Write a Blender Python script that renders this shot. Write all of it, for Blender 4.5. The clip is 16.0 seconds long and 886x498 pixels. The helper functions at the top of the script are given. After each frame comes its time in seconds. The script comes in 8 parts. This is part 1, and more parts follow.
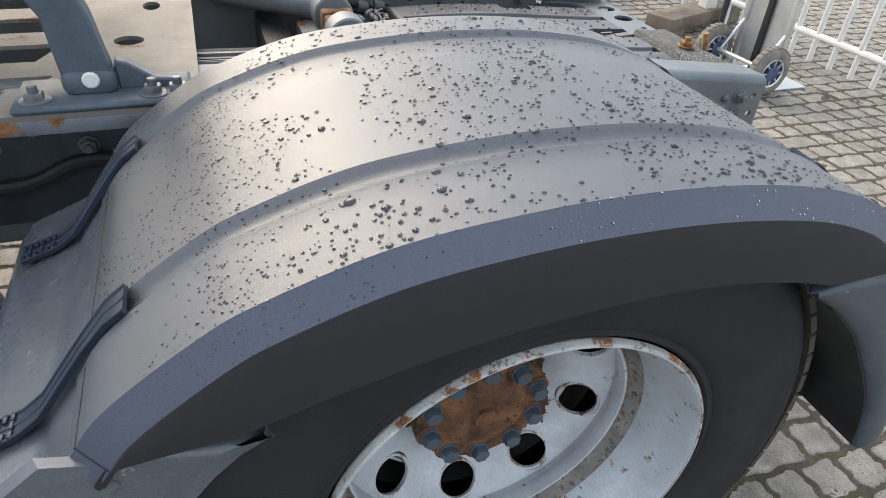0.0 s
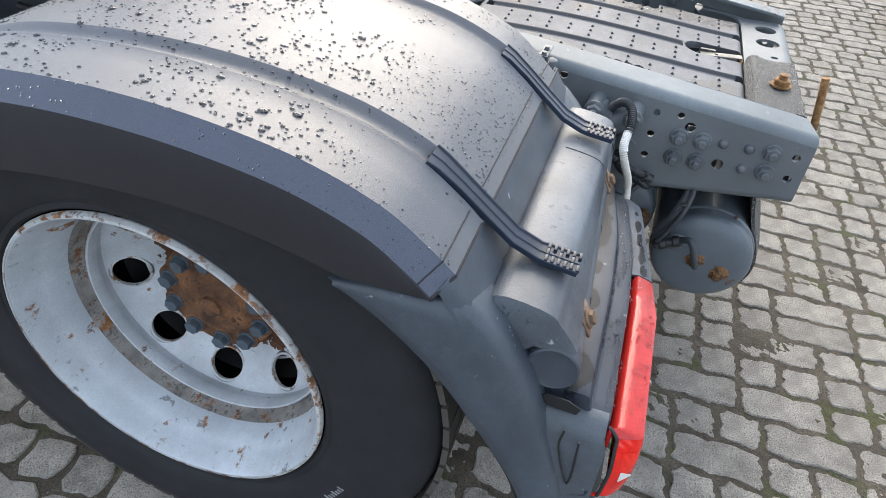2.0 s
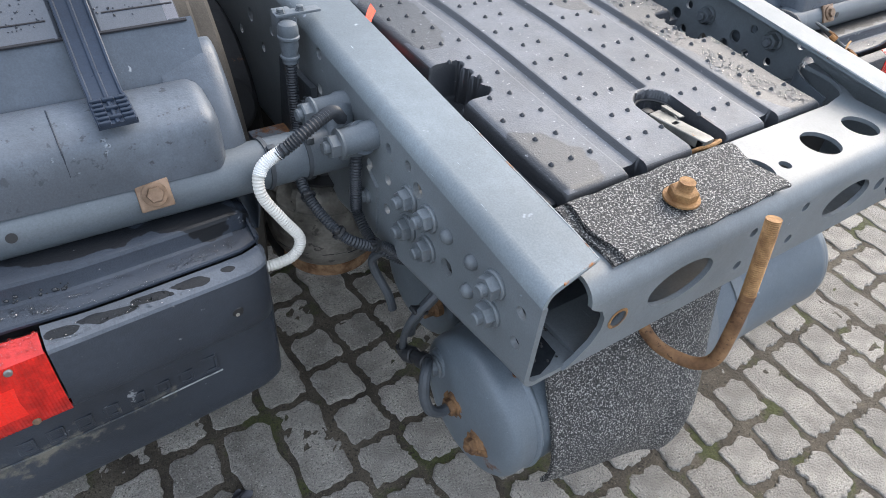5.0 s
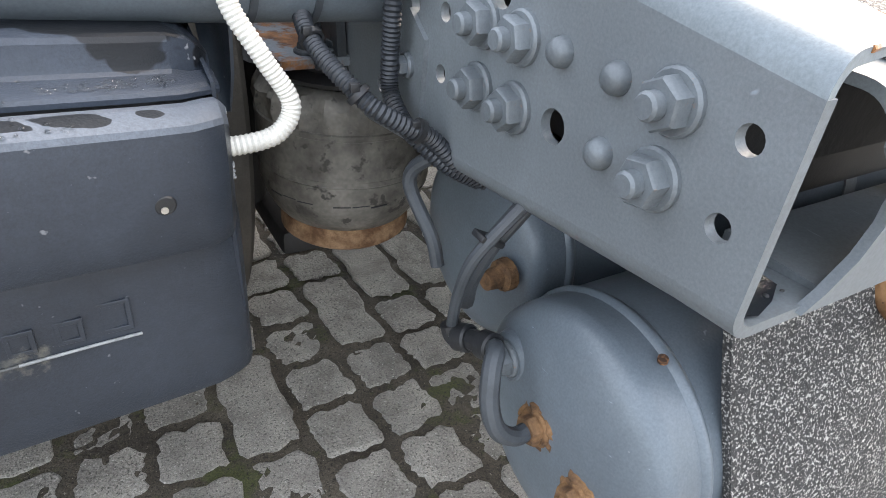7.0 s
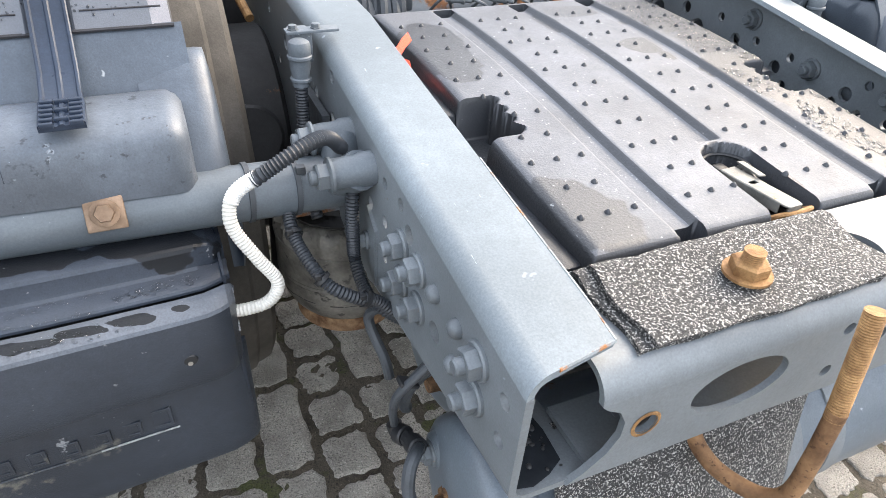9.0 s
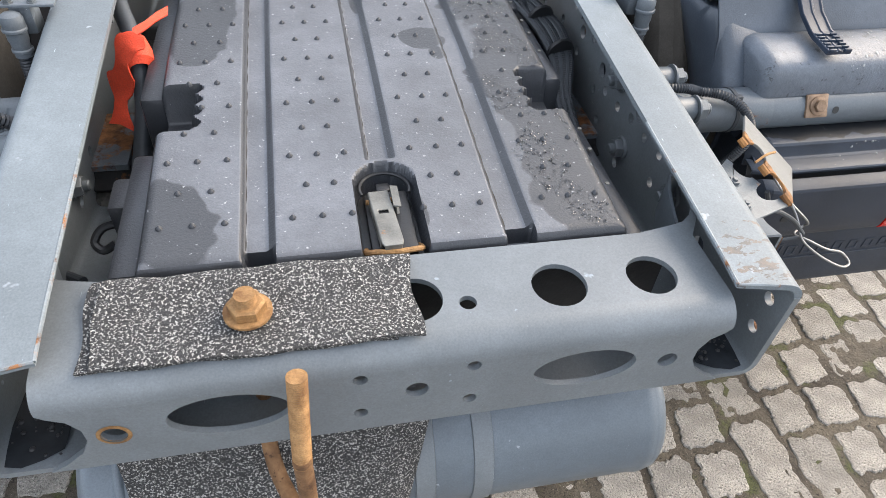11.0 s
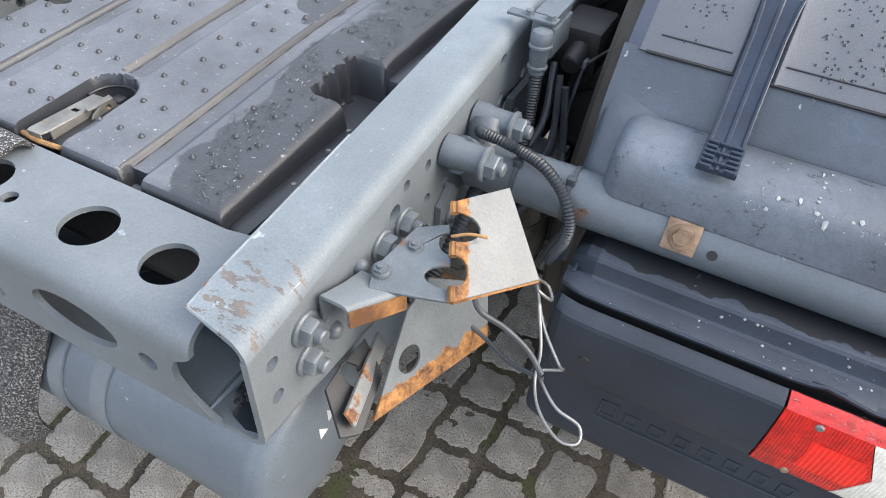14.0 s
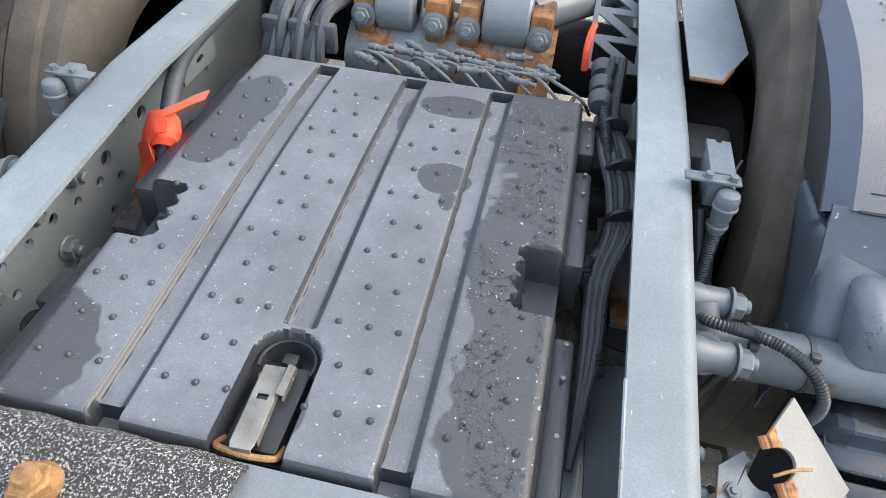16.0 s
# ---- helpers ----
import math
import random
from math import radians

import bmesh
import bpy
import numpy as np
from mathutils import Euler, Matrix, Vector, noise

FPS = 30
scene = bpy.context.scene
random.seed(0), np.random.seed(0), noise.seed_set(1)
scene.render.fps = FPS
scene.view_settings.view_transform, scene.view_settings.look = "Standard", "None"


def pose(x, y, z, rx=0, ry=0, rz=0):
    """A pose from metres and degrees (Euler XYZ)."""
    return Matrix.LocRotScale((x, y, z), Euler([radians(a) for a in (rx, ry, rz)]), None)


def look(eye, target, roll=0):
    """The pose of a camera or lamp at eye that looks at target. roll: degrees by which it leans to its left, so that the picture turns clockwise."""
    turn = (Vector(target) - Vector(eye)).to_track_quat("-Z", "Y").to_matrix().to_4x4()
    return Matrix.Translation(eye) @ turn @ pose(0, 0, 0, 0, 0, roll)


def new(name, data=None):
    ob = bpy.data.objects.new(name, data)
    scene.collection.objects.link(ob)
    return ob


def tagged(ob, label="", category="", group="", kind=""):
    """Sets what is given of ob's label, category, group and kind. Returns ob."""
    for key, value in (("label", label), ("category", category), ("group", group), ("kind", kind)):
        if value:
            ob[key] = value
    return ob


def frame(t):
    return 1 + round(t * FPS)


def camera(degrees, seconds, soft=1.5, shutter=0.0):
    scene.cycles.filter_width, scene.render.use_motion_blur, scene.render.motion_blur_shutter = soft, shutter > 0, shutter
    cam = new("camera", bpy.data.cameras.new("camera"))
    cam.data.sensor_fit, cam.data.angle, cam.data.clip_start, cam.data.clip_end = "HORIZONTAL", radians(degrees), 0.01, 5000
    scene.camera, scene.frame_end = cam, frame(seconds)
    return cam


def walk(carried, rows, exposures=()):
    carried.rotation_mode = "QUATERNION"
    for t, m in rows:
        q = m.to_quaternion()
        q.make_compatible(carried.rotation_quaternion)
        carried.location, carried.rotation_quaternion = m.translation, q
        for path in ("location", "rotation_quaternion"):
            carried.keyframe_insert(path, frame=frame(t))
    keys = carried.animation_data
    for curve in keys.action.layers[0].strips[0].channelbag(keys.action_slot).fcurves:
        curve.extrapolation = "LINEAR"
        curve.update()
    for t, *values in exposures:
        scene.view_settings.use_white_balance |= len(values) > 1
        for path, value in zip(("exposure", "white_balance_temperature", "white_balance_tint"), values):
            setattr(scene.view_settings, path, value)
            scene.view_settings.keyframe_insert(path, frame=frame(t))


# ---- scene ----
cam = camera(68.1, 16.0, 0.5)
EXPOSURES = [(0, 1.16, 6850, 8), (1.0, 1.22, 6650, 8), (2.0, 1.28, 6400, 8), (3.0, 1.28, 6300, 8), (3.7, 1.38, 6250, 8), (5.8, 1.58, 6300, 10), (6.3, 1.92, 6400, 10), (7, 2.40, 6850, 10), (7.6, 2.52, 7050, 10), (8.2, 2.47, 6950, 10), (10.3, 1.63, 6750, 10), (11.5, 1.65, 6650, 10), (12.5, 1.64, 6400, 10), (16, 1.71, 6500, 9)]
PATH = [
    (0, (-1.693, 1.346, 1.336), (-0.174, 0.758, 0.176), 4.0),
    (0.5, (-1.818, 1.212, 1.405), (-0.237, 0.889, 0.224), 4.5),
    (1, (-1.79, 0.966, 1.383), (-0.195, 0.8, 0.188), 4.6),
    (1.5, (-1.798, 0.655, 1.372), (-0.222, 0.787, 0.148), 4.6),
    (2, (-1.772, 0.377, 1.363), (-0.268, 0.789, 0.11), 4.9),
    (2.5, (-1.565, 0.143, 1.348), (-0.184, 0.819, 0.069), 5.0),
    (3, (-1.386, -0.071, 1.34), (-0.173, 0.839, 0.036), 4.9),
    (3.5, (-1.203, -0.228, 1.329), (-0.013, 0.701, 0.018), 5.2),
    (3.7, (-1.109, -0.274, 1.299), (0.031, 0.717, -0.012), 5.0),
    (5.8, (-0.768, -0.328, 1.168), (0.074, 0.889, -0.178), 6.7),
    (6, (-0.767, -0.303, 1.107), (0.061, 0.912, -0.249), 7.0),
    (6.5, (-0.738, -0.218, 0.884), (0.171, 1.175, -0.227), 5.9),
    (7, (-0.707, -0.165, 0.827), (0.209, 1.243, -0.259), 5.9),
    (7.5, (-0.697, -0.136, 0.836), (0.241, 1.259, -0.247), 6.0),
    (8, (-0.737, -0.143, 0.904), (0.212, 1.254, -0.167), 5.8),
    (8.2, (-0.743, -0.159, 0.948), (0.192, 1.245, -0.127), 5.2),
    (10.3, (-0.274, -0.442, 1.293), (0.042, 0.955, -0.102), 3.7),
    (10.5, (-0.231, -0.418, 1.286), (0.084, 0.984, -0.105), 3.6),
    (11, (-0.07, -0.4, 1.257), (0.285, 0.987, -0.14), 4.7),
    (11.5, (0.138, -0.456, 1.256), (0.513, 0.925, -0.14), 5.2),
    (12, (0.366, -0.408, 1.251), (0.756, 0.967, -0.148), 6.0),
    (12.5, (0.519, -0.313, 1.24), (0.661, 1.091, -0.178), 6.1),
    (13, (0.673, -0.257, 1.229), (0.551, 1.132, -0.204), 5.7),
    (13.5, (0.718, -0.247, 1.212), (0.312, 1.153, -0.158), 5.0),
    (14, (0.714, -0.246, 1.208), (0.114, 1.07, -0.174), 4.5),
    (14.5, (0.671, -0.247, 1.206), (0.059, 1.066, -0.173), 4.1),
    (15, (0.58, -0.252, 1.219), (-0.052, 1.05, -0.162), 3.5),
    (15.5, (0.396, -0.252, 1.295), (-0.14, 1.071, -0.106), 2.9),
    (16, (0.238, -0.156, 1.327), (-0.005, 1.266, -0.058), 3.8),
]
walk(cam, [(t, look(eye, target, roll)) for t, eye, target, roll in PATH], EXPOSURES)

# ---- world and light ----
world = bpy.data.worlds.new("sky")
scene.world = world
world.use_nodes = True
wn = world.node_tree.nodes
sky = wn.new("ShaderNodeTexSky")
sky.sky_type = "NISHITA"
sky.sun_disc = False
SUN_EL, SUN_AZ = 36.0, 75.0
sky.sun_elevation, sky.sun_rotation = radians(SUN_EL), radians(SUN_AZ)
sky.air_density, sky.dust_density = 1.0, 3.0
cloud = wn.new("ShaderNodeMix")            # a veil of thin even cloud over the sky
cloud.data_type = "RGBA"
cloud.inputs[0].default_value = 0.55
cloud.inputs[7].default_value = (5.0, 5.3, 5.85, 1)
world.node_tree.links.new(sky.outputs[0], cloud.inputs[6])
world.node_tree.links.new(cloud.outputs[2], wn["Background"].inputs[0])
wn["Background"].inputs[1].default_value = 0.15
sun = new("sun", bpy.data.lights.new("sun", "SUN"))
sun.data.energy, sun.data.angle, sun.data.color = 1.15, radians(52), (1.0, 0.88, 0.74)
_d = Vector((math.sin(radians(SUN_AZ)) * math.cos(radians(SUN_EL)), math.cos(radians(SUN_AZ)) * math.cos(radians(SUN_EL)), math.sin(radians(SUN_EL))))
sun.matrix_world = look(_d * 20, (0, 0, 0))


# ---- materials ----
def material(name, base, rough=0.5, metal=0.0, vary=0.15, scale=6.0, bump=0.1, bump_scale=120.0, rust=0.0, rust_scale=9.0,
             specks=0.0, speck_scale=60.0, speck_colour=(0.75, 0.76, 0.76), damp=0.0, damp_scale=3.5, second=None, spec=0.5, island=0.0, obrand=0.0, spots=(), wet=0.36, grain=0.12, scratch=0.0, wear=None, pits=0.0, pit_scale=150.0,
             line=None, patch=None, ribs=0.0):
    """A procedural surface: base colour with broad and fine variation, optional rust, pale specks and damp patches, fine relief."""
    m = bpy.data.materials.new(name)
    m.use_nodes = True
    nt = m.node_tree
    N, L = nt.nodes, nt.links
    b = N["Principled BSDF"]
    b.inputs["Metallic"].default_value = metal
    b.inputs["Specular IOR Level"].default_value = spec
    co = N.new("ShaderNodeTexCoord").outputs["Object"]

    def noisy(sc, detail=4.0, rough_=0.6):
        t = N.new("ShaderNodeTexNoise")
        t.inputs["Scale"].default_value, t.inputs["Detail"].default_value, t.inputs["Roughness"].default_value = sc, detail, rough_
        L.new(co, t.inputs["Vector"])
        return t.outputs["Fac"]

    def ramp(src, lo, hi):
        r = N.new("ShaderNodeMapRange")
        r.inputs[1].default_value, r.inputs[2].default_value = lo, hi
        L.new(src, r.inputs[0])
        return r.outputs[0]

    def mix(fac, a, c):
        x = N.new("ShaderNodeMix")
        x.data_type = "RGBA"
        if isinstance(fac, float):
            x.inputs[0].default_value = fac
        else:
            L.new(fac, x.inputs[0])
        for k, v in ((6, a), (7, c)):
            if isinstance(v, tuple):
                x.inputs[k].default_value = (*v, 1)
            else:
                L.new(v, x.inputs[k])
        return x.outputs[2]

    dark = tuple(v * (1 - vary) for v in base)
    light = tuple(min(1, v * (1 + vary)) for v in base) if second is None else second
    col = mix(ramp(noisy(scale), 0.35, 0.65), dark, light)
    fine = noisy(scale * 14, 3.0)
    col = mix(ramp(fine, 0.3, 0.8), col, mix(0.5, dark, col))
    if island or obrand:
        rnd = N.new("ShaderNodeNewGeometry").outputs["Random Per Island"] if island else N.new("ShaderNodeObjectInfo").outputs["Random"]
        k = island or obrand
        hs = N.new("ShaderNodeHueSaturation")
        L.new(col, hs.inputs["Color"])
        L.new(ramp_out(N, L, rnd, 1 - k, 1 + k), hs.inputs["Value"])
        col = hs.outputs[0]
    rgh = ramp_out(N, L, noisy(scale * 2.3), rough * 0.8, min(1.0, rough * 1.2))
    if damp:
        src = noisy(damp_scale, 3.0, 0.5)
        if spots:                        # long-lain rain, and shade painted in tray recesses: (x, y, half width, half length)
            best = None
            for cx, cy, rx, ry in spots:
                d = N.new("ShaderNodeVectorMath"); d.operation = "SUBTRACT"
                L.new(co, d.inputs[0]); d.inputs[1].default_value = (cx, cy, 0)
                sc = N.new("ShaderNodeVectorMath"); sc.operation = "MULTIPLY"
                L.new(d.outputs[0], sc.inputs[0]); sc.inputs[1].default_value = (1 / rx, 1 / ry, 0)
                ln = N.new("ShaderNodeVectorMath"); ln.operation = "LENGTH"
                L.new(sc.outputs[0], ln.inputs[0])
                if best is None:
                    best = ln.outputs["Value"]
                else:
                    mn = N.new("ShaderNodeMath"); mn.operation = "MINIMUM"
                    L.new(best, mn.inputs[0]); L.new(ln.outputs["Value"], mn.inputs[1])
                    best = mn.outputs[0]
            ma = N.new("ShaderNodeMath"); ma.operation = "MULTIPLY_ADD"
            L.new(src, ma.inputs[0]); ma.inputs[1].default_value = 1.3
            L.new(ramp_out(N, L, ramp(best, 0.0, 2.0), 0.35, -1.65), ma.inputs[2])
            f = ramp(ma.outputs[0], 0.0, 0.05)
        else:
            f = ramp(src, 0.66 - damp * 0.3, 0.675 - damp * 0.3)
        col = mix(f, col, tuple(v * wet for v in base))
        mx = N.new("ShaderNodeMix")
        L.new(f, mx.inputs[0]); L.new(rgh, mx.inputs[2])
        mx.inputs[3].default_value = 0.44
        rgh = mx.outputs[0]
    if specks:
        f = ramp(noisy(speck_scale, 3.0, 0.65), 0.73 - specks * 0.2, 0.77 - specks * 0.2)
        col = mix(f, col, speck_colour)
    if rust:
        f = ramp(noisy(rust_scale, 6.0, 0.7), 0.70 - rust * 0.35, 0.76 - rust * 0.35)
        rc = mix(ramp(noisy(45.0), 0.35, 0.65), (0.075, 0.034, 0.018), (0.33, 0.145, 0.055))
        col = mix(f, col, rc)
        mx = N.new("ShaderNodeMix")
        L.new(f, mx.inputs[0]); L.new(rgh, mx.inputs[2])
        mx.inputs[3].default_value = 0.85
        rgh = mx.outputs[0]
        if metal:
            inv = N.new("ShaderNodeMath"); inv.operation = "MULTIPLY_ADD"
            L.new(f, inv.inputs[0]); inv.inputs[1].default_value, inv.inputs[2].default_value = -metal, metal
            L.new(inv.outputs[0], b.inputs["Metallic"])
    if scratch:                          # fine pale scratches, mostly along the part
        mp = N.new("ShaderNodeMapping")
        mp.inputs["Scale"].default_value, mp.inputs["Rotation"].default_value = (420.0, 22.0, 420.0), (0.2, 0.1, 0.35)
        L.new(co, mp.inputs["Vector"])
        t = N.new("ShaderNodeTexNoise")
        t.inputs["Scale"].default_value, t.inputs["Detail"].default_value = 1.0, 2.0
        L.new(mp.outputs[0], t.inputs["Vector"])
        col = mix(ramp(t.outputs["Fac"], 0.80 - scratch * 0.2, 0.86 - scratch * 0.2), col, tuple(min(1.0, v * 2.0 + 0.03) for v in base))
    if wear:                             # paint scraped to bare and rusty metal about one place
        cx, cy, rx, ry = wear[:4]
        upright = len(wear) > 4              # on a face that stands up: across and height, with its own two colours
        d = N.new("ShaderNodeVectorMath"); d.operation = "SUBTRACT"
        L.new(co, d.inputs[0]); d.inputs[1].default_value = (cx, 0, cy) if upright else (cx, cy, 0)
        sc = N.new("ShaderNodeVectorMath"); sc.operation = "MULTIPLY"
        L.new(d.outputs[0], sc.inputs[0]); sc.inputs[1].default_value = (1 / rx, 0, 1 / ry) if upright else (1 / rx, 1 / ry, 0)
        ln = N.new("ShaderNodeVectorMath"); ln.operation = "LENGTH"
        L.new(sc.outputs[0], ln.inputs[0])
        mp = N.new("ShaderNodeMapping")
        mp.inputs["Scale"].default_value, mp.inputs["Rotation"].default_value = (38.0, 95.0, 40.0), (0, 0, -0.5)
        L.new(co, mp.inputs["Vector"])
        t = N.new("ShaderNodeTexNoise")
        t.inputs["Scale"].default_value, t.inputs["Detail"].default_value, t.inputs["Roughness"].default_value = 1.0, 5.0, 0.65
        L.new(mp.outputs[0], t.inputs["Vector"])
        sub = N.new("ShaderNodeMath"); sub.operation = "MULTIPLY_ADD"
        L.new(ln.outputs["Value"], sub.inputs[0]); sub.inputs[1].default_value = -0.20
        L.new(t.outputs["Fac"], sub.inputs[2])
        low, high = wear[4:6] if upright else ((0.105, 0.102, 0.100), (0.150, 0.128, 0.112))
        col = mix(ramp(sub.outputs[0], 0.40 if upright else 0.46, 0.52 if upright else 0.475), col, mix(ramp(noisy(70.0), 0.4, 0.6), low, high))
    if patch:                            # moss or soil of another colour: (colour, scale, amount)
        col = mix(ramp(noisy(patch[1], 5.0, 0.65), 0.66 - patch[2] * 0.3, 0.74 - patch[2] * 0.3), col, patch[0])
    if line:                             # rust that spreads from an edge or an axle: (point, direction, reach)
        d = N.new("ShaderNodeVectorMath"); d.operation = "SUBTRACT"
        L.new(co, d.inputs[0]); d.inputs[1].default_value = tuple(line[0])
        cr = N.new("ShaderNodeVectorMath"); cr.operation = "CROSS_PRODUCT"
        L.new(d.outputs[0], cr.inputs[0]); cr.inputs[1].default_value = tuple(Vector(line[1]).normalized())
        ln = N.new("ShaderNodeVectorMath"); ln.operation = "LENGTH"
        L.new(cr.outputs[0], ln.inputs[0])
        ma = N.new("ShaderNodeMath"); ma.operation = "MULTIPLY_ADD"
        L.new(noisy(0.9 / line[2], 6.0, 0.7), ma.inputs[0]); ma.inputs[1].default_value = line[2] * 1.5
        sb = N.new("ShaderNodeMath"); sb.operation = "SUBTRACT"
        L.new(ma.outputs[0], sb.inputs[0]); L.new(ln.outputs["Value"], sb.inputs[1])
        ma.inputs[2].default_value = line[2] * 0.25
        f = ramp(sb.outputs[0], 0.0, 0.0012)
        col = mix(f, col, mix(ramp(noisy(60.0, 6.0, 0.7), 0.35, 0.65), (0.060, 0.028, 0.015), line[3] if len(line) > 3 else (0.34, 0.16, 0.06)))
        mx = N.new("ShaderNodeMix")
        L.new(f, mx.inputs[0]); L.new(rgh, mx.inputs[2])
        mx.inputs[3].default_value = 0.85
        rgh = mx.outputs[0]
    if pits:                             # small dark pores and grit
        col = mix(ramp(noisy(pit_scale, 3.0, 0.7), 0.66 - pits * 0.2, 0.72 - pits * 0.2), col, tuple(v * 0.42 for v in base))
    if grain:
        hs = N.new("ShaderNodeHueSaturation")
        L.new(col, hs.inputs["Color"])
        L.new(ramp_out(N, L, ramp(noisy(420.0, 2.0, 0.7), 0.3, 0.7), 1 - grain, 1 + grain), hs.inputs["Value"])
        col = hs.outputs[0]
    L.new(col, b.inputs["Base Color"])
    L.new(rgh, b.inputs["Roughness"])
    if bump:
        bp = N.new("ShaderNodeBump")
        bp.inputs["Strength"].default_value, bp.inputs["Distance"].default_value = bump, 0.002
        high = noisy(bump_scale, 5.0)
        if ribs:                         # fine moulded ribs across the lens
            wv = N.new("ShaderNodeTexWave")
            wv.bands_direction = "X"
            wv.inputs["Scale"].default_value = ribs
            L.new(co, wv.inputs["Vector"])
            high = wv.outputs["Fac"]
        L.new(high, bp.inputs["Height"])
        L.new(bp.outputs[0], b.inputs["Normal"])
    return m


def ramp_out(N, L, src, lo, hi):
    r = N.new("ShaderNodeMapRange")
    r.inputs[3].default_value, r.inputs[4].default_value = lo, hi
    L.new(src, r.inputs[0])
    return r.outputs[0]


PAINT = material("chassis_paint", (0.140, 0.157, 0.169), 0.42, 0.0, 0.16, 5.0, 0.12, 90.0, rust=0.05, rust_scale=5.0, specks=0.12, speck_scale=35.0, speck_colour=(0.24, 0.28, 0.31), scratch=0.2)
TUBE_PAINT = material("dark_tube_paint", (0.095, 0.112, 0.127), 0.42, 0.0, 0.16, 5.0, 0.12, 90.0, rust=0.05, rust_scale=6.0, specks=0.10, speck_scale=35.0, speck_colour=(0.22, 0.25, 0.28), scratch=0.2)
TUBE_RUST = material("rust_stained_paint", (0.095, 0.112, 0.127), 0.42, 0.0, 0.10, 5.0, 0.12, 90.0, rust=0.27, rust_scale=17.0, scratch=0.2)
PAINT_WORN = material("worn_flange_paint", (0.176, 0.203, 0.220), 0.50, 0.0, 0.20, 4.0, 0.15, 70.0, specks=0.16, speck_scale=26.0, speck_colour=(0.33, 0.36, 0.39), scratch=0.30, spec=0.3)
FLANGE_END = material("scraped_flange_paint", (0.176, 0.203, 0.220), 0.50, 0.0, 0.20, 4.0, 0.15, 70.0, specks=0.16, speck_scale=26.0, speck_colour=(0.33, 0.36, 0.39), scratch=0.34, spec=0.3, wear=(0.400, 0.01, 0.062, 0.110))
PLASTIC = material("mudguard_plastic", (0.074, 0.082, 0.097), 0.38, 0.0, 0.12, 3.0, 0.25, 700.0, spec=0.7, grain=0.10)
# bluer base carries the sky that the tilted band reflects
BAND = material("mudguard_band_sky_tint", (0.078, 0.091, 0.128), 0.42, 0.0, 0.08, 3.0, 0.25, 700.0)
# darker base puts the shade of the upright skirt into its colour
SKIRT = material("mudguard_skirt_shaded", (0.028, 0.028, 0.032), 0.6, 0.0, 0.1, 3.0, 0.3, 900.0, spec=0.35)
PLASTIC_STAINED = material("rain_stained_grey_plastic", (0.092, 0.108, 0.130), 0.40, 0.0, 0.34, 6.0, 0.3, 260.0, spec=0.55, specks=0.20, speck_scale=30.0, speck_colour=(0.30, 0.33, 0.36), pits=0.25, pit_scale=60.0, scratch=0.15)
PLASTIC_GREY = material("weathered_grey_plastic", (0.063, 0.078, 0.099), 0.36, 0.0, 0.30, 6.0, 0.2, 400.0, specks=0.16, speck_scale=38.0, speck_colour=(0.3, 0.32, 0.34))
# paler base carries the bright sky reflected by the front panels
PLASTIC_SKYLIT = material("glossy_skylit_grey_plastic", (0.10, 0.112, 0.13), 0.28, 0.0, 0.25, 6.0, 0.2, 300.0, spec=0.7, specks=0.2, speck_scale=30.0, speck_colour=(0.26, 0.27, 0.28))
PLASTIC_SIDE = material("scuffed_grey_plastic", (0.076, 0.091, 0.108), 0.36, 0.0, 0.30, 6.0, 0.2, 400.0, specks=0.16, speck_scale=38.0, speck_colour=(0.3, 0.32, 0.34), scratch=0.15)
BUMPER = material("bumper_plastic", (0.027, 0.034, 0.047), 0.40, 0.0, 0.25, 6.0, 0.25, 500.0, specks=0.14, speck_scale=60.0, speck_colour=(0.18, 0.19, 0.20), spec=0.32, scratch=0.18)
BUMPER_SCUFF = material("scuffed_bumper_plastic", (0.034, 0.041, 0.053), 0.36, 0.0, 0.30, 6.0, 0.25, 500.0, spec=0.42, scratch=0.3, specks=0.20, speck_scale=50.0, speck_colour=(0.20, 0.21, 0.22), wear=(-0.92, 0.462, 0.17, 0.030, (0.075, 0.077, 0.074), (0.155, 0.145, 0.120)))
LEDGE = material("wet_ledge_plastic", (0.037, 0.046, 0.062), 0.36, 0.0, 0.22, 6.0, 0.25, 500.0, spec=0.36, specks=0.16, speck_scale=45.0, speck_colour=(0.26, 0.27, 0.28), damp=0.20, damp_scale=24.0, wet=0.16,
                 spots=((-0.67, 0.368, 0.060, 0.024), (-0.80, 0.366, 0.080, 0.026), (-0.93, 0.354, 0.020, 0.010), (-1.01, 0.352, 0.030, 0.014), (-1.16, 0.352, 0.040, 0.028),
                        (0.72, 0.372, 0.110, 0.026), (0.90, 0.376, 0.120, 0.030), (1.08, 0.370, 0.140, 0.028)))
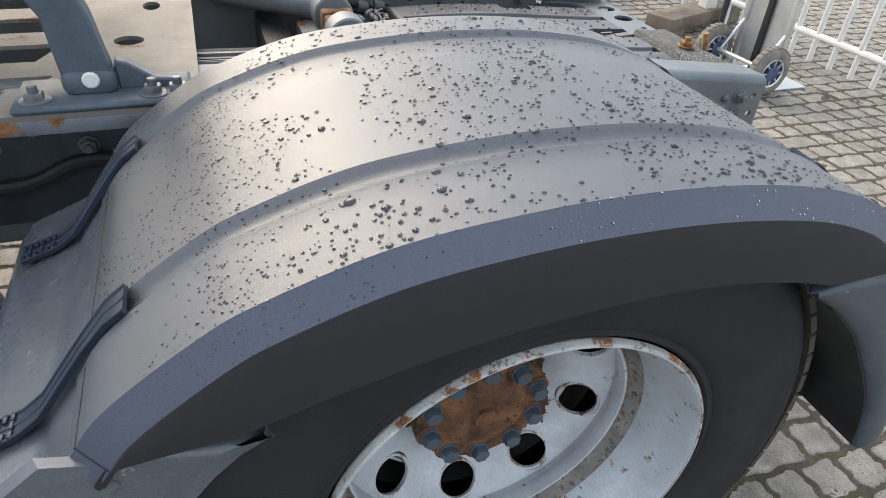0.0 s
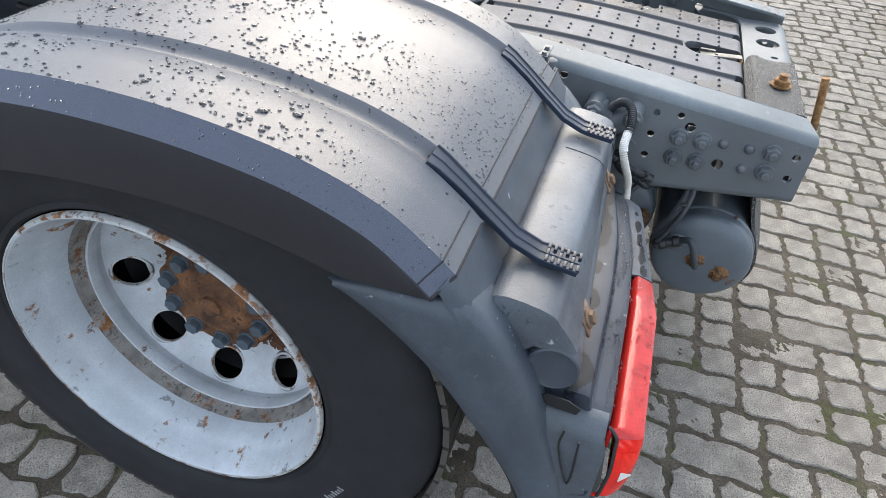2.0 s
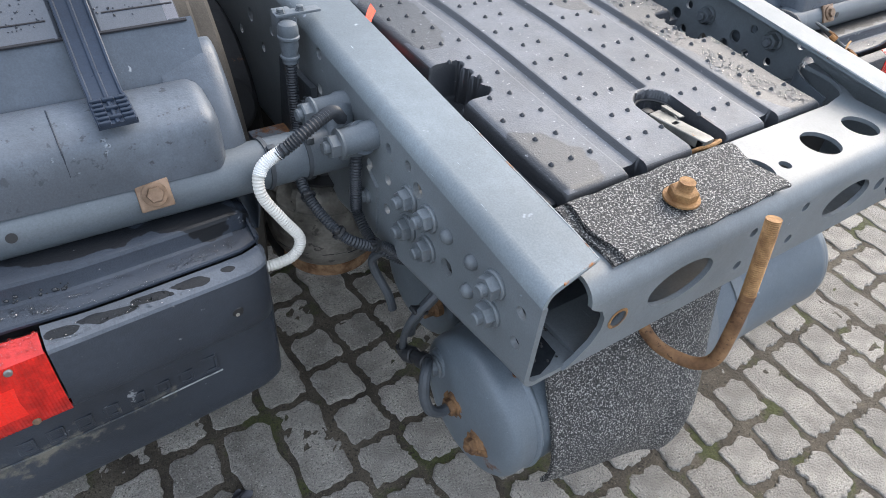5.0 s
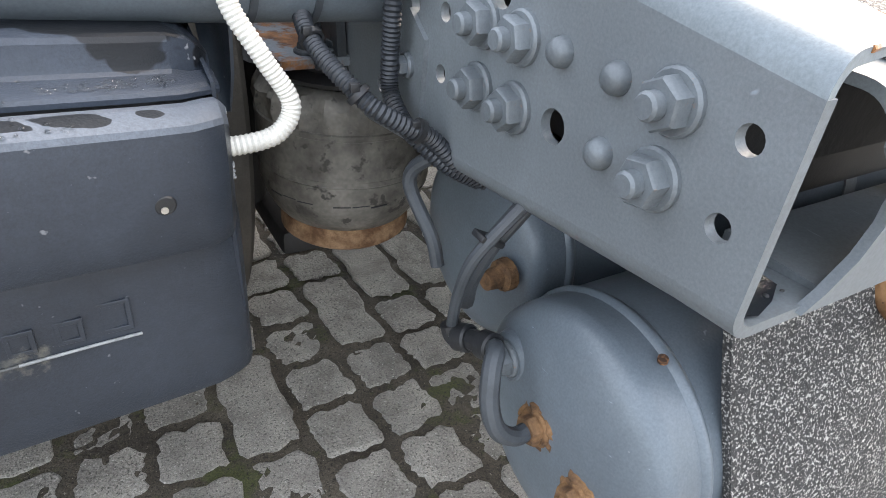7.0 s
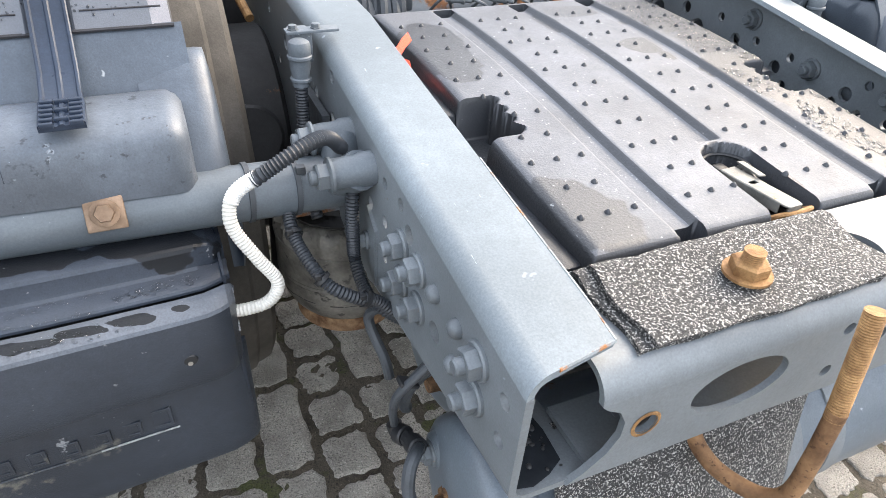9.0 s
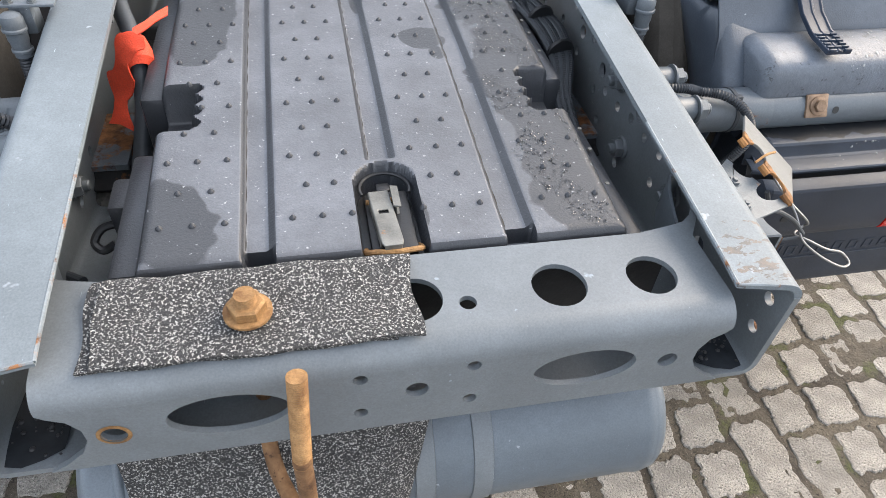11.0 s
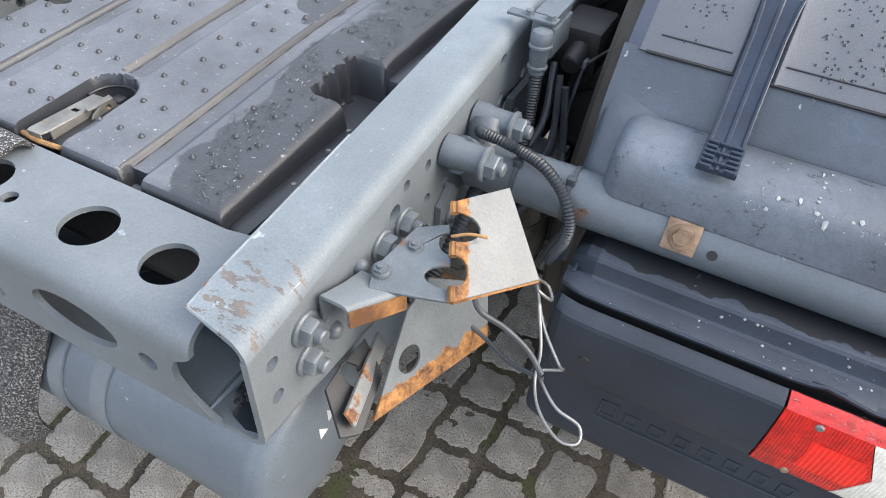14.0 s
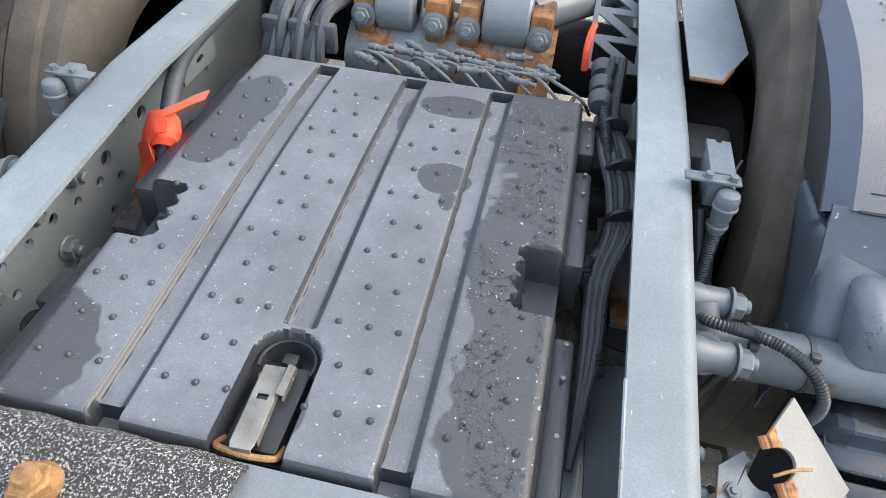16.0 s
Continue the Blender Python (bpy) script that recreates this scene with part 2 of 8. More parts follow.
# spot 1 darkens the side rim; 2 and 3 paint recess and rear-lip shade
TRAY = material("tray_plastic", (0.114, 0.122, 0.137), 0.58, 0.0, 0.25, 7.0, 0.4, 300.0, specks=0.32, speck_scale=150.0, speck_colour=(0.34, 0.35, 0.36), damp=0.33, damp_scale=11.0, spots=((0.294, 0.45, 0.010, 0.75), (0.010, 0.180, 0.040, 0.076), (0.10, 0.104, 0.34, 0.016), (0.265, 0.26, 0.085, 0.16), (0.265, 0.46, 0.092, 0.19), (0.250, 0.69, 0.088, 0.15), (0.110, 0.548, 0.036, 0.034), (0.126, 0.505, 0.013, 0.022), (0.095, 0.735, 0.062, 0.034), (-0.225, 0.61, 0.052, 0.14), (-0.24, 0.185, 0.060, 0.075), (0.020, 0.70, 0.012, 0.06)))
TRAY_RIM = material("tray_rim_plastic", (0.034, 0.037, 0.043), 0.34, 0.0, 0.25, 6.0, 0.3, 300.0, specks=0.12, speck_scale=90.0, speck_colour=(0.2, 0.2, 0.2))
LATCH = material("worn_latch_steel", (0.19, 0.187, 0.17), 0.5, 0.4, 0.3, 30.0, 0.4, 200.0, rust=0.22, rust_scale=40.0, scratch=0.3)
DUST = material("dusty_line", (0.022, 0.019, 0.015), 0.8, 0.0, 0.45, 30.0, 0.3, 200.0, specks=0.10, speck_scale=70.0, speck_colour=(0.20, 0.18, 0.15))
BLACK = material("black_plastic", (0.018, 0.019, 0.021), 0.45, 0.0, 0.15, 8.0, 0.15, 300.0)
RUBBER = material("tyre_rubber", (0.022, 0.023, 0.026), 0.75, 0.0, 0.2, 7.0, 0.3, 250.0, spec=0.3)
TREAD = material("dusty_tread_rubber", (0.080, 0.073, 0.064), 0.9, 0.0, 0.3, 9.0, 0.4, 120.0, spec=0.2)
STRAP = material("wet_rubber_strap", (0.024, 0.034, 0.054), 0.30, 0.0, 0.2, 12.0, 0.08, 300.0, spec=0.28)
WHEEL = material("wheel_paint", (0.50, 0.54, 0.58), 0.38, 0.0, 0.18, 5.0, 0.15, 200.0, rust=0.27, rust_scale=18.0, pits=0.12, pit_scale=26.0, specks=0.12, speck_scale=26.0, speck_colour=(0.14, 0.12, 0.10))
WHEEL_RUST = material("wheel_rusty_seam", (0.27, 0.255, 0.235), 0.6, 0.0, 0.35, 18.0, 0.6, 200.0, rust=0.44, rust_scale=40.0, pits=0.45, pit_scale=60.0)
RUST = material("rusty_iron", (0.120, 0.062, 0.038), 0.85, 0.2, 0.55, 22.0, 0.7, 160.0, second=(0.29, 0.135, 0.060), pits=0.35, pit_scale=60.0)
RUST_GOLD = material("yellow_rusted_bolt", (0.30, 0.150, 0.055), 0.7, 0.3, 0.4, 40.0, 0.6, 300.0, second=(0.46, 0.27, 0.115))
BOLT = material("painted_bolt", (0.122, 0.138, 0.150), 0.4, 0.1, 0.15, 30.0, 0.2, 300.0, rust=0.16, rust_scale=45.0, obrand=0.14)
NUT_BLUE = material("dark_wheel_nut", (0.10, 0.13, 0.16), 0.4, 0.4, 0.2, 40.0, 0.2, 300.0, rust=0.18, rust_scale=40.0)
STEEL = material("galvanised_steel", (0.50, 0.48, 0.44), 0.42, 0.75, 0.12, 14.0, 0.2, 200.0, rust=0.08, rust_scale=14.0)
BRACKET_STEEL = material("rust_edged_steel", (0.150, 0.155, 0.152), 0.46, 0.1, 0.14, 12.0, 0.2, 200.0, rust=0.06, rust_scale=13.0, line=((0.499, 0.246, 0.764), (0.045, -0.088, -0.048), 0.017, (0.42, 0.20, 0.07)))
WIRE = material("bright_wire", (0.24, 0.24, 0.235), 0.4, 0.8, 0.1, 20.0, 0.1, 200.0)
TANK = material("tank_paint", (0.116, 0.139, 0.160), 0.34, 0.0, 0.16, 5.0, 0.14, 60.0, rust=0.10, rust_scale=9.0, specks=0.08, speck_scale=45.0, speck_colour=(0.30, 0.33, 0.36), scratch=0.2)
TANK_LIGHT = material("pale_tank_paint", (0.36, 0.42, 0.50), 0.4, 0.0, 0.08, 4.0, 0.1, 100.0)
HOSE = material("corrugated_hose", (0.026, 0.030, 0.036), 0.42, 0.0, 0.15, 30.0, 0.15, 400.0)
WHITE_HOSE = material("white_hose", (0.62, 0.60, 0.545), 0.5, 0.0, 0.12, 30.0, 0.15, 400.0)
CABLE = material("cable_sheath", (0.050, 0.057, 0.065), 0.5, 0.0, 0.2, 30.0, 0.15, 400.0)
DUSTY = material("dusty_cable_sheath", (0.115, 0.125, 0.135), 0.6, 0.0, 0.3, 40.0, 0.2, 300.0, specks=0.2, speck_scale=90.0, speck_colour=(0.30, 0.30, 0.29))
BELLOWS = material("dirty_bellows", (0.11, 0.102, 0.088), 0.6, 0.0, 0.5, 15.0, 0.7, 90.0, second=(0.25, 0.235, 0.205), specks=0.20, speck_scale=26.0, speck_colour=(0.04, 0.04, 0.036), pits=0.35, pit_scale=40.0, scratch=0.3)
UNDER = material("oily_underside", (0.022, 0.022, 0.023), 0.6, 0.1, 0.4, 8.0, 0.4, 100.0, rust=0.15)
SAND = material("sandy_subframe", (0.185, 0.167, 0.142), 0.6, 0.1, 0.25, 6.0, 0.2, 120.0, rust=0.28, rust_scale=6.0)
MAT_RUBBER = material("granulated_rubber", (0.030, 0.030, 0.031), 0.70, 0.0, 0.2, 30.0, 1.8, 300.0, specks=0.96, speck_scale=400.0, speck_colour=(0.40, 0.39, 0.365), grain=0.5, pits=0.5, pit_scale=280.0)
LENS_RED = material("red_lens", (0.78, 0.018, 0.012), 0.12, 0.0, 0.15, 30.0, 0.16, 400.0, ribs=55.0)
LENS_BROW = material("wet_red_lens", (0.50, 0.026, 0.022), 0.12, 0.0, 0.15, 20.0, 0.25, 220.0)
LENS_DARK = material("deep_red_reflector", (0.60, 0.014, 0.009), 0.12, 0.0, 0.35, 60.0, 0.40, 350.0, ribs=90.0)
LENS_GLOW = material("bright_red_lens", (0.86, 0.024, 0.014), 0.15, 0.0, 0.1, 30.0, 0.4, 400.0, ribs=60.0)
LENS_WHITE = material("ribbed_clear_lens", (0.74, 0.71, 0.62), 0.16, 0.0, 0.12, 60.0, 0.35, 420.0, ribs=80.0)
LENS_AMBER = material("amber_lens", (0.95, 0.27, 0.012), 0.14, 0.0, 0.15, 60.0, 0.28, 350.0, ribs=70.0)
RED_WEB = material("red_webbing", (0.80, 0.075, 0.03), 0.7, 0.0, 0.12, 20.0, 0.6, 500.0)
PAVER = material("concrete_paver", (0.330, 0.305, 0.268), 0.85, 0.0, 0.30, 16.0, 3.4, 190.0, specks=0.46, speck_scale=210.0, speck_colour=(0.50, 0.475, 0.43), pits=0.52, pit_scale=230.0, obrand=0.14, grain=0.30)
PAVER_FAR = material("concrete_paver_field", (0.330, 0.305, 0.268), 0.85, 0.0, 0.30, 16.0, 3.4, 190.0, specks=0.46, speck_scale=210.0, speck_colour=(0.50, 0.475, 0.43), pits=0.52, pit_scale=230.0, island=0.14, grain=0.30)
JOINT = material("sandy_mossy_joint", (0.070, 0.056, 0.041), 0.95, 0.0, 0.35, 9.0, 2.2, 110.0, second=(0.125, 0.105, 0.076), specks=0.42, speck_scale=230.0, speck_colour=(0.27, 0.24, 0.185), grain=0.45, patch=((0.062, 0.068, 0.022), 7.0, 0.40), pits=0.45, pit_scale=170.0)
FENCE = material("white_fence_paint", (0.74, 0.74, 0.72), 0.45, 0.0, 0.06, 8.0, 0.1, 200.0)
ALU = material("hand_truck_aluminium", (0.62, 0.64, 0.65), 0.4, 0.7, 0.1, 10.0, 0.1, 200.0)
GREY_TYRE = material("grey_pneumatic_tyre", (0.20, 0.19, 0.165), 0.85, 0.0, 0.25, 18.0, 0.3, 160.0)
TIMBER = material("weathered_timber_block", (0.16, 0.13, 0.10), 0.85, 0.0, 0.35, 7.0, 0.6, 60.0)
LABEL = material("white_sticker", (0.72, 0.72, 0.70), 0.5, 0.0, 0.05, 20.0, 0.0)

WATER = bpy.data.materials.new("water")
WATER.use_nodes = True
_w = WATER.node_tree.nodes["Principled BSDF"]
_w.inputs["Base Color"].default_value = (0.24, 0.26, 0.29, 1)      # water over black plastic
_w.inputs["Roughness"].default_value, _w.inputs["IOR"].default_value, _w.inputs["Transmission Weight"].default_value = 0.0, 1.36, 0.94

WATER_CLEAR = WATER.copy()
WATER_CLEAR.name = "clear_water"
_w = WATER_CLEAR.node_tree.nodes["Principled BSDF"]
_w.inputs["Base Color"].default_value, _w.inputs["Transmission Weight"].default_value = (1, 1, 1, 1), 1.0


# ---- mesh helpers ----
def thicken(bm, t):
    """Gives a skin its thickness t, away from its normals, and closes its rim."""
    bm.normal_update()
    rim = [[l.vert for l in (e.link_loops[0], e.link_loops[0].link_loop_next)] for e in bm.edges if len(e.link_loops) == 1]
    faces = list(bm.faces)
    back = {v: bm.verts.new(v.co - v.normal * t) for v in list(bm.verts)}
    for f in faces:
        g = bm.faces.new([back[v] for v in reversed(f.verts)])
        g.material_index = f.material_index
    for a, b in rim:
        bm.faces.new((b, a, back[a], back[b]))


def part(name, bm, mat, parent=None, label="", angle=35, solid=0.0, bevel=0.0, m=None):
    """Links a bmesh as one mesh object under a thing or a part; solid: the thickness of a skin."""
    me = bpy.data.meshes.new(name)
    if solid:
        thicken(bm, solid)
    else:
        bmesh.ops.recalc_face_normals(bm, faces=bm.faces)
    bm.to_mesh(me)
    bm.free()
    for mt in (mat if isinstance(mat, (list, tuple)) else [mat]):
        me.materials.append(mt)
    me.shade_smooth()
    me.set_sharp_from_angle(angle=radians(angle))
    ob = new(name, me)
    if parent is not None:
        ob.parent = parent
    if m is not None:
        ob.matrix_basis = m
    if bevel:
        v = ob.modifiers.new("edges", "BEVEL")
        v.width, v.segments, v.limit_method, v.angle_limit = bevel, 2, "ANGLE", radians(40)
    if label:
        tagged(ob, label)
    return ob


def share(ob, name, m, parent=None):
    """Another object on the same mesh."""
    o = new(name, ob.data)
    o.parent = ob.parent if parent is None else parent
    o.matrix_basis = m
    return o


def thing(name, label, category, group="", kind="", at=(0, 0, 0)):
    e = new(name)
    e.location = at
    e.empty_display_size = 0.1
    return tagged(e, label, category, group, kind)


def B():
    return bmesh.new()


def box(bm, lo, hi, bev=0.0, m=None, seg=2):
    r = bmesh.ops.create_cube(bm, size=1.0)
    vs = r["verts"]
    c, s = [(a + b) / 2 for a, b in zip(lo, hi)], [b - a for a, b in zip(lo, hi)]
    for v in vs:
        v.co = Vector((c[0] + v.co.x * s[0], c[1] + v.co.y * s[1], c[2] + v.co.z * s[2]))
    if bev:
        es = list({e for v in vs for e in v.link_edges})
        r = bmesh.ops.bevel(bm, geom=es, offset=bev, segments=seg, affect="EDGES", profile=0.5)
        vs = list({v for f in r["faces"] for v in f.verts} | {v for v in vs if v.is_valid})
    if m is not None:
        for v in vs:
            v.co = m @ v.co
    return bm


def frame_to(p0, p1):
    d = Vector(p1) - Vector(p0)
    return Matrix.Translation(p0) @ d.to_track_quat("Z", "Y").to_matrix().to_4x4(), d.length


def lathe(bm, prof, p0, p1, n=28, close=True):
    """Turns (radius, distance) pairs about the line from p0 towards p1."""
    M, _ = frame_to(p0, p1)
    rings = []
    for r, h in prof:
        if r < 1e-6:
            rings.append([bm.verts.new(M @ Vector((0, 0, h)))])
        else:
            rings.append([bm.verts.new(M @ Vector((r * math.cos(2 * math.pi * k / n), r * math.sin(2 * math.pi * k / n), h))) for k in range(n)])
    for a, b in zip(rings, rings[1:]):
        for k in range(n):
            q = [a[k % len(a)], a[(k + 1) % len(a)], b[(k + 1) % len(b)], b[k % len(b)]]
            q = [v for i, v in enumerate(q) if v not in q[:i]]
            if len(q) > 2:
                bm.faces.new(q)
    return bm


def cyl(bm, p0, p1, r, n=24, c=0.0):
    L = (Vector(p1) - Vector(p0)).length
    prof = [(0, 0), (r - c, 0), (r, c), (r, L - c), (r - c, L), (0, L)] if c else [(0, 0), (r, 0), (r, L), (0, L)]
    return lathe(bm, prof, p0, p1, n)


def spline(pts, k=6):
    """A smooth line through the points."""
    p = [Vector(q) for q in pts]
    p = [p[0] * 2 - p[1]] + p + [p[-1] * 2 - p[-2]]
    out = []
    for i in range(1, len(p) - 2):
        a, b, c, d = p[i - 1:i + 3]
        for j in range(k):
            t = j / k
            out.append(0.5 * (2 * b + (c - a) * t + (2 * a - 5 * b + 4 * c - d) * t * t + (3 * b - a - 3 * c + d) * t ** 3))
    return out + [p[-2]]


def tube(bm, pts, r, n=10, k=6, ribs=0.0, pitch=0.0):
    """A round hose along a smooth line; ribs: corrugation depth at that pitch."""
    line = spline(pts, k) if k > 1 else [Vector(q) for q in pts]
    if ribs:
        fine = []
        for a, b in zip(line, line[1:]):
            m_ = max(1, round((b - a).length / (pitch / 2)))
            fine += [a.lerp(b, j / m_) for j in range(m_)]
        line = fine + [line[-1]]
    up = Vector((0.31, 0.2, 0.93))
    rings = []
    for i, q in enumerate(line):
        d = (line[min(i + 1, len(line) - 1)] - line[max(i - 1, 0)]).normalized()
        x = d.cross(up)
        x = x.normalized() if x.length > 1e-4 else d.orthogonal().normalized()
        up = x.cross(d).normalized()
        rr = r - (ribs if ribs and i % 2 else 0.0)
        rings.append([bm.verts.new(q + x * rr * math.cos(2 * math.pi * j / n) + up * rr * math.sin(2 * math.pi * j / n)) for j in range(n)])
    for a, b in zip(rings, rings[1:]):
        for j in range(n):
            bm.faces.new((a[j], a[(j + 1) % n], b[(j + 1) % n], b[j]))
    bm.faces.new(rings[0][::-1])
    bm.faces.new(rings[-1])
    return bm


def circle(x, y, r, n=20, ry=None):
    return [(x + r * math.cos(2 * math.pi * k / n), y + (ry or r) * math.sin(2 * math.pi * k / n)) for k in range(n)]


def plate(bm, outline, holes, thick, m):
    """A flat plate with holes cut through it: outline in its own plane, thickness along its own z."""
    from mathutils.geometry import tessellate_polygon
    loops = [[Vector((x, y, 0)) for x, y in lp] for lp in [outline] + list(holes)]
    flat = [v for lp in loops for v in lp]
    tris = tessellate_polygon(loops)
    lo = [bm.verts.new(m @ v) for v in flat]
    hi = [bm.verts.new(m @ (v + Vector((0, 0, thick)))) for v in flat]
    for a, b, c in tris:
        bm.faces.new((lo[a], lo[b], lo[c]))
        bm.faces.new((hi[c], hi[b], hi[a]))
    i = 0
    for lp in loops:
        n = len(lp)
        for k in range(n):
            a, b = i + k, i + (k + 1) % n
            bm.faces.new((lo[a], lo[b], hi[b], hi[a]))
        i += n
    return bm


def sheet(bm, rows):
    """A skin over rows of points."""
    vs = [[bm.verts.new(p) for p in r] for r in rows]
    for a, b in zip(vs, vs[1:]):
        for k in range(len(a) - 1):
            bm.faces.new((a[k], a[k + 1], b[k + 1], b[k]))
    return bm


def sweep_x(bm, prof, x0, x1, n=1, caps=True, bow=None):
    """An outline of (y, z) pairs drawn out along x; bow(x, y, z) may move its points."""
    f = bow or (lambda x, y, z: (x, y, z))
    rings = [[bm.verts.new(f(x0 + (x1 - x0) * k / n, y, z)) for y, z in prof] for k in range(n + 1)]
    m_ = len(prof)
    for a, b in zip(rings, rings[1:]):
        for k in range(m_):
            bm.faces.new((a[k], a[(k + 1) % m_], b[(k + 1) % m_], b[k]))
    if caps:
        bm.faces.new(rings[0])
        bm.faces.new(rings[-1][::-1])
    return bm


def hexbolt(bm, r=0.015, h=0.014, flange=1.45, stud=0.55, length=0.012):
    """A flanged hexagon nut on its stud, pointing along z from the origin."""
    lathe(bm, [(0, 0), (r * flange, 0), (r * flange, 0.003), (r * 1.12, 0.005), (0, 0.005)], (0, 0, 0), (0, 0, 1), 20)
    prof = [(0, 0.004), (r, 0.004), (r, h - 0.002), (r * 0.9, h), (0, h)]
    lathe(bm, prof, (0, 0, 0), (0, 0, 1), 6)
    if stud:
        lathe(bm, [(0, h - 0.002), (r * stud, h - 0.002), (r * stud, h + length - 0.002), (r * stud * 0.8, h + length), (0, h + length)], (0, 0, 0), (0, 0, 1), 14)
    return bm


def outward(s):
    """The turn that points a part's own z away from the truck on side s."""
    return Matrix.Rotation(radians(90 * s), 4, "Y")


def X(s, a):
    """The x of a place a metres out from the middle, on side s."""
    return -a if s < 0 else a + 0.018


# ---- the truck ----
truck = thing("truck_tractor", "grey-blue tractor truck with black plastic mudguards, seen from behind", "truck")
WEB = {-1: 0.4215, 1: 0.417}    # how far out the web of each rail stands
YE = -0.016                     # rear end of the frame rails
_b = B(); hexbolt(_b, 0.0160, 0.0165, 1.22, 0.52, 0.009)
BOLT_SRC = part("bolt", _b, BOLT, truck, m=Matrix.Translation((-WEB[-1], 0.06, 0.713)) @ outward(-1))
_b = B(); lathe(_b, [(0.0105, 0), (0.0104, 0.002), (0.0096, 0.0055), (0.0072, 0.0088), (0.0035, 0.0104), (0, 0.0107)], (0, 0, 0), (0, 0, 1), 18)
RIVET_SRC = part("rivet", _b, BOLT, truck, m=Matrix.Translation((-WEB[-1], 0.105, 0.711)) @ outward(-1))


def rail_top(y):
    return 0.763 + 0.112 * min(y, 0.62) + 0.02 * max(0.0, y - 0.62)


def rail_bottom(y):
    return 0.601 - 0.13 * min(max(y, 0.0), 0.5)


def frame_rail(s):
    """A drilled channel rail that tapers towards its rear end."""
    xo = X(s, WEB[s])
    inn = -s
    R, T, W = 0.020, 0.008, 0.090 if s < 0 else 0.075
    ys = [YE, 0.03, 0.1, 0.2, 0.3, 0.4, 0.5, 0.62, 0.8, 1.0, 1.4, 1.8, 2.4, 3.0]
    ob = B()
    holes = [circle(y, z, r, 18) for y, z, r in WEB_HOLES]
    M = Matrix(((0, 0, inn, xo), (1, 0, 0, 0), (0, 1, 0, 0), (0, 0, 0, 1)))
    plate(ob, [(y, rail_bottom(y) + R) for y in ys] + [(y, rail_top(y) - R) for y in ys[::-1]], holes, T, M)
    rail = part("frame_rail", ob, PAINT, truck, "grey-blue painted steel frame rail drilled with holes")
    for name, sgn, zf, mt in (("top_flange", 1, rail_top, PAINT_WORN if s < 0 else FLANGE_END), ("bottom_flange", -1, rail_bottom, PAINT)):
        o2 = B()
        outer = [(xo + inn * (R - R * math.cos(radians(a))), -sgn * (R - R * math.sin(radians(a)))) for a in range(0, 91, 15)] + [(xo + inn * W, 0.0)]
        inner = [(xo + inn * W, -sgn * T)] + [(xo + inn * (R - (R - T) * math.cos(radians(a))), -sgn * (R - (R - T) * math.sin(radians(a)))) for a in range(90, -1, -15)]
        ring = outer + inner
        rows = [[o2.verts.new((x, y + (0.2 * abs(x - xo) if y == YE and sgn > 0 else 0.0), z + zf(y))) for x, z in ring] for y in ys]
        for a, b in zip(rows, rows[1:]):
            for k in range(len(ring)):
                o2.faces.new((a[k], a[(k + 1) % len(ring)], b[(k + 1) % len(ring)], b[k]))
        o2.faces.new(rows[0]); o2.faces.new(rows[-1][::-1])
        part(name, o2, mt, rail)
    # rain standing in the open end of the channel
    b = B()
    zp = rail_bottom(0.0) + T + 0.0006
    plate(b, [(xo + inn * u, v) for u, v in ((0.012, -0.008), (0.030, -0.012), (0.050, -0.006), (0.068, 0.004), (0.070, 0.040), (0.064, 0.085), (0.040, 0.110), (0.014, 0.098), (0.010, 0.040))], [], 0.0006, Matrix.Translation((0, 0, zp)))
    part("rain_puddle", b, PUDDLE, rail, "dark rain water standing in the rail end")
    # rust creeping along the cut inner edge of the flange
    b = B()
    xi = xo + inn * (W + 0.0004)
    tube(b, [(xi, YE + 0.2 * W, rail_top(YE) - 0.0015), (xi, 0.05, rail_top(0.05) - 0.0015), (xi, 0.12, rail_top(0.12) - 0.0015), (xi, 0.26, rail_top(0.26) - 0.0015)], 0.0022, 6, 6)
    tube(b, [(xi, YE + 0.2 * W, rail_top(YE) - 0.0015), (xo + inn * 0.03, YE + 0.0065, rail_top(YE) - 0.0015)], 0.0020, 6, 1)
    part("rusty_edge", b, EDGE_RUST, rail)
    for y, z, k in WEB_BOLTS:
        src = BOLT_SRC if k == "b" else RIVET_SRC
        m = Matrix.Translation((xo, y, z)) @ outward(s) @ Matrix.Rotation(radians(3700 * y), 4, "Z")
        if s < 0 and (y, z) in ((0.06, 0.713), (0.105, 0.711)):
            src.parent = rail
            continue
        share(src, "bolt" if k == "b" else "rivet", m, rail)
    for y, z in ((0.467, 0.73), (0.409, 0.639), (0.31, 0.74), (0.62, 0.77), (0.242, 0.675)):
        share(BOLT_SRC, "bolt", Matrix.Translation((xo - s * 0.008, y, z)) @ outward(-s), rail)
    if s < 0:
        for y, z in ((0.370, 0.733), (0.268, 0.687), (0.214, 0.690)):
            share(BOLT_SRC, "bolt", Matrix.Translation((xo - s * 0.008, y, z)) @ outward(-s), rail)
    b = B()
    sheet(b, [[(xo - s * u, y, z - d) for u, y, d in ((0.0115, 0.236, 0.0), (0.0235, 0.233, 0.002), (0.0335, 0.226, 0.006), (0.0415, 0.205, 0.012), (0.0495, 0.175, 0.016), (0.0555, 0.150, 0.018))] for z in (0.728, 0.705, 0.680, 0.664)])
    part("bent_bracket", b, TUBE_RUST, rail, "bent bracket with rusty edges bolted inside the rail", angle=50, solid=0.004)
    return rail


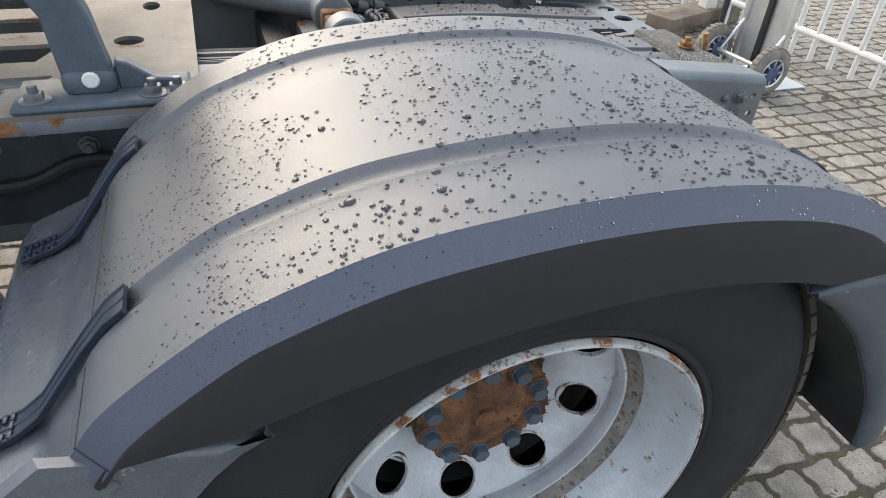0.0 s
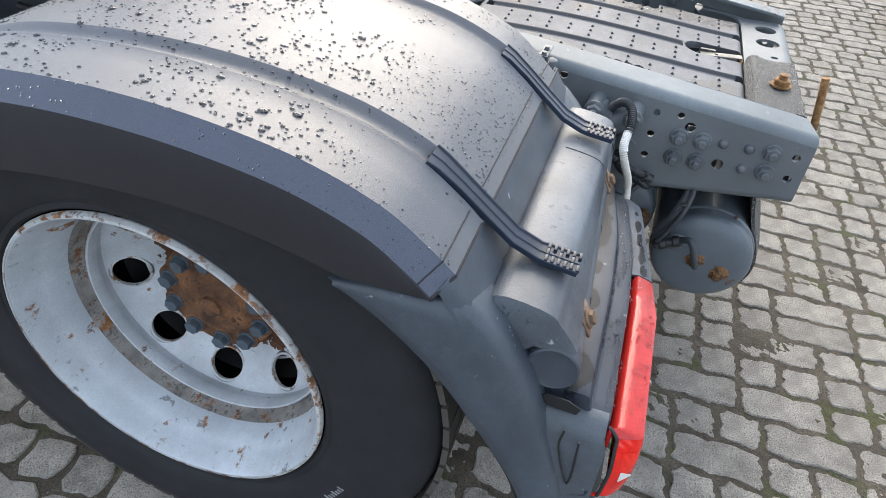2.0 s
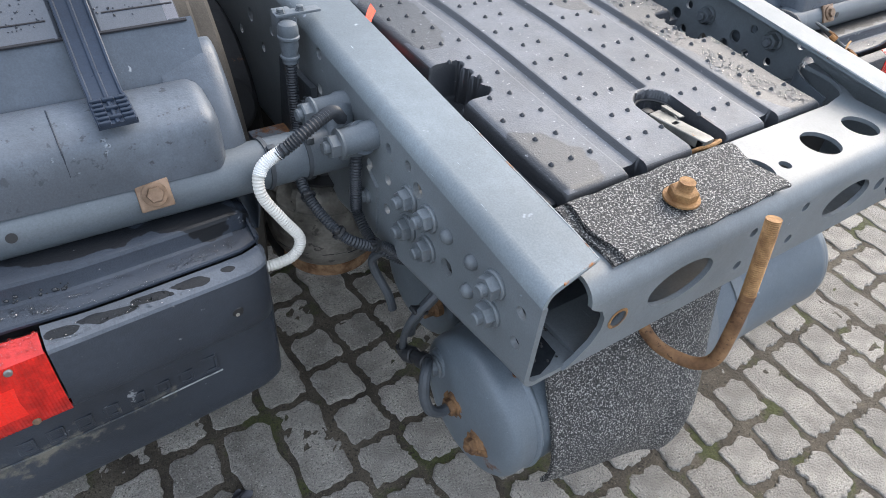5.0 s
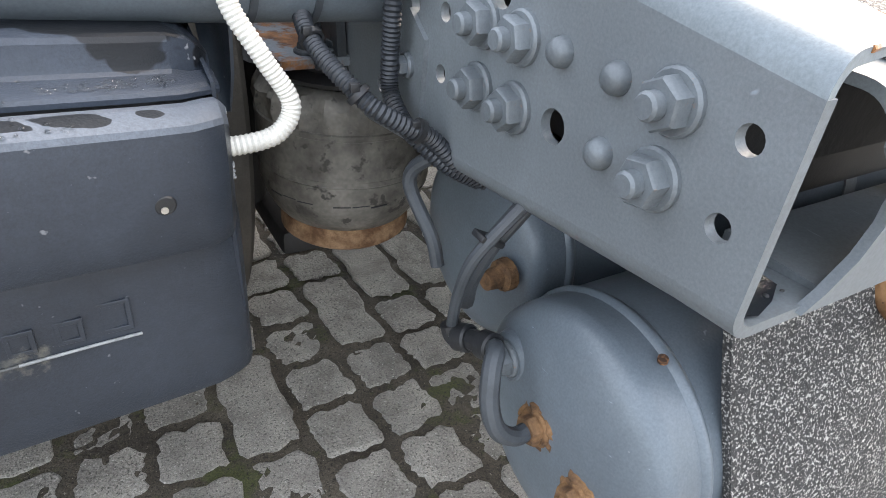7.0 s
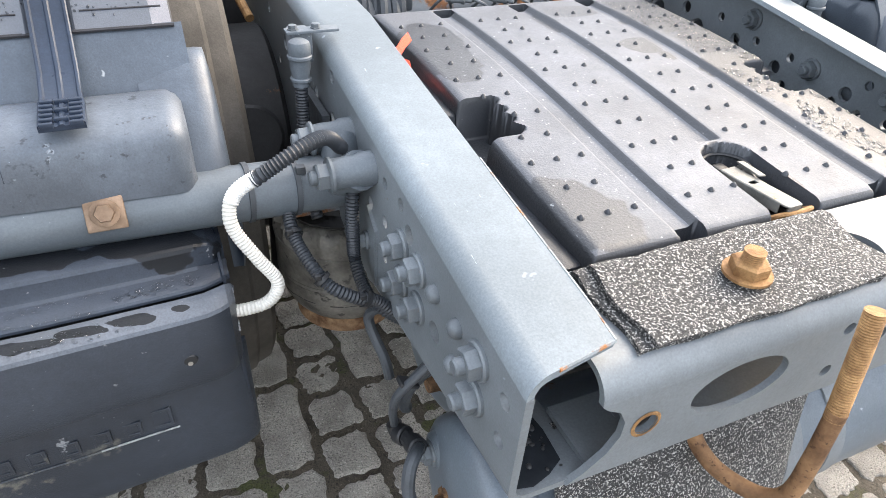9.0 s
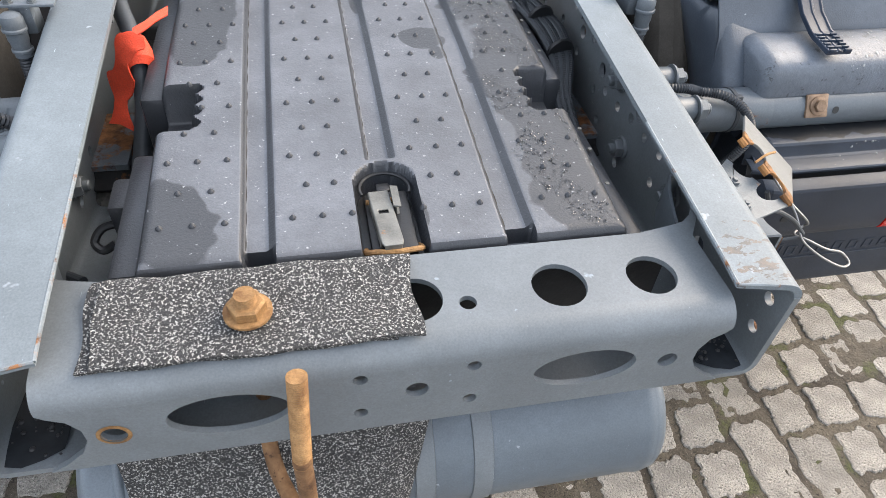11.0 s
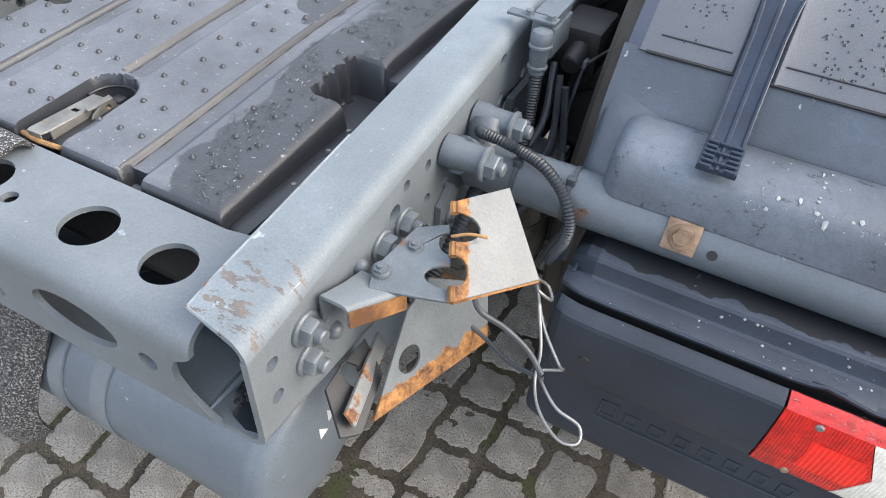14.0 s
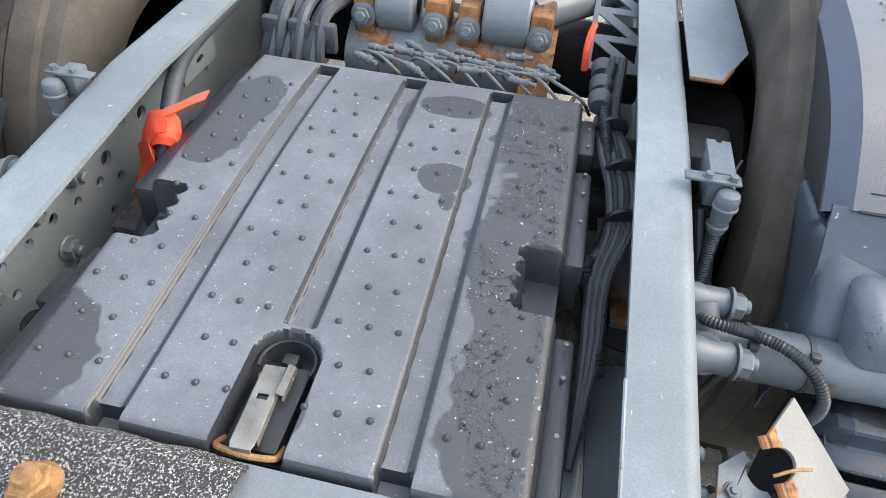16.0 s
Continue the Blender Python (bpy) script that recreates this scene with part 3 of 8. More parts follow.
SPLASH = material("dried_splash", (0.30, 0.31, 0.31), 0.8, 0.0, 0.35, 60.0, 0.3, 300.0)
EDGE_RUST = material("rust_flecked_edge", (0.19, 0.215, 0.228), 0.6, 0.0, 0.2, 20.0, 0.4, 200.0, rust=0.42, rust_scale=22.0)
PUDDLE = material("dirty_rain_water", (0.020, 0.023, 0.027), 0.12, 0.0, 0.3, 30.0, 0.15, 60.0)
WEB_HOLES = [(0.012, 0.711, 0.0085), (0.012, 0.661, 0.0085), (0.154, 0.661, 0.0125), (0.256, 0.753, 0.0075), (0.306, 0.750, 0.0075),
             (0.231, 0.731, 0.0115), (0.306, 0.699, 0.008), (0.357, 0.694, 0.008), (0.306, 0.648, 0.008), (0.357, 0.744, 0.008), (0.390, 0.716, 0.0125),
             (0.409, 0.695, 0.0085), (0.460, 0.685, 0.0085), (0.514, 0.682, 0.0085), (0.516, 0.733, 0.0085), (0.542, 0.706, 0.0125), (0.513, 0.792, 0.009),
             (0.560, 0.66, 0.0085), (0.60, 0.735, 0.0085), (0.65, 0.722, 0.012), (0.66, 0.68, 0.0085), (0.70, 0.75, 0.0085), (0.75, 0.70, 0.0085),
             (0.80, 0.74, 0.0125), (0.86, 0.69, 0.0085), (0.92, 0.76, 0.0085), (0.42, 0.600, 0.0085), (0.52, 0.62, 0.0085)]
WEB_BOLTS = [(0.06, 0.713, "b"), (0.06, 0.667, "b"), (0.105, 0.711, "r"), (0.105, 0.663, "r"), (0.157, 0.711, "r"),
             (0.200, 0.708, "b"), (0.248, 0.706, "b"), (0.198, 0.658, "b"), (0.247, 0.657, "b")]
RAILS = {s: frame_rail(s) for s in (-1, 1)}


def rear_cross_member():
    """The channel that closes the frame behind: a holed top, a rounded bend and a holed rear face, with gussets into the rails."""
    zt, yf, T, R = 0.737, -0.020, 0.007, 0.030
    b = B()
    out = [(-0.345, yf + R), (0.365, yf + R)]
    out += [(0.365, 0.10), (0.385, 0.13)] + [(0.425, 0.22)] + [(0.40, 0.22)] + [(0.345 + 0.055 * math.cos(radians(a)), 0.195 + 0.075 * math.sin(radians(a))) for a in range(-10, -91, -20)]
    out += [(0.30, 0.112), (-0.28, 0.112)]
    out += [(-0.325 - 0.055 * math.cos(radians(a)), 0.195 + 0.075 * math.sin(radians(a))) for a in range(-90, -9, 20)] + [(-0.38, 0.22), (-0.405, 0.22), (-0.365, 0.13), (-0.345, 0.10)]
    holes = [circle(0.178, 0.045, 0.031, 28), circle(0.287, 0.045, 0.029, 28), circle(0.073, 0.034, 0.0095, 16), circle(0.018, 0.046, 0.030, 28),
             circle(-0.262, 0.046, 0.029, 28)]
    plate(b, out, holes, -T, Matrix.Translation((0, 0, zt)))
    top = part("rear_cross_member", b, PAINT, truck, "grey-blue pressed steel cross member with round holes")
    b = B()
    ring = [(yf + R - R * math.sin(radians(a)), zt - R + R * math.cos(radians(a))) for a in range(0, 91, 10)]
    ring += [(yf + R - (R - T) * math.sin(radians(a)), zt - R + (R - T) * math.cos(radians(a))) for a in range(90, -1, -10)]
    sweep_x(b, ring, -0.345, 0.365)
    part("bend", b, PAINT, top)
    b = B()
    zb = 0.606
    side = [(0.362, zb), (0.345, 0.616), (0.324, 0.635), (0.314, 0.655), (0.314, 0.674), (0.323, 0.691), (0.338, 0.700), (0.345, zt - R)]
    face = [(x + 0.020, z) for x, z in side] + [(-x, z) for x, z in side[::-1]]
    holes = [circle(-0.178, 0.670, 0.060, 32, 0.032), circle(0.200, 0.668, 0.060, 32, 0.030), circle(-0.047, 0.699, 0.008, 14), circle(0.012, 0.669, 0.0125, 18),
             circle(-0.048, 0.639, 0.008, 14), circle(0.071, 0.699, 0.008, 14), circle(0.071, 0.639, 0.008, 14), circle(0.300, 0.662, 0.0120, 18), circle(-0.288, 0.661, 0.013, 18)]
    plate(b, face, holes, T, Matrix(((1, 0, 0, 0), (0, 0, 1, yf), (0, 1, 0, 0), (0, 0, 0, 1))))
    part("rear_face", b, PAINT, top)
    b = B()
    lathe(b, [(0.0125, -0.001), (0.0150, -0.0006), (0.0165, 0.0004), (0.0135, 0.0012), (0.0125, 0.001)], (-0.288, yf - 0.0002, 0.661), (-0.288, yf - 1, 0.661), 20)
    part("rusty_hole_edge", b, RUST_GOLD, top)
    b = B()
    box(b, (-0.335, yf + 0.004, zb), (0.355, 0.06, zb + 0.007))
    part("lower_flange", b, PAINT, top)
    b = B()
    sweep_x(b, [(0.105, 0.72), (0.112, 0.72), (0.112, 0.62), (0.105, 0.62)], -0.33, 0.345)
    part("inner_web", b, UNDER, top)
    return top


rear_cross_member()


# ---- tray between the rails ----
def tray_z(y):
    return 0.745 + 0.030 * math.sin(min(1.0, max(0.0, (y - 0.10) / 0.55)) * math.pi / 2) ** 1.5 - 0.05 * max(0.0, (y - 0.70)) ** 1.2


TRAY_GROOVES = (-0.140, 0.011, 0.157)


def tray_dip(x, y):
    """How far the moulding lies below its crown: grooves, latch recess, notches, rounded rim."""
    d = 0.0
    for gx in TRAY_GROOVES:
        if abs(gx - 0.011) < 0.001 and y < 0.27:
            continue
        u = x - gx
        if -0.020 < u < 0.019 and y < 0.797:
            d = max(d, 0.009 * min(1.0, (u + 0.020) / 0.004, (0.019 - u) / 0.011))
    # latch recess with a round head
    r = abs(x - 0.010) - 0.035 if y < 0.225 else math.hypot(x - 0.010, y - 0.225) - 0.035
    if r < 0.004:
        d = max(d, 0.042 * min(1.0, max(0.0, (0.004 - r) / 0.005) ** 1.3))
    # scalloped notches on both flanks
    for sx, y0, y1, x0 in ((1, 0.352, 0.452, 0.240), (-1, 0.352, 0.446, 0.222), (1, 0.655, 0.700, 0.300)):
        a = (x * sx) - x0 - 0.006 + 0.012 * abs(math.sin(math.pi * (y - y0) / 0.0252))
        e = min(a, y - y0, y1 - y)
        if e > -0.003:
            d = max(d, 0.058 * min(1.0, max(0.0, (e + 0.003) / 0.0045) ** 1.3))
    e = min(x + 0.270, 0.290 - x, y - 0.116, 0.818 - y)
    if e < 0.016:
        d = max(d, 0.016 - math.sqrt(max(0.0, 0.016 ** 2 - (0.016 - max(e, 0.0)) ** 2)))
    for gx in TRAY_GROOVES:                      # the grooves run out deeper at the rear and end in a slot ahead
        if abs(x - gx) < 0.017 and (y < 0.138 or 0.783 < y < 0.797):
            d = max(d, 0.030)
    return d


def tray():
    t = None
    b = B()
    nx, ny = 200, 220
    xs = [-0.270 + 0.560 * k / nx for k in range(nx + 1)]
    ys = [0.116 + 0.702 * k / ny for k in range(ny + 1)]
    rows = []
    for y in ys:
        z = tray_z(y)
        rows.append([(-0.271, y, z - 0.075)] + [(x, y, z - tray_dip(x, y)) for x in xs] + [(0.291, y, z - 0.075)])
    rows = [[(x, 0.114, z - 0.06) for x, y, z in rows[0]]] + rows + [[(x, 0.820, z - 0.06) for x, y, z in rows[-1]]]
    sheet(b, rows)
    bmesh.ops.recalc_face_normals(b, faces=b.faces)
    for f in b.faces:                     # dust on level parts; steep sides and recess floors carry shade as darker plastic
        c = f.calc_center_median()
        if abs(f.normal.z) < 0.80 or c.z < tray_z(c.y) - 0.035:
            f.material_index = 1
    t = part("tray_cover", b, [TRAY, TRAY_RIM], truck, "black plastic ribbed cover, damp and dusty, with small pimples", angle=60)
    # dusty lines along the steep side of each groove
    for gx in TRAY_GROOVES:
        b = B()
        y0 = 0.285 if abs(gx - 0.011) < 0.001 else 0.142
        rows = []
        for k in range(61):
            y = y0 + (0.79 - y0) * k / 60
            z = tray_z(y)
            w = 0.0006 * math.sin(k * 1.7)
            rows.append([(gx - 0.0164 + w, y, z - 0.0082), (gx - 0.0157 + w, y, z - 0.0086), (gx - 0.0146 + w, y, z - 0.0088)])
        sheet(b, rows)
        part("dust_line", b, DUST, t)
    for x0, x1, cuts in ((-0.302, -0.268, ((0.13, 0.352), (0.446, 0.80))), (0.288, 0.316, ((0.122, 0.352), (0.452, 0.655), (0.700, 0.800)))):
        for y0, y1 in cuts:
            b = B()
            box(b, (x0, y0, 0.66), (x1, y1, tray_z((y0 + y1) / 2) - 0.026), 0.007)
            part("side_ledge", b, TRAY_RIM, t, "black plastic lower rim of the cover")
    for y in (0.17, 0.22, 0.29, 0.335, 0.49, 0.54, 0.60, 0.645, 0.72, 0.77):
        b = B()
        lathe(b, [(0.0035, 0), (0.003, 0.003), (0, 0.0035)], (0.305, y, tray_z(y) - 0.027), (0.305, y, 1), 8)
        part("ledge_screw", b, LATCH, t)
    b = B()
    box(b, (-0.265, 0.13, 0.56), (0.285, 0.80, 0.685), 0.01)
    part("battery_box", b, BLACK, t)
    # pimples
    pb = B()
    lathe(pb, [(0.0047, -0.001), (0.0038, 0.0014), (0.0022, 0.0036), (0.0009, 0.0047), (0, 0.0049)], (0, 0, 0), (0, 0, 1), 8)
    src = None
    full = [(-0.247, -0.212, -0.177), (-0.102, -0.068, -0.034), (0.050, 0.085, 0.119), (0.197, 0.231, 0.266)]
    half = [(-0.231, -0.194), (-0.084, -0.051), (0.068, 0.102), (0.215, 0.249)]
    for j in range(11):
        y = 0.178 + 0.0542 * j
        for i, xs_ in enumerate(half if j % 2 else full):
            for xx in xs_:
                if tray_dip(xx, y) > 0.001:
                    continue
                m = Matrix.Translation((xx, y, tray_z(y)))
                if src is None:
                    src = part("pimple", pb, TRAY_RIM, t, m=m)
                else:
                    share(src, "pimple", m, t)
    # latch in its recess: a black cup and body, a worn steel lever, its ear and the wire bail
    b = B()
    plate(b, [(-0.026, 0.125), (0.046, 0.125)] + [(0.010 + 0.036 * math.cos(radians(a)), 0.232 + 0.036 * math.sin(radians(a))) for a in range(0, 181, 20)], [], 0.003, Matrix.Translation((0, 0, 0.7105)))
    cup = part("recess_floor", b, BLACK, t)
    b = B()
    ring = [(0.010 + 0.031 * math.cos(radians(a)), 0.230 + 0.031 * math.sin(radians(a)), 0.738) for a in range(-20, 201, 10)]
    tube(b, ring, 0.0022, 8, 1)
    part("cup_lip", b, BLACK, cup)
    b = B()
    box(b, (0.008, 0.128, 0.712), (0.038, 0.232, 0.733), 0.004)
    box(b, (-0.016, 0.128, 0.712), (0.008, 0.238, 0.724), 0.003)
    box(b, (0.000, 0.232, 0.714), (0.018, 0.248, 0.7335), 0.003)
    part("latch_body", b, BLACK, cup)
    b = B()
    M = Matrix.Translation((0.0035, 0.172, 0.742)) @ Matrix.Rotation(radians(-3), 4, "X") @ Matrix.Rotation(radians(3.5), 4, "Z")
    plate(b, [(-0.0125, -0.046), (-0.0105, -0.0525), (0.0105, -0.0525), (0.0125, -0.046), (0.0120, 0.050), (-0.0120, 0.050)], [[(-0.006, 0.006), (0.006, 0.006), (0.006, 0.013), (-0.006, 0.013)]], 0.0025, M)
    box(b, (-0.0128, -0.040, -0.012), (-0.0106, 0.049, 0.0020), 0, M)
    box(b, (0.0106, -0.040, -0.012), (0.0128, 0.049, 0.0020), 0, M)
    box(b, (-0.010, -0.052, -0.006), (0.010, -0.050, 0.0005), 0, M)
    latch = part("latch", b, LATCH, t, "worn steel lever latch", bevel=0.0009)
    b = B()
    box(b, (-0.0060, 0.0062, -0.003), (0.0060, 0.0128, -0.001), 0, M)
    part("slot_shadow", b, BLACK, latch)
    b = B()
    tube(b, [(-0.022, 0.140, 0.722), (-0.024, 0.126, 0.732), (-0.012, 0.121, 0.737), (0.010, 0.119, 0.737), (0.034, 0.121, 0.737), (0.041, 0.127, 0.732), (0.039, 0.142, 0.722)], 0.0034, 8)
    part("latch_wire", b, RUST_GOLD, latch)
    b = B()
    M2 = Matrix.Translation((0.0195, 0.204, 0.728)) @ Matrix.Rotation(radians(90), 4, "Z") @ Matrix.Rotation(radians(90), 4, "X")
    plate(b, [(-0.020, 0.0), (0.022, 0.0), (0.022, 0.010), (0.016, 0.019), (0.004, 0.019), (-0.014, 0.010)], [circle(0.010, 0.010, 0.0035, 12)], 0.0035, M2)
    part("latch_ear", b, LATCH, latch, bevel=0.0006)
    b = B()
    plate(b, [(-0.001, 0.0), (0.008, -0.002), (0.008, 0.036), (-0.001, 0.038)], [], 0.0025, Matrix.Translation((0.0165, 0.186, 0.7455)))
    part("ear_flange", b, LATCH, latch, bevel=0.0006)
    b = B()
    cyl(b, M @ Vector((-0.0165, 0.040, -0.006)), M @ Vector((0.0215, 0.040, -0.006)), 0.0034, 12, 0.0008)
    part("latch_pin", b, RUST_GOLD, latch)
    return t


TRAYOB = tray()


def beads(parent, n, seed, place, r0, r1, label, mat=None):
    """Small beads of rain scattered by place(u, v), which gives a point and the way up."""
    rnd = random.Random(seed)
    verts, faces = [], []
    for _ in range(n):
        got = place(rnd.random(), rnd.random())
        if got is None:
            continue
        c, up = Vector(got[0]), Vector(got[1]).normalized()
        ax = up.cross(Vector((0.2, 1, 0.1))).normalized()
        ay = up.cross(ax)
        r = r0 + (r1 - r0) * rnd.random() ** 2
        e1, e2 = r * rnd.uniform(0.8, 1.3), r * rnd.uniform(0.8, 1.3)
        k0 = len(verts)
        for rr, h in ((1.0, 0.0), (0.85, 0.45), (0.45, 0.68)):
            for k in range(8):
                an = math.pi * 2 * k / 8
                verts.append(c + ax * (e1 * rr * math.cos(an)) + ay * (e2 * rr * math.sin(an)) + up * (r * h))
        verts.append(c + up * (r * 0.74))
        for lv in (0, 8):
            for k in range(8):
                faces.append((k0 + lv + k, k0 + lv + (k + 1) % 8, k0 + lv + 8 + (k + 1) % 8, k0 + lv + 8 + k))
        for k in range(8):
            faces.append((k0 + 16 + k, k0 + 16 + (k + 1) % 8, k0 + 24))
    me = bpy.data.meshes.new("rainwater")
    me.from_pydata([tuple(v) for v in verts], [], faces)
    me.materials.append(mat or WATER)
    me.shade_smooth()
    me.update()
    ob = new("rainwater", me)
    ob.parent = parent
    tagged(ob, label, kind="stuff")
    return ob


def grit(s):
    """Black crumbs lying in the rain water at the open end of a rail."""
    def place(u, v):
        x, y = 0.014 + 0.052 * u, -0.004 + 0.095 * v
        if noise.noise(Vector((x * 60, y * 40, s))) < -0.05:
            return None
        return (X(s, WEB[s]) - s * x, y, rail_bottom(0.0) + 0.0090), (0, 0, 1)
    beads(RAILS[s], 60, 71 + s, place, 0.0010, 0.0034, "black crumbs in the water of the rail end", UNDER)


grit(-1)
grit(1)


def on_tray(u, v):
    x, y = 0.178 + 0.106 * u, 0.125 + 0.64 * v
    if tray_dip(x, y) > 0.0005 or noise.noise(Vector((x * 25, y * 14, 3))) < -0.12 or y < 0.40 and x < 0.23 - 0.35 * (y - 0.125):
        return None
    return (x, y, tray_z(y) + 0.0001), (0, 0, 1)


beads(TRAYOB, 3400, 21, on_tray, 0.0007, 0.0023, "rain beads standing on the damp plastic", WATER_CLEAR)


# ---- mudguards ----
CREST = spline([(0, 1.528, 0.797), (0, 1.486, 0.853), (0, 1.394, 0.921), (0, 1.33, 0.953), (0, 1.208, 0.991), (0, 1.066, 1.008), (0, 0.94, 1.011), (0, 0.818, 1.003), (0, 0.697, 0.982), (0, 0.602, 0.947), (0, 0.545, 0.908), (0, 0.508, 0.876)], 6)


def crest_row(s, prof, p, q, n):
    nrm = Vector((0, -(q.z - p.z), q.y - p.y)).normalized()
    if nrm.z < 0:
        nrm = -nrm
    return [(X(s, a), n.y + nrm.y * d, n.z + nrm.z * d) for a, d in prof]


def crest_sheet(b, s, prof, i0=0, i1=None):
    i1 = len(CREST) - 1 if i1 is None else i1
    sheet(b, [crest_row(s, prof, CREST[max(i - 1, 0)], CREST[min(i + 1, len(CREST) - 1)], CREST[i]) for i in range(i0, i1 + 1)])
    return b


def channel(a, w=0.046, d=0.011):
    """A shallow round-bottomed channel across the section, centred at a."""
    return [(a + w * u, -d * (0.5 + 0.5 * math.cos(2 * math.pi * u)) ** 0.6) for u in (-0.5, -0.44, -0.36, -0.25, -0.1, 0.1, 0.25, 0.36, 0.44)] + [(a + w * 0.485, 0.0004), (a + w * 0.52, 0.0016), (a + w * 0.58, 0.0012), (a + w * 0.65, 0.0)]


def skirt_lip(y):
    """Height of the lower lip of the skirt over the tyre."""
    if y > 1.36:
        return 0.806 - 0.0875 * (y - 1.36)
    if y < 0.65:
        return 0.842 - 0.02 * (y - 0.65)
    return 0.883 - (0.36 if y > 0.9 else 0.62) * (y - 0.9) ** 2


def tube_axis(s, a):
    """The middle of the carrier tube; the left one is bent up and back towards its outer end."""
    if s < 0:
        return Vector((X(s, a), 0.402 - 0.042 * (a - 0.66), 0.712 + 0.055 * (a - 0.66)))
    return Vector((X(s, a), 0.404, 0.704))


def mudguard(s):
    lab = "black plastic mudguard arch over the wheel, wet with drops"
    e0 = 0.0 if s < 0 else -0.030          # the inner side sits closer in on the right
    top = [(0.6225 + e0, 0.0), (0.64, 0.0)] + channel(0.722) + [(0.80, 0.0), (0.90, 0.0), (0.99, 0.0)] + channel(1.092) + [(1.16, 0.0), (1.205, 0.0), (1.2275, 0.0)]
    b = B()
    crest_sheet(b, s, top)
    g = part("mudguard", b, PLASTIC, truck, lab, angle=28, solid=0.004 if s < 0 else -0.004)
    for inner in (0, 1):
        f = (lambda a: a) if not inner else (lambda a: 1.850 + e0 - a)
        t = 1 if (s < 0) != bool(inner) else -1
        b = B()
        crest_sheet(b, s, [(f(1.2275), -0.0003), (f(1.2380), -0.0155), (f(1.2490), -0.032)])
        part("edge_band", b, BAND, g, angle=28, solid=0.004 * t)
        b = B()
        rows = []
        for i in range(len(CREST)):
            p, q, n = CREST[max(i - 1, 0)], CREST[min(i + 1, len(CREST) - 1)], CREST[i]
            _, y0, z0 = crest_row(s, [(1.249, -0.032)], p, q, n)[0]
            z1 = min(skirt_lip(y0), z0 - 0.002)
            rows.append([(X(s, f(1.249)), y0, z0)] + [(X(s, f(a)), y0, z0 + (z1 - z0) * k + dz) for a, k, dz in ((1.2508, 0.08, 0), (1.2512, 0.55, 0), (1.2485, 1.0, 0.003), (1.2440, 1.0, 0.0))])
        sheet(b, rows)
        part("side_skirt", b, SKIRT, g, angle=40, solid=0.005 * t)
    # seams at both ends, with a row of little teeth
    for i in (2, len(CREST) - 4):
        b = B()
        p, q, n = CREST[i - 1], CREST[i + 1], CREST[i]
        for k in range(58):
            a = 0.61 + k * 0.0105
            if abs(a - 0.722) < 0.03 or abs(a - 1.092) < 0.03:
                continue
            rr = crest_row(s, [(a, 0.0), (a + 0.008, 0.0015)], p, q, n)
            box(b, (min(rr[0][0], rr[1][0]), n.y - 0.0010, n.z - 0.001), (max(rr[0][0], rr[1][0]), n.y + 0.0010, n.z + 0.0005))
        tagged(part("seam", b, BAND, g), "row of fine moulded teeth along the seam", kind="stuff")
        b = B()
        for a0, a1 in ((0.610, 0.692), (0.752, 1.062), (1.122, 1.2275)):
            tube(b, [crest_row(s, [(a0, 0.0004)], p, q, n)[0], crest_row(s, [(a1, 0.0004)], p, q, n)[0]], 0.0011, 6, 1)
        tube(b, [crest_row(s, [(1.2275, 0.0)], p, q, n)[0], crest_row(s, [(1.249, -0.032)], p, q, n)[0]], 0.0011, 6, 1)
        part("seam_groove", b, SKIRT, g)
    b = B()                                # dark gap under the arch's rear end
    p, n = CREST[-2], CREST[-1]
    tube(b, [crest_row(s, [(0.600, -0.001)], p, n, n)[0], crest_row(s, [(1.2275, -0.001)], p, n, n)[0], crest_row(s, [(1.2490, -0.033)], p, n, n)[0]], 0.0024, 6, 1)
    part("rear_gap", b, SKIRT, g)
    # rear section: a steep apron, a boxed step and the wide lower side
    b = B()
    apron = [(0.5135, 0.8765), (0.507, 0.8690), (0.501, 0.857), (0.478, 0.826), (0.470, 0.812), (0.462, 0.775), (0.458, 0.700)]
    rows = [[(X(s, a), y, z) for y, z in apron] for a in (0.592 if s < 0 else 0.572, 0.61, 0.9, 1.19, 1.228)]
    rows += [[(X(s, a), y + dy, z - dz) for y, z in apron] for a, dy, dz in ((1.238, 0.004, 0.006), (1.244, 0.012, 0.016))]
    sheet(b, rows)
    part("rear_apron", b, PLASTIC_GREY, g, angle=40, solid=0.004 if s > 0 else -0.004)
    b = B()
    bx = [(0.480, 0.70), (0.478, 0.800), (0.474, 0.813), (0.466, 0.8195), (0.452, 0.8215), (0.430, 0.8195), (0.410, 0.8160), (0.399, 0.8132), (0.391, 0.8095), (0.3860, 0.8055), (0.383, 0.8005), (0.3765, 0.7910), (0.3700, 0.7795), (0.3630, 0.7660), (0.3565, 0.7540), (0.3525, 0.7465), (0.3515, 0.7435), (0.354, 0.7415), (0.40, 0.735)]

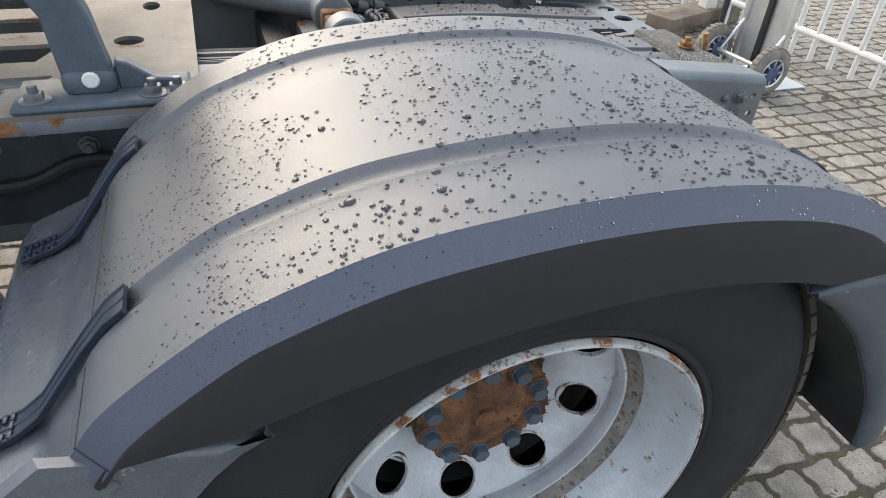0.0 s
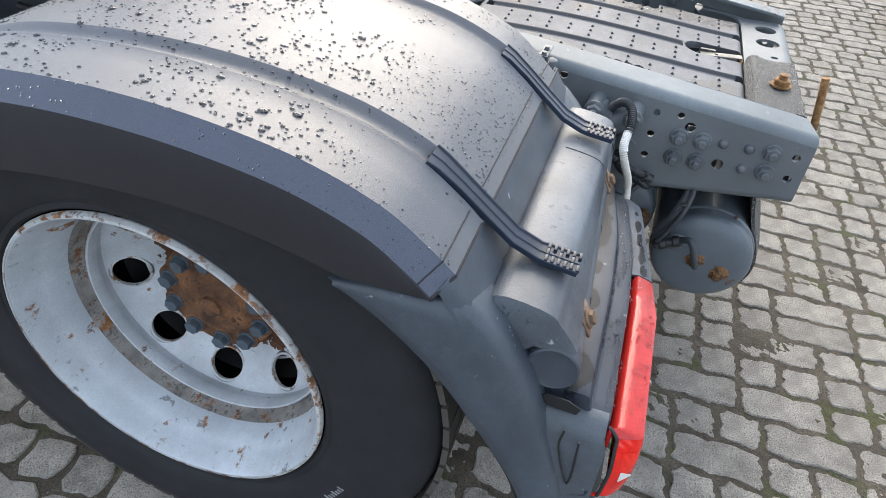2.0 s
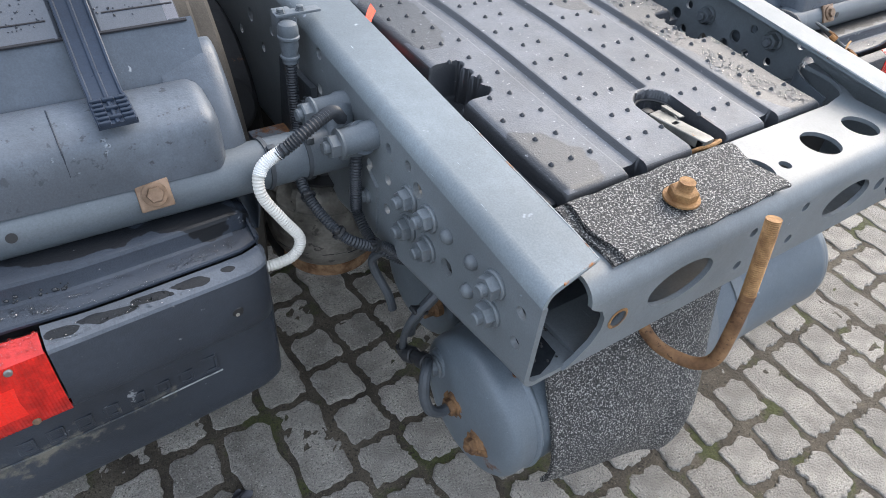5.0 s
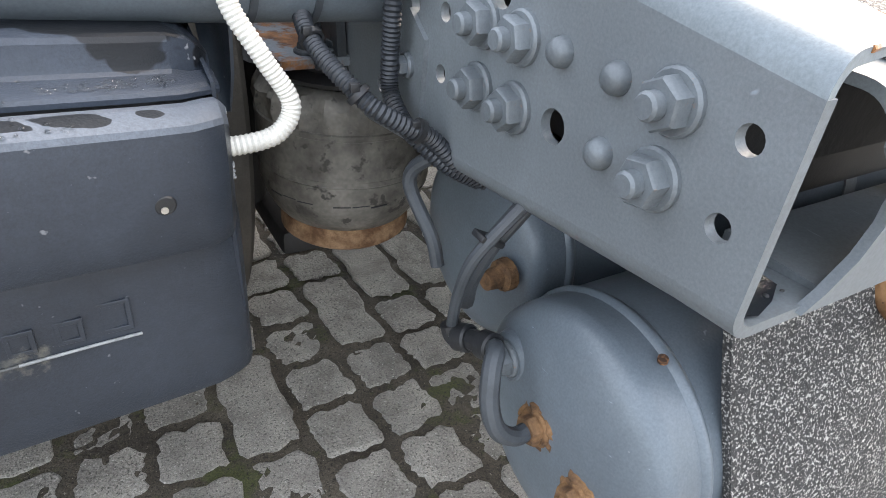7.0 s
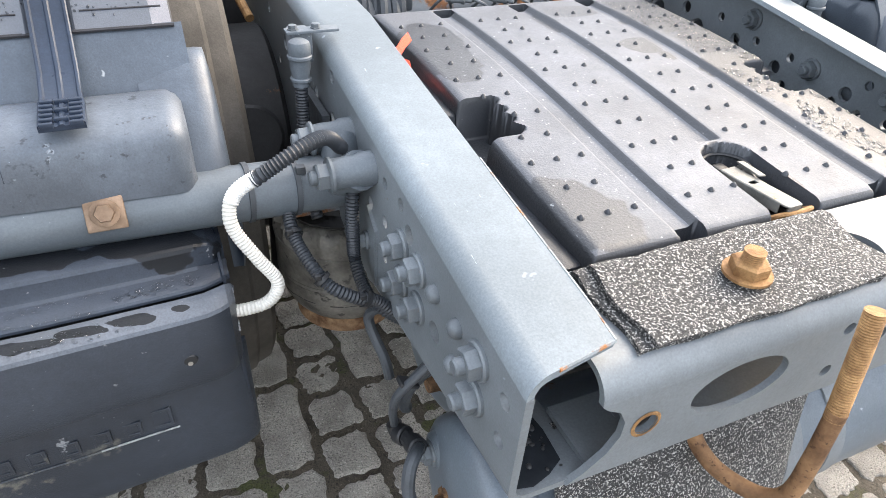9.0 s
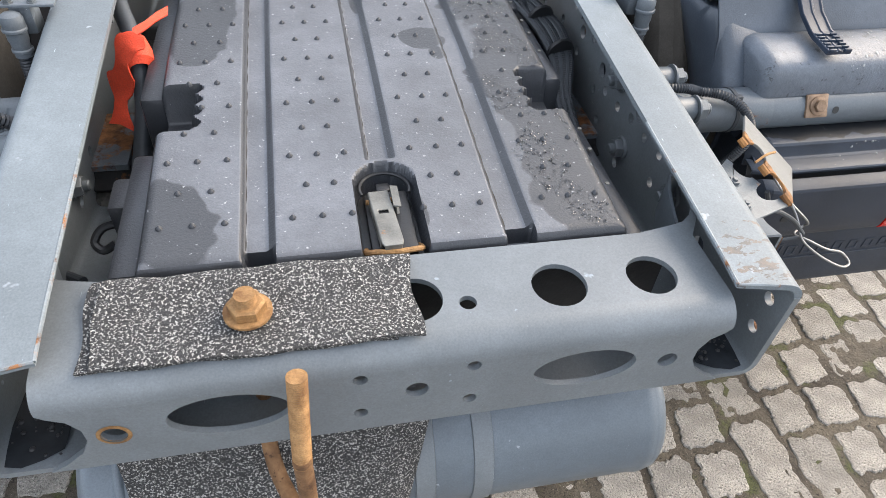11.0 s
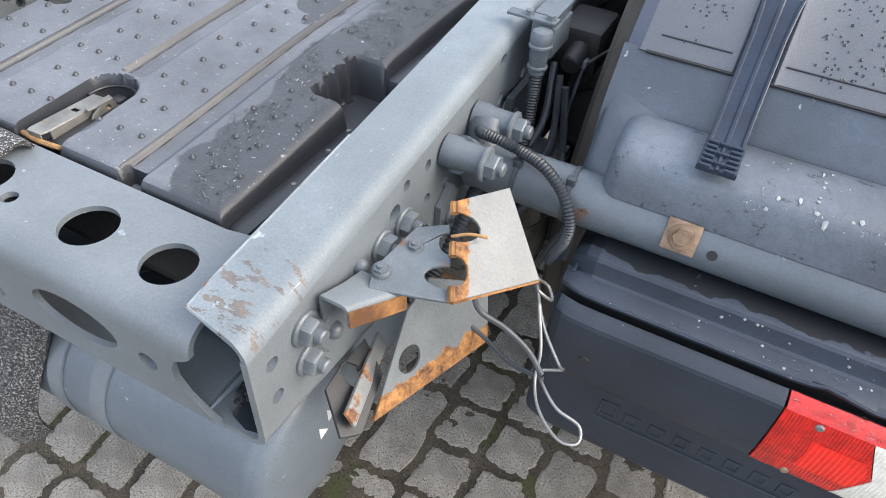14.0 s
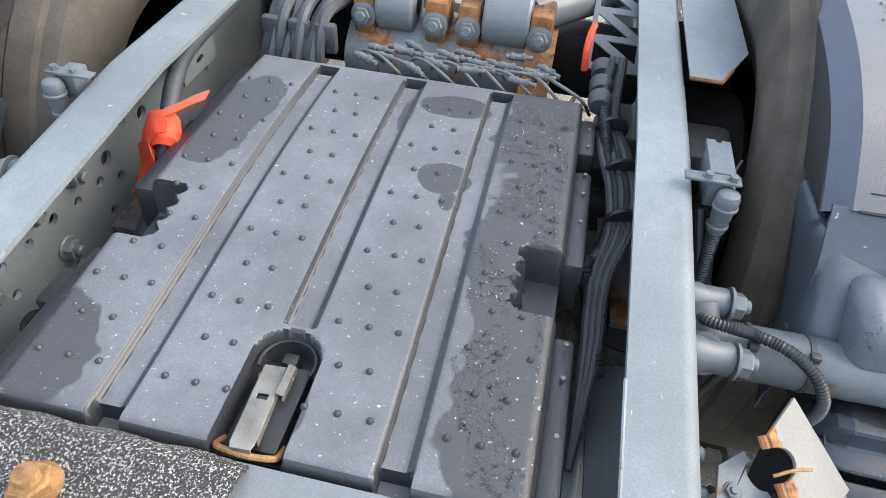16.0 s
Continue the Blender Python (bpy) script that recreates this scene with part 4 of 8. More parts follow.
    def bow(x, y, z):
        a = abs(x - (0 if s < 0 else 0.018))
        e = min(a - 0.610, 1.192 - a)
        k = max(0.0, 1 - e / (0.007 if s < 0 and a > 1 else 0.020)) ** 2.2
        if z < 0.8005 and y < 0.45:        # the front face runs down to the upper side of the tube
            q = tube_axis(s, a)
            fy, fz = (q.y - 0.025, q.z + 0.026) if s < 0 else (q.y - 0.029, q.z + 0.052)
            t = min(1.0, (0.8005 - z) / 0.057)
            if y > 0.353 and z < 0.7425:
                y, z = (fy + 0.004, fz - 0.001) if y < 0.36 else (fy + 0.04, fz)
            else:
                y, z = 0.383 + (fy - 0.383) * t - 0.0020 * math.sin(math.pi * t ** 0.8), 0.8005 + (fz - 0.8005) * t
        if a > 1.06:                       # the outer end leans out towards its foot
            x += s * 0.010 * ((a - 1.06) / 0.112) * max(0.0, 0.82 - z) / 0.1
        return (x, y + 0.014 * k * (1 if y < 0.46 else 0), z - 0.012 * k * min(1.0, max(0.0, (z - 0.76) / 0.04)) + (0.012 * max(0.0, a - 0.70) if s < 0 else 0.0))
    sweep_x(b, bx, X(s, 0.610), X(s, 1.192), 90, True, bow)
    part("boxed_step", b, PLASTIC_STAINED, g, angle=48)
    # groove lines pressed into the step
    for a in (0.785,) if s < 0 else ():
        b = B()
        tube(b, [(X(s, a), 0.45, 0.8226), (X(s, a), 0.430, 0.8206), (X(s, a), 0.399, 0.8142), (X(s, a), 0.386, 0.8065), (X(s, a), 0.3835, 0.8015), (X(s, a), 0.380, 0.790), (X(s, a), 0.377, 0.778)], 0.0010, 6, 3)
        part("pressed_line", b, BUMPER, g)
    # lower side sections that sweep down behind the tyre, outside and inside
    outer = [(0.655, 0.832), (0.60, 0.836), (0.545, 0.838), (0.500, 0.842), (0.470, 0.82), (0.445, 0.790), (0.407, 0.730), (0.370, 0.650), (0.331, 0.553), (0.310, 0.48), (0.299, 0.42)]
    inner = [(0.655, 0.825), (0.622, 0.804), (0.591, 0.784), (0.534, 0.734), (0.500, 0.695), (0.470, 0.654), (0.433, 0.602), (0.396, 0.542), (0.372, 0.480), (0.360, 0.430), (0.355, 0.410)]
    so, si = [spline([(0, y, z) for y, z in ln_], 4) for ln_ in (outer, inner)]
    for within in (0, 1):
        f = (lambda a: a) if not within else (lambda a: 1.815 - a)
        b = B()
        rows = []
        for p1, p0 in list(zip(so, si))[(10 if s < 0 else 0) if within else 0:26 if within else None]:
            y0, z0, y1, z1 = p0.y, p0.z, p1.y, p1.z
            w = min(1.0, max(0.0, (0.84 - z1) / 0.05))
            rows.append([(X(s, f(a)), y, z) for a, y, z in ((1.229, y0 + 0.001, z0), (1.235, y0, z0), (1.241, y0 - 0.003, z0 + 0.001), (1.244, y0 * 0.7 + y1 * 0.3, z0 * 0.7 + z1 * 0.3), (1.243, y0 * 0.35 + y1 * 0.65, z0 * 0.35 + z1 * 0.65),
                                                            (1.239, y1 + 0.008, z1 - 0.003), (1.232, y1 + 0.001, z1 - 0.001), (1.220, y1 - 0.004 * w, z1 - 0.001), (1.200, y1 - 0.007 * w, z1 - 0.004), (1.165, y1 - 0.004 * w, z1 - 0.008))])
        sheet(b, rows)
        part("lower_side", b, PLASTIC_GREY, g, angle=70, solid=0.003 if not within else -0.003)
    # saw-toothed spray fringe inside the sweep
    b = B()
    line = spline([(X(s, 1.115), y + 0.008, z) for y, z in inner], 6)
    for k in range(12, len(line) - 3):
        p, q = line[k], line[k + 1]
        v = [b.verts.new(w) for w in (p, q, q.lerp(p, 0.35) + Vector((0, 0.028, 0.006)), p + Vector((0, 0.018, 0.008)))]
        b.faces.new(v)
        v = [b.verts.new(w) for w in (p, q, q + Vector((s * 0.12, 0, 0)), p + Vector((s * 0.12, 0, 0)))]
        b.faces.new(v)
    part("spray_fringe", b, BLACK, g, solid=0.003)
    outer = [(0.655, 0.832), (0.60, 0.836), (0.545, 0.842), (0.508, 0.858), (0.48, 0.82), (0.455, 0.77), (0.435, 0.70), (0.425, 0.60), (0.420, 0.50), (0.418, 0.36), (0.425, 0.24)]
    inner = [(0.655, 0.822), (0.628, 0.800), (0.600, 0.775), (0.575, 0.745), (0.555, 0.71), (0.535, 0.66), (0.520, 0.61), (0.508, 0.55), (0.500, 0.47), (0.498, 0.36), (0.505, 0.24)]
    n = len(outer)
    # front section: apron, boxed step, sweep in front of the tyre
    b = B()
    fr = [(1.520, 0.803), (1.545, 0.770), (1.566, 0.742), (1.575, 0.728), (1.590, 0.720), (1.640, 0.700), (1.668, 0.688), (1.690, 0.665), (1.702, 0.630), (1.706, 0.54), (1.700, 0.40)]
    rows = [[(X(s, a), y, z) for y, z in fr] for a in (0.60, 0.606, 0.7, 0.9, 1.1, 1.2, 1.218)]
    rows += [[(X(s, a), y - dy, z - dz) for y, z in fr] for a, dy, dz in ((1.230, 0.004, 0.004), (1.240, 0.014, 0.014), (1.245, 0.035, 0.03))]
    sheet(b, rows)
    part("front_apron", b, PLASTIC_SKYLIT, g, angle=40, solid=0.004 if s < 0 else -0.004)
    b = B()
    rows = []
    for i in range(n):
        (y0, z0), (y1, z1) = inner[i], outer[i]
        k = 0.045 * max(0.0, min(1.0, (z1 - 0.5) / 0.3))
        y0, y1, z0, z1 = 2.0 - y0, 2.0 - y1 + 0.10 * min(1.0, i / 5), z0 - k * 0.7, z1 - k
        rows.append([(X(s, 1.10), y0 - 0.002, z0), (X(s, 1.235), y0, z0), (X(s, 1.241), y0 + 0.003, z0 + 0.001), (X(s, 1.243), (y0 + y1) / 2, (z0 + z1) / 2), (X(s, 1.238), y1 - 0.006, z1 - 0.002), (X(s, 1.226), y1, z1)])
    sheet(b, rows)
    part("front_lower_side", b, PLASTIC_SKYLIT, g, angle=50, solid=0.003)
    # four rubber hold-down straps
    for a, rear in ((0.722, True), (1.092, True), (0.722, False), (1.092, False)):
        w = 0.0195
        if rear:
            pts = [(0.590, 0.938), (0.575, 0.930), (0.545, 0.907), (0.51, 0.878), (0.47, 0.846), (0.435, 0.831), (0.422, 0.829), (0.380, 0.824)]
        else:
            pts = [(1.465, 0.873), (1.485, 0.858), (1.515, 0.822), (1.545, 0.782), (1.575, 0.742), (1.60, 0.722), (1.615, 0.715), (1.66, 0.70)]
        b = B()
        rows = []
        m_ = len(pts)
        for i, (y, z) in enumerate(pts):
            (ya, za), (yb, zb) = pts[max(i - 1, 0)], pts[min(i + 1, m_ - 1)]
            nn = Vector((0, -(zb - za), yb - ya)).normalized()
            nn = nn if nn.z > 0 else -nn
            ww = w + (0.004 if i == 0 else 0.0015 if i > m_ - 3 else 0.0) + (0.002 if i == 1 else 0)
            sec = [(-ww, 0.0), (-ww, 0.0066), (-ww + 0.0012, 0.0076), (-ww + 0.0034, 0.0076), (-ww + 0.0050, 0.0054), (-0.0030, 0.0054), (-0.0014, 0.0070), (0.0014, 0.0070),
                   (0.0030, 0.0054), (ww - 0.0050, 0.0054), (ww - 0.0034, 0.0076), (ww - 0.0012, 0.0076), (ww, 0.0066), (ww, 0.0), (-ww, 0.0)]
            rows.append([(X(s, a + u), y + nn.y * h, z + nn.z * h) for u, h in sec])
        sheet(b, rows)
        for rr in (rows[0][:-1], rows[-1][:-1]):
            b.faces.new([b.verts.new(p) for p in rr])
        bmesh.ops.remove_doubles(b, verts=b.verts, dist=1e-5)
        st = part("strap", b, STRAP, g, "black rubber hold-down strap with a ribbed grip", angle=30)
        (y0, z0), (y1, z1) = pts[-2], pts[-1]
        src = None
        for k in range(6):
            f = k / 5
            y, z = y0 + (y1 - y0) * f, z0 + (z1 - z0) * f + 0.0068
            for u in (-1, 1) if k % 2 else (-1, 0, 1):
                m = Matrix.Translation((X(s, a + u * 0.0132), y, z))
                if src is None:
                    b = B()
                    box(b, (-0.0062, -0.0023, -0.003), (0.0062, 0.0023, 0.0028), 0.001)
                    src = part("grip_rib", b, STRAP, st, m=m)
                else:
                    share(src, "grip_rib", m, st)
    return g


MUD_L, MUD_R = mudguard(-1), mudguard(1)
MUD_R.matrix_basis = Matrix.Translation((-0.008, 0.010, -0.022))      # this side hangs lower


def drops(s, g, n, seed):
    """Rain drops standing on the mudguard: many small ones, a few large."""
    rnd = random.Random(seed)
    verts, faces = [], []
    L = len(CREST) - 1
    done = []
    made = tries = 0
    while made < n and tries < 60000:
        tries += 1
        t = 0.03 + 0.94 * rnd.random()
        i = int(t * L)
        p0, p1 = CREST[i], CREST[min(i + 1, L)]
        c = p0.lerp(p1, t * L - i)
        tan = (p1 - p0).normalized()
        nrm = Vector((0, -tan.z, tan.y))
        nrm = nrm if nrm.z > 0 else -nrm
        flat = max(0.0, min(1.0, (c.y - 0.60) / 0.14, (1.44 - c.y) / 0.22)) ** 1.5
        if s > 0:
            flat = max(flat, 0.30)
        a = 0.63 + 0.62 * rnd.random()
        if rnd.random() > 0.75 + flat or noise.noise(Vector((c.y * 7, a * 9, seed))) < -0.32 + 0.3 * rnd.random():
            continue
        r = 0.0007 + 0.0008 * rnd.random() + 0.0013 * flat * rnd.random() ** 2
        if flat > 0.5 and rnd.random() < 0.13:
            r = 0.0019 + 0.0017 * rnd.random() ** 1.5
        if flat > 0.7 and c.y < 1.30 and rnd.random() < 0.022:
            r = 0.0036 + 0.0026 * rnd.random()
        if a > 1.225:
            r = min(r, 0.0016) * 0.8
        dz = 0.0
        for g0 in (0.722, 1.092):
            if abs(a - g0) < 0.023:
                dz = -0.011 * (0.5 + 0.5 * math.cos(2 * math.pi * (a - g0) / 0.046)) ** 0.6
        if dz and rnd.random() < 0.3:
            continue
        ax, ay = Vector((1, 0, 0)), tan
        up = nrm
        if a > 1.2275:
            k = (a - 1.2275) / 0.0215
            dz = -0.032 * k
            side = Vector((s * 0.0215, 0, 0)) - nrm * 0.032
            ax = side.normalized()
            up = (Vector((s * 0.032, 0, 0)) + nrm * 0.0215).normalized()
        ctr = Vector((X(s, min(a, 1.249)), c.y, c.z)) + nrm * dz + up * 0.0002
        if r > 0.002 and any((ctr - q).length < (r + rq) * 1.15 for q, rq in done):
            continue
        if r > 0.002:
            done.append((ctr, r))
        e1, e2 = r * (0.9 + 0.35 * rnd.random()), r * (0.9 + 0.45 * rnd.random())
        hh = r * (0.75 if r < 0.003 else 0.55)
        k0, m_ = len(verts), 12 if r > 0.002 else 8
        for rr, h in ((1.0, 0.0), (1.0, 0.28), (0.84, 0.66), (0.48, 0.92)):
            for k in range(m_):
                an = math.pi * 2 * k / m_
                verts.append(ctr + ax * (e1 * rr * math.cos(an)) + ay * (e2 * rr * math.sin(an)) + up * (hh * h))
        verts.append(ctr + up * hh)
        for lv in range(3):
            for k in range(m_):
                faces.append((k0 + (lv + 1) * m_ + k, k0 + (lv + 1) * m_ + (k + 1) % m_, k0 + lv * m_ + (k + 1) % m_, k0 + lv * m_ + k))
        for k in range(m_):
            faces.append((k0 + 4 * m_, k0 + 3 * m_ + (k + 1) % m_, k0 + 3 * m_ + k))
        made += 1
    me = bpy.data.meshes.new("rainwater")
    me.from_pydata([tuple(v) for v in verts], [], faces)
    me.materials.append(WATER)
    me.shade_smooth()
    ob = new("rainwater", me)
    ob.parent = g
    tagged(ob, "rain drops standing on black plastic", kind="stuff")
    return ob


drops(-1, MUD_L, 3100, 5)
drops(1, MUD_R, 2800, 9)


def splashes(g, n, seed):
    """Dried pale splashes on the boxed step."""
    rnd = random.Random(seed)
    verts, faces = [], []
    line = spline([(0, 0.452, 0.8220), (0, 0.410, 0.8165), (0, 0.393, 0.8108), (0, 0.3835, 0.802), (0, 0.3805, 0.788), (0, 0.3775, 0.768)], 8)
    for _ in range(n):
        u = rnd.random() ** 1.4 * (len(line) - 2)
        i = int(u)
        c = line[i].lerp(line[i + 1], u - i)
        tan = (line[i + 1] - line[i]).normalized()
        up = Vector((0, tan.z, -tan.y))
        up = up if up.z > 0 else -up
        ctr = Vector((X(1, 0.76 + 0.40 * rnd.random()), c.y, c.z)) + up * 0.0006
        r = 0.0006 + 0.0021 * rnd.random() ** 3
        run = rnd.choice((1.0, 1.1, 1.3, 2.2))
        k0, m_ = len(verts), 11
        verts.append(ctr + up * 0.0004)
        for k in range(m_):
            an = math.pi * 2 * k / m_
            q = r * rnd.uniform(0.65, 1.15)
            verts.append(ctr + Vector((q * math.cos(an), 0, 0)) + tan * (q * run * math.sin(an)))
        faces += [(k0, k0 + 1 + k, k0 + 1 + (k + 1) % m_) for k in range(m_)]
    me = bpy.data.meshes.new("dried_splash")
    me.from_pydata([tuple(v) for v in verts], [], faces)
    me.materials.append(SPLASH)
    ob = new("dried_splash", me)
    ob.parent = g
    tagged(ob, "dried pale splashes on dark plastic", kind="stuff")


splashes(MUD_R, 190, 17)


# ---- wheels ----
WY, WZ, WR = 1.004, 0.496, 0.500


def wheel(s):
    def P(a):
        return Vector((X(s, a), WY, WZ))
    c0, c1 = P(0.0), P(1.0)
    b = B()
    prof = [(0.299, 0.905), (0.31, 0.885), (0.40, 0.880), (0.46, 0.888), (0.485, 0.905), (0.494, 0.93), (0.497, 1.00), (0.497, 1.10), (0.494, 1.165), (0.485, 1.19), (0.470, 1.203), (0.45, 1.2095), (0.44, 1.2085), (0.40, 1.214), (0.36, 1.2165), (0.335, 1.214), (0.318, 1.208), (0.315, 1.205), (0.306, 1.206), (0.3005, 1.200), (0.2995, 1.18), (0.299, 1.17)]
    lathe(b, [(r, h if h > 0 else 0) for r, h in prof], c0, c1, 72)
    w = part("rear_wheel", b, RUBBER, truck, "twin rear wheel with a black tyre and a white rusty steel rim", angle=35)
    # tread blocks of the outer tyre
    b = B()
    tb = B()
    n = 64
    for k in range(n):
        a = 2 * math.pi * k / n
        for h0, h1, sh in ((0.905, 0.975, 0.0), (0.985, 1.045, 0.5), (1.055, 1.115, 0.0), (1.125, 1.193, 0.5)):
            M = Matrix.Translation(c0) @ Matrix.Rotation(a + sh * 2 * math.pi / n, 4, "X")
            lo = X(s, h0) - c0.x, X(s, h1) - c0.x
            box(tb, (min(lo), -0.0205, WR - 0.006), (max(lo), 0.0205, WR + 0.004), 0, M)
    part("tread", tb, TREAD, w)
    b = B()
    lathe(b, [(0.275, 0.560), (0.36, 0.528), (0.42, 0.520), (0.455, 0.523), (0.470, 0.532), (0.476, 0.548), (0.4775, 0.556), (0.486, 0.562), (0.494, 0.585), (0.4955, 0.60), (0.492, 0.605), (0.496, 0.612), (0.497, 0.65), (0.495, 0.80), (0.485, 0.845), (0.45, 0.862), (0.36, 0.868), (0.275, 0.855)], c0, c1, 56)
    part("inner_tyre", b, TREAD, w)
    # deep rim: lip, bead seat, well, disc ledge
    b = B()
    lathe(b, [(0.2955, 1.196), (0.2975, 1.204), (0.2955, 1.2095), (0.290, 1.2105), (0.2865, 1.206), (0.2845, 1.196), (0.279, 1.186), (0.277, 1.168), (0.270, 1.155), (0.262, 1.135), (0.258, 1.10), (0.2565, 1.082)], c0, c1, 72)
    rim = part("rim", b, WHEEL, w, "white painted steel rim with rusty edges", angle=40)
    b = B()
    lathe(b, [(0.2592, 1.110), (0.2575, 1.100), (0.2560, 1.0850), (0.2540, 1.0800), (0.2500, 1.0770), (0.2478, 1.0800), (0.2450, 1.0770), (0.2418, 1.0775)], c0, c1, 72)
    part("weld_seam", b, WHEEL_RUST, w)
    b = B()
    lathe(b, [(0.298, 1.2005), (0.2985, 1.205), (0.2960, 1.2108), (0.2925, 1.2115), (0.2925, 1.2105), (0.2955, 1.2095), (0.2972, 1.204)], c0, c1, 72)
    part("rim_edge", b, RIM_EDGE, w)
    # disc with ten hand holes, then the dished ring inside it
    b = B()
    holes = [circle(0.2065 * math.cos(radians(-84 + 40 * k)), 0.2065 * math.sin(radians(-84 + 40 * k)), 0.0345, 28, 0.0345) for k in range(9)] + [circle(0, 0, 0.122, 48)]
    M = Matrix(((0, 0, s, X(s, 1.012)), (1, 0, 0, WY), (0, 1, 0, WZ), (0, 0, 0, 1)))
    plate(b, circle(0, 0, 0.2425, 72), holes, 0.010, M)
    bmesh.ops.subdivide_edges(b, edges=[e for e in b.edges if e.calc_length() > 0.022], cuts=3, use_grid_fill=True)
    for v in b.verts:                                     # dish it towards the hub
        v.co.x += s * 0.70 * (math.hypot(v.co.y - WY, v.co.z - WZ) - 0.2065)
    lathe(b, [(0.2425, 1.0465), (0.2405, 1.057), (0.2370, 1.063), (0.2350, 1.069), (0.2348, 1.082), (0.2360, 1.0885), (0.2390, 1.0895), (0.2415, 1.0875), (0.2420, 1.078)], c0, c1, 72)
    part("disc", b, DISC, w, "white wheel disc with round hand holes", angle=30)
    # pressed rims round the hand holes
    for k in range(9):
        an = radians(-84 + 40 * k)
        rad = Vector((0, math.cos(an), math.sin(an)))
        q = Vector((X(s, 1.0225), WY, WZ)) + rad * 0.2065
        b = B()
        lathe(b, [(0.0342, -0.006), (0.0345, 0.0012), (0.0365, 0.0020), (0.0392, 0.0006), (0.0396, -0.002)], q, q + Vector((s, 0, 0)) - rad * 0.62, 28)
        part("hole_rim", b, RIM_EDGE, w)
    # barrel coloured dark to paint the shade seen through the hand holes
    b = B()
    lathe(b, [(0.27, 0.88), (0.25, 0.90), (0.25, 0.995)], c0, c1, 48)
    part("inner_barrel", b, UNDER, w)
    b = B()
    lathe(b, [(0.196, 0.965), (0.196, 0.988), (0.202, 0.988), (0.214, 0.965)], c0, c1, 48)
    part("inner_rim_ring", b, WHEEL, w)
    # rusty hub with its ring of bolts
    b = B()
    lathe(b, [(0.116, 0.96), (0.116, 1.036), (0.114, 1.041), (0.108, 1.043), (0.080, 1.045), (0.070, 1.052), (0.060, 1.056), (0.046, 1.0565), (0.036, 1.054), (0.026, 1.054), (0.022, 1.057), (0.020, 1.064), (0.010, 1.068), (0, 1.068)], c0, c1, 48)
    bosses = []
    for k in range(10):
        a = 2 * math.pi * (k + 0.5) / 10
        q = Vector((X(s, 1.016), WY + 0.096 * math.cos(a), WZ + 0.096 * math.sin(a)))
        bosses.append(q)
    hub = part("hub", b, RUST, w, "rust-brown axle hub with bolts")
    for q in bosses:
        b = B()
        lathe(b, [(0.0235, 0), (0.0235, 0.0290), (0.0215, 0.0310), (0, 0.0310)], q, q + Vector((s, 0, 0)), 18)
        part("boss", b, RUST, hub)
    src = None
    for k in range(10):
        a = 2 * math.pi * (k + 0.5) / 10
        m = Matrix.Translation((X(s, 1.045), WY + 0.096 * math.cos(a), WZ + 0.096 * math.sin(a))) @ outward(s) @ Matrix.Rotation(a, 4, "Z")
        if src is None:
            b = B()
            hexbolt(b, 0.0150, 0.019, 1.2, 0.0)
            src = part("wheel_nut", b, NUT_BLUE, w, m=m)
        else:
            share(src, "wheel_nut", m, w)
    # raised writing on the sidewall, kept as plain bars
    b = B()
    for k in range(7):
        a = radians(-36 + 1.3 * k)
        M = Matrix.Translation(c0) @ Matrix.Rotation(a * -1, 4, "X")
        box(b, (min(X(s, 1.2135), X(s, 1.2165)) - c0.x, -0.379, -0.0022), (max(X(s, 1.2135), X(s, 1.2165)) - c0.x, -0.370 if k % 3 else -0.366, 0.0014), 0, M)
    part("sidewall_mark", b, SPLASH, w)
    return w


RIM_EDGE = material("chipped_rim_edge", (0.52, 0.53, 0.52), 0.5, 0.0, 0.2, 10.0, 0.3, 200.0, rust=0.52, rust_scale=30.0, pits=0.3, pit_scale=60.0)
DISC = material("wheel_disc_paint", (0.50, 0.53, 0.56), 0.40, 0.0, 0.18, 9.0, 0.15, 200.0, rust=0.24, rust_scale=14.0, specks=0.10, speck_scale=30.0, speck_colour=(0.16, 0.13, 0.10), line=((0, WY, WZ), (1, 0, 0), 0.150, (0.15, 0.065, 0.03)))
wheel(-1)
wheel(1)
b = B()
cyl(b, (-0.9, WY, WZ), (0.92, WY, WZ), 0.085, 28)
lathe(b, [(0.0, -0.2), (0.15, -0.17), (0.21, -0.06), (0.21, 0.06), (0.15, 0.17), (0, 0.2)], (0.0, WY, WZ), (1, WY, WZ), 32)
part("rear_axle", b, UNDER, truck, "dark oily drive axle")


